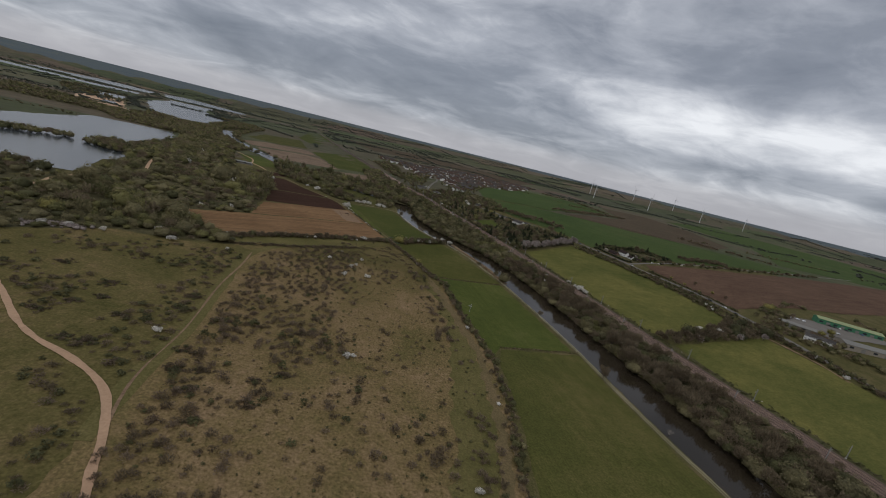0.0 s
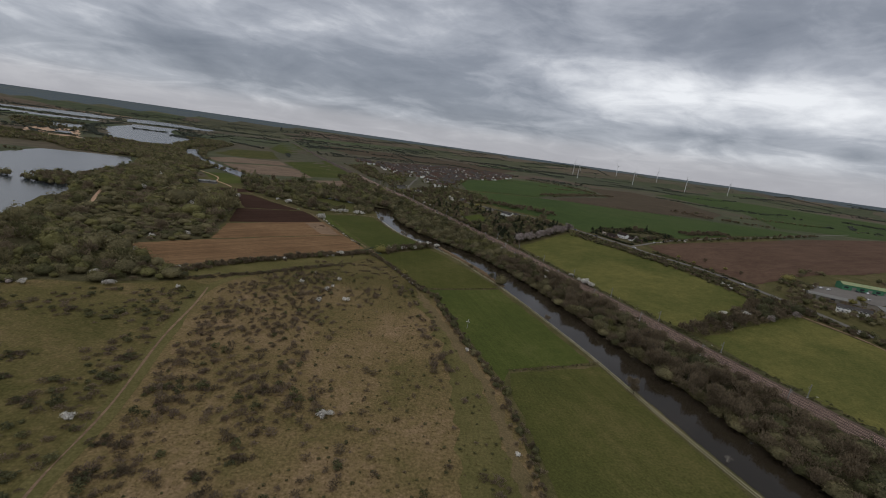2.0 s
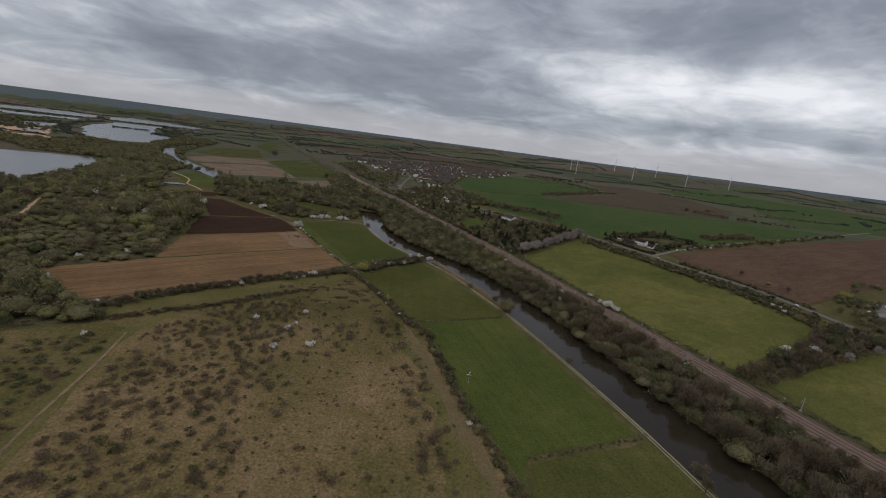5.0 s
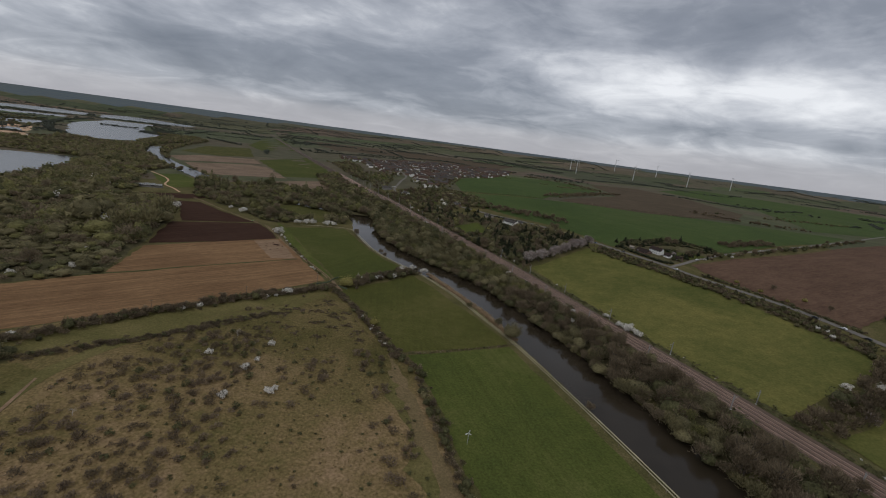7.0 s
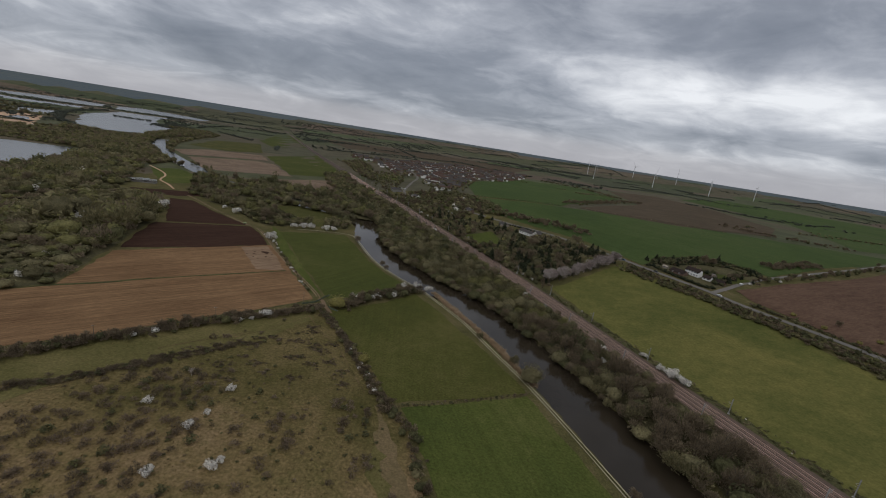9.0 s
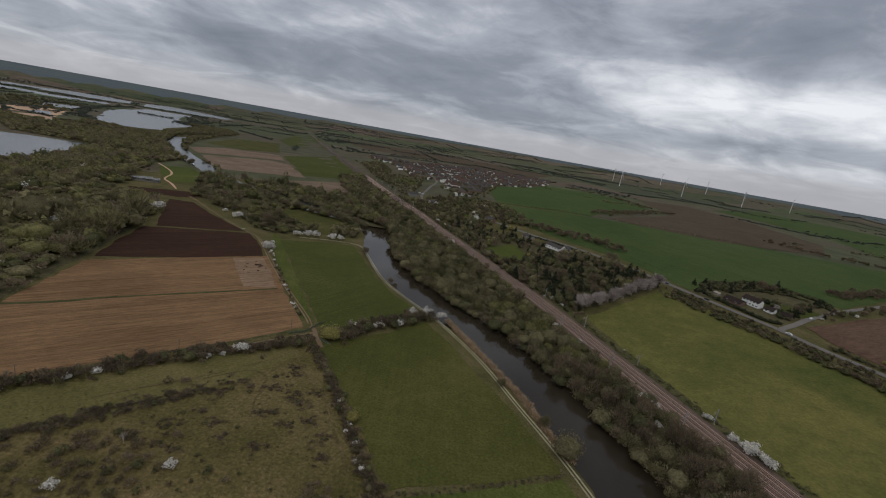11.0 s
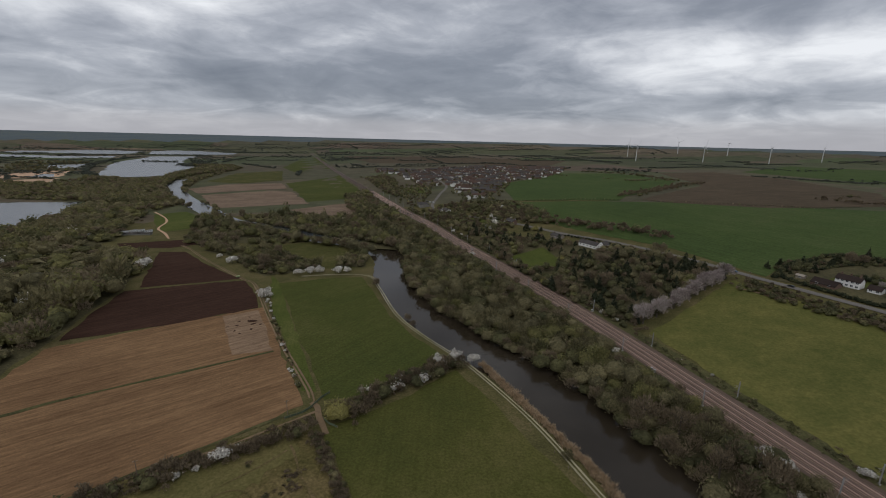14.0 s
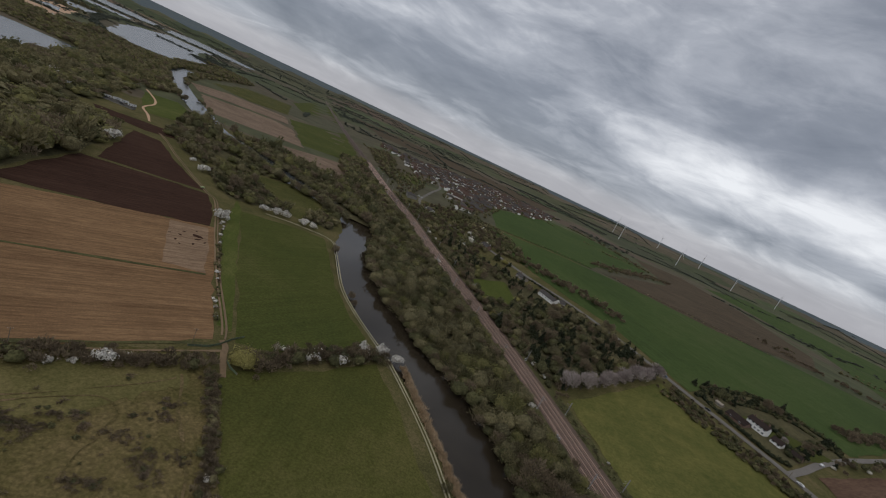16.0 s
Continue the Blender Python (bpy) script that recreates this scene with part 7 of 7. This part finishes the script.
stuff("house_shrubs", SMALL, rows_for(np.vstack([fill([(228, 690), (246, 676), (262, 690), (250, 702)], 4.0, 88), fill([(262, 660), (272, 650), (286, 660), (276, 672)], 4.4, 89), fill([(256, 624), (264, 622), (276, 634), (270, 640)], 3.8, 90), fill([(292, 700), (310, 690), (324, 700), (300, 725)], 5.0, 91)]), np.random.default_rng(92), (1.2, 2.6), SMALL, [((0, 1), 0.45), ((3, 4), 0.25), ((0, 1), 0.3)]), [L_THORN, L_TWIG, L_CONIFER], "garden shrubs round the farmhouse", "shrubs")
stuff("yard_trees", SMALL, rows_for(np.vstack([fill([(352, 478), (366, 462), (388, 478), (372, 490)], 5.0, 93), fill([(334, 446), (352, 428), (370, 408), (378, 412), (356, 452), (345, 462)], 5.0, 94)]), np.random.default_rng(95), (1.8, 3.4), SMALL, [((0, 1), 0.3), ((3, 4), 0.5), ((0, 1), 0.2)]), [L_THORN, L_TWIG, L_OLIVE], "bushes and bare trees screening the works", "trees")

# ---- small things ----
# the little wind pump on its pole
wind = thing("wind_pump", "slim pole with three short white vanes in the meadow", "wind pump", at=(27, 331, level(27, 331)), turn=15)
part("pole", rod(bmesh.new(), (0, 0, -0.3), (0, 0, 5.6), 0.13, 0.09, 8), M_STEEL, wind)
part("hub", rod(bmesh.new(), (0, -0.25, 5.7), (0, 0.15, 5.7), 0.16, 0.16, 8), M_STEEL, wind)
for k in range(3):
    bm = bmesh.new()
    v = [bm.verts.new(q) for q in ((-0.08, -0.2, 0.2), (0.08, -0.2, 0.2), (0.32, -0.1, 1.2), (0.1, -0.2, 1.6), (-0.2, -0.25, 1.4), (-0.08, -0.16, 0.2), (0.08, -0.16, 0.2), (0.32, -0.06, 1.2), (0.1, -0.16, 1.6), (-0.2, -0.21, 1.4))]
    for q in ((0, 1, 2, 3, 4), (9, 8, 7, 6, 5), (0, 5, 6, 1), (1, 6, 7, 2), (2, 7, 8, 3), (3, 8, 9, 4), (4, 9, 5, 0)):
        bm.faces.new([v[i_] for i_ in q])
    bm.transform(Matrix.Translation((0, 0, 5.7)) @ Matrix.Rotation(radians(10 + 120 * k), 4, "Y"))
    part("vane", bm, M_PAINT, wind)

# a dead tree by the water and one in the hedge
for x, y, tall in ((143, 222, 7.0), (-55, 517, 7.5), (-100, 400, 5.0), (-128, 322, 4.0)):
    dead = thing("dead_tree", "bleached leafless dead tree", "dead tree", at=(x, y, float(bed(np.array([x]), np.array([y]))[0])), turn=x)
    part("trunk", timber(int(tall * 10), tall, 0.16, 1.9, 9), M_DEADWOOD, dead)
    v, f_ = twiggy(int(tall * 7), 90, 1.9, tall, 0.9, 0.03, 7, 0.35)
    part_of("twigs", mesh_of("twigs", v, f_, [M_DEADWOOD]), dead)


def post_fence(a, b_, gap, label, net=None):
    """Posts and rails, or posts and netting, along a straight line."""
    a, b_ = np.array(a, float), np.array(b_, float)
    ob = thing("fence", label, "fence", at=(a[0], a[1], level(*a)), turn=0)
    d = b_ - a
    n_ = max(1, int(np.linalg.norm(d) / gap))
    h = [level(*(a + d * q / n_)) - level(*a) for q in range(n_ + 1)]
    me = None
    for q in range(n_ + 1):
        if me is None:
            po = part("post", box(bmesh.new(), -0.09, 0.09, -0.09, 0.09, -0.4, 1.3, 0.02), M_WOOD, ob)
            me = po.data
        else:
            po = part_of("post", me, ob)
        po.location = (*(d * q / n_), h[q])
    for q in range(n_):
        p0, p1 = (*(d * q / n_), h[q]), (*(d * (q + 1) / n_), h[q + 1])
        if net:
            bm = bmesh.new()
            s = Vector((d[1], -d[0], 0)).normalized() * 0.04
            v = [bm.verts.new(Vector(p_) + Vector((0, 0, z_)) + s * w) for w in (-1, 1) for p_, z_ in ((p0, 0.05), (p1, 0.05), (p1, 1.15), (p0, 1.15))]
            for c in ((0, 1, 2, 3), (7, 6, 5, 4), (3, 2, 6, 7), (0, 4, 5, 1)):
                bm.faces.new([v[i_] for i_ in c])
            part("netting", bm, net, ob, "green mesh netting")
        else:
            for z_ in (0.5, 1.0):
                part("rail", rod(bmesh.new(), Vector(p0) + Vector((0, 0, z_)), Vector(p1) + Vector((0, 0, z_)), 0.05, 0.05, 4), M_WOOD, ob)
    return ob


for a, b_ in (((-84, 497), (-78, 502)), ((-78, 502), (-75.5, 507)), ((-75.5, 507), (-74, 514)), ((-74, 514), (-71.5, 519)), ((-67, 499), (-63.5, 496)), ((-63.5, 496), (-59, 494))):
    post_fence(a, b_, 2.6, "low green netted fence beside the gateway", M_NET)
for a, b_ in (((-8, 552), (2, 545)), ((66, 428), (58, 431)), ((112, 304), (104, 302))):
    post_fence(a, b_, 2.6, "short weathered post and rail fence by the towpath")

# posts along the towpath
pm = None
for x, y in offset_line(along(np.array(TOW[1:11], float), 9.0), -2.6):
    at = (x, y, level(x, y))
    if pm is None:
        bm = box(bmesh.new(), -0.09, 0.09, -0.09, 0.09, -0.3, 1.2, 0.02)
        pm = bpy.data.meshes.new("fence_post")
        bm.to_mesh(pm)
        pm.materials.append(M_WOOD)
    ob = tagged(new("fence_post", pm), "weathered wooden fence post beside the towpath", "fence post", "towpath fence posts")
    ob.matrix_world = pose(*at, 0, 0, x)

# utility poles by the plots and the road
up_model = None
for x, y, turn in ((-84, 500, 40), (-121, 458, 40), (-160, 418, 40), (236, 590, 110), (268, 528, 110), (288, 470, 110), (196, 664, 110)):
    at = (x, y, level(x, y))
    if up_model is None:
        up_model = thing("utility_pole", "brown wooden utility pole with a crossarm", "utility pole", "utility poles", at=at, turn=turn)
        part("pole", rod(bmesh.new(), (0, 0, -0.5), (0, 0, 7.5), 0.15, 0.10, 8), M_WOOD, up_model)
        part("crossarm", box(bmesh.new(), -0.8, 0.8, -0.06, 0.06, 6.9, 7.05), M_WOOD, up_model)
        for s in (-0.7, 0, 0.7):
            part("insulator", rod(bmesh.new(), (s, 0, 7.05), (s, 0, 7.25), 0.05, 0.04, 6), M_CONC, up_model)
    else:
        copy_thing(up_model, pose(*at, 0, 0, turn))


def caravan(at, turn):
    ob = thing("caravan", "white static caravan by the moorings", "caravan", "caravans", at=at, turn=turn)
    part("body", box(bmesh.new(), -4.2, 4.2, -1.7, 1.7, 0.5, 2.9, 0.2), M_PAINT, ob)
    part("roof", gable(bmesh.new(), 4.2, 1.7, 2.85, 3.2, 0.1, 0.08), M_SHED, ob)
    for x_ in (-2.8, -0.4, 2.2):
        part("window", box(bmesh.new(), x_ - 0.6, x_ + 0.6, -1.75, -1.62, 1.3, 2.2), M_GLASS, ob)
    part("wheel", rod(bmesh.new(), (0, -1.6, 0.35), (0, 1.6, 0.35), 0.35, 0.35, 10), M_DARK, ob)
    return ob


cv = caravan((-437, 831, 0.1), 60)
for x, y, t in ((-430, 834, 60), (-419, 833, 55), (-442, 822, 62), (-498, 806, 20), (-492, 814, 30), (-470, 842, 70), (-487, 791, 15), (-473, 802, 20), (-458, 809, 10)):
    copy_thing(cv, pose(x, y, 0.1, 0, 0, t))
works("long_shed", (-422, 818, 0.0), 15, 16, 3.5, 2.2, 0.8, M_SHED, M_SLATE, "long low grey shed beside the dark plot", 4)

# bits left on the plots: a yellow tank, a pale trailer, a muck heap
tank = thing("water_tank", "small yellow plastic water tank on the field edge", "tank", at=(-288, 640, 0.2), turn=20)
part("body", box(bmesh.new(), -0.9, 0.9, -0.6, 0.6, 0.15, 1.2, 0.15), M_YELLOW, tank)
part("skid", box(bmesh.new(), -1.0, 1.0, -0.65, 0.65, -0.05, 0.15), M_DARK, tank)
tr = thing("trailer", "pale green farm trailer parked at the plot corner", "trailer", at=(-212, 680, 0.25), turn=40)
part("body", box(bmesh.new(), -1.6, 1.6, -0.9, 0.9, 0.6, 1.5, 0.06), M_GREENROOF, tr)
for wy in (-0.95, 0.95):
    part("wheel", rod(bmesh.new(), (0, wy - 0.12, 0.4), (0, wy + 0.12, 0.4), 0.4, 0.4, 10), M_DARK, tr)
part("drawbar", rod(bmesh.new(), (1.6, 0, 0.6), (2.8, 0, 0.45), 0.07, 0.06, 6), M_DARK, tr)
rng = np.random.default_rng(91)
for k, (x, y, s) in enumerate([(-152, 594, 2.2), (-149, 590, 1.4), (-146, 582, 1.0), (-158, 586, 0.9), (-160, 592, 0.8), (-155, 578, 0.9), (-150, 575, 0.7), (-163, 583, 0.7), (-144, 590, 0.8), (-157, 600, 0.7)]):
    bm = bmesh.new()
    bmesh.ops.create_icosphere(bm, subdivisions=3, radius=1.0)
    for v in bm.verts:
        v.co *= 1 + 0.3 * noise.noise(v.co * 2.1 + Vector((k * 3.1, 0, 0))) + 0.12 * noise.noise(v.co * 7)
        v.co.z *= 0.22
    me = bpy.data.meshes.new("muck_heap")
    bm.to_mesh(me)
    me.materials.append(M_SOIL)
    ob = tagged(new("muck_heap", me), "low dark heap of muck on the dry soil", "heap", "muck heaps")
    ob.matrix_world = Matrix.LocRotScale((x, y, 0.2), Euler((0, 0, k)), (s * 1.5, s * 0.8, s))


def narrowboat(at, turn, paint, label):
    """A long low canal boat: hull, cabin, roof and cabin windows."""
    ob = thing("narrowboat", label, "boat", "moored boats", at=at, turn=turn)
    bm = bmesh.new()
    ring = [(-7.0, -0.9), (5.4, -0.95), (7.2, 0.0), (5.4, 0.95), (-7.0, 0.9)]
    lo, hi = [[bm.verts.new((x_, y_ * w_, z_)) for x_, y_ in ring] for w_, z_ in ((0.85, -0.3), (1.0, 0.75))]
    bm.faces.new(lo[::-1])
    bm.faces.new(hi)
    for i_ in range(5):
        j_ = (i_ + 1) % 5
        bm.faces.new((lo[i_], lo[j_], hi[j_], hi[i_]))
    part("hull", bm, M_DARK, ob, "black painted hull")
    part("cabin", box(bmesh.new(), -5.6, 4.2, -0.8, 0.8, 0.75, 1.7, 0.06), paint, ob)
    part("roof", box(bmesh.new(), -5.8, 4.4, -0.86, 0.86, 1.7, 1.78, 0.02), M_PAINT, ob, "white cabin roof")
    for x_ in (-4.2, -2.0, 0.2, 2.4):
        part("window", box(bmesh.new(), x_ - 0.4, x_ + 0.4, -0.83, 0.83, 1.1, 1.5), M_GLASS, ob)
    return ob


for x, y, turn, paint, lab in ((-524, 1042, 128, M_PAINT, "white narrowboat moored at the river bank"), (-508, 1030, 130, M_BLUE, "blue narrowboat with a white roof at the bank"), (-490, 1016, 132, M_PAINT, "white narrowboat moored at the river bank")):
    narrowboat((x, y, 0.45), turn, paint, lab)
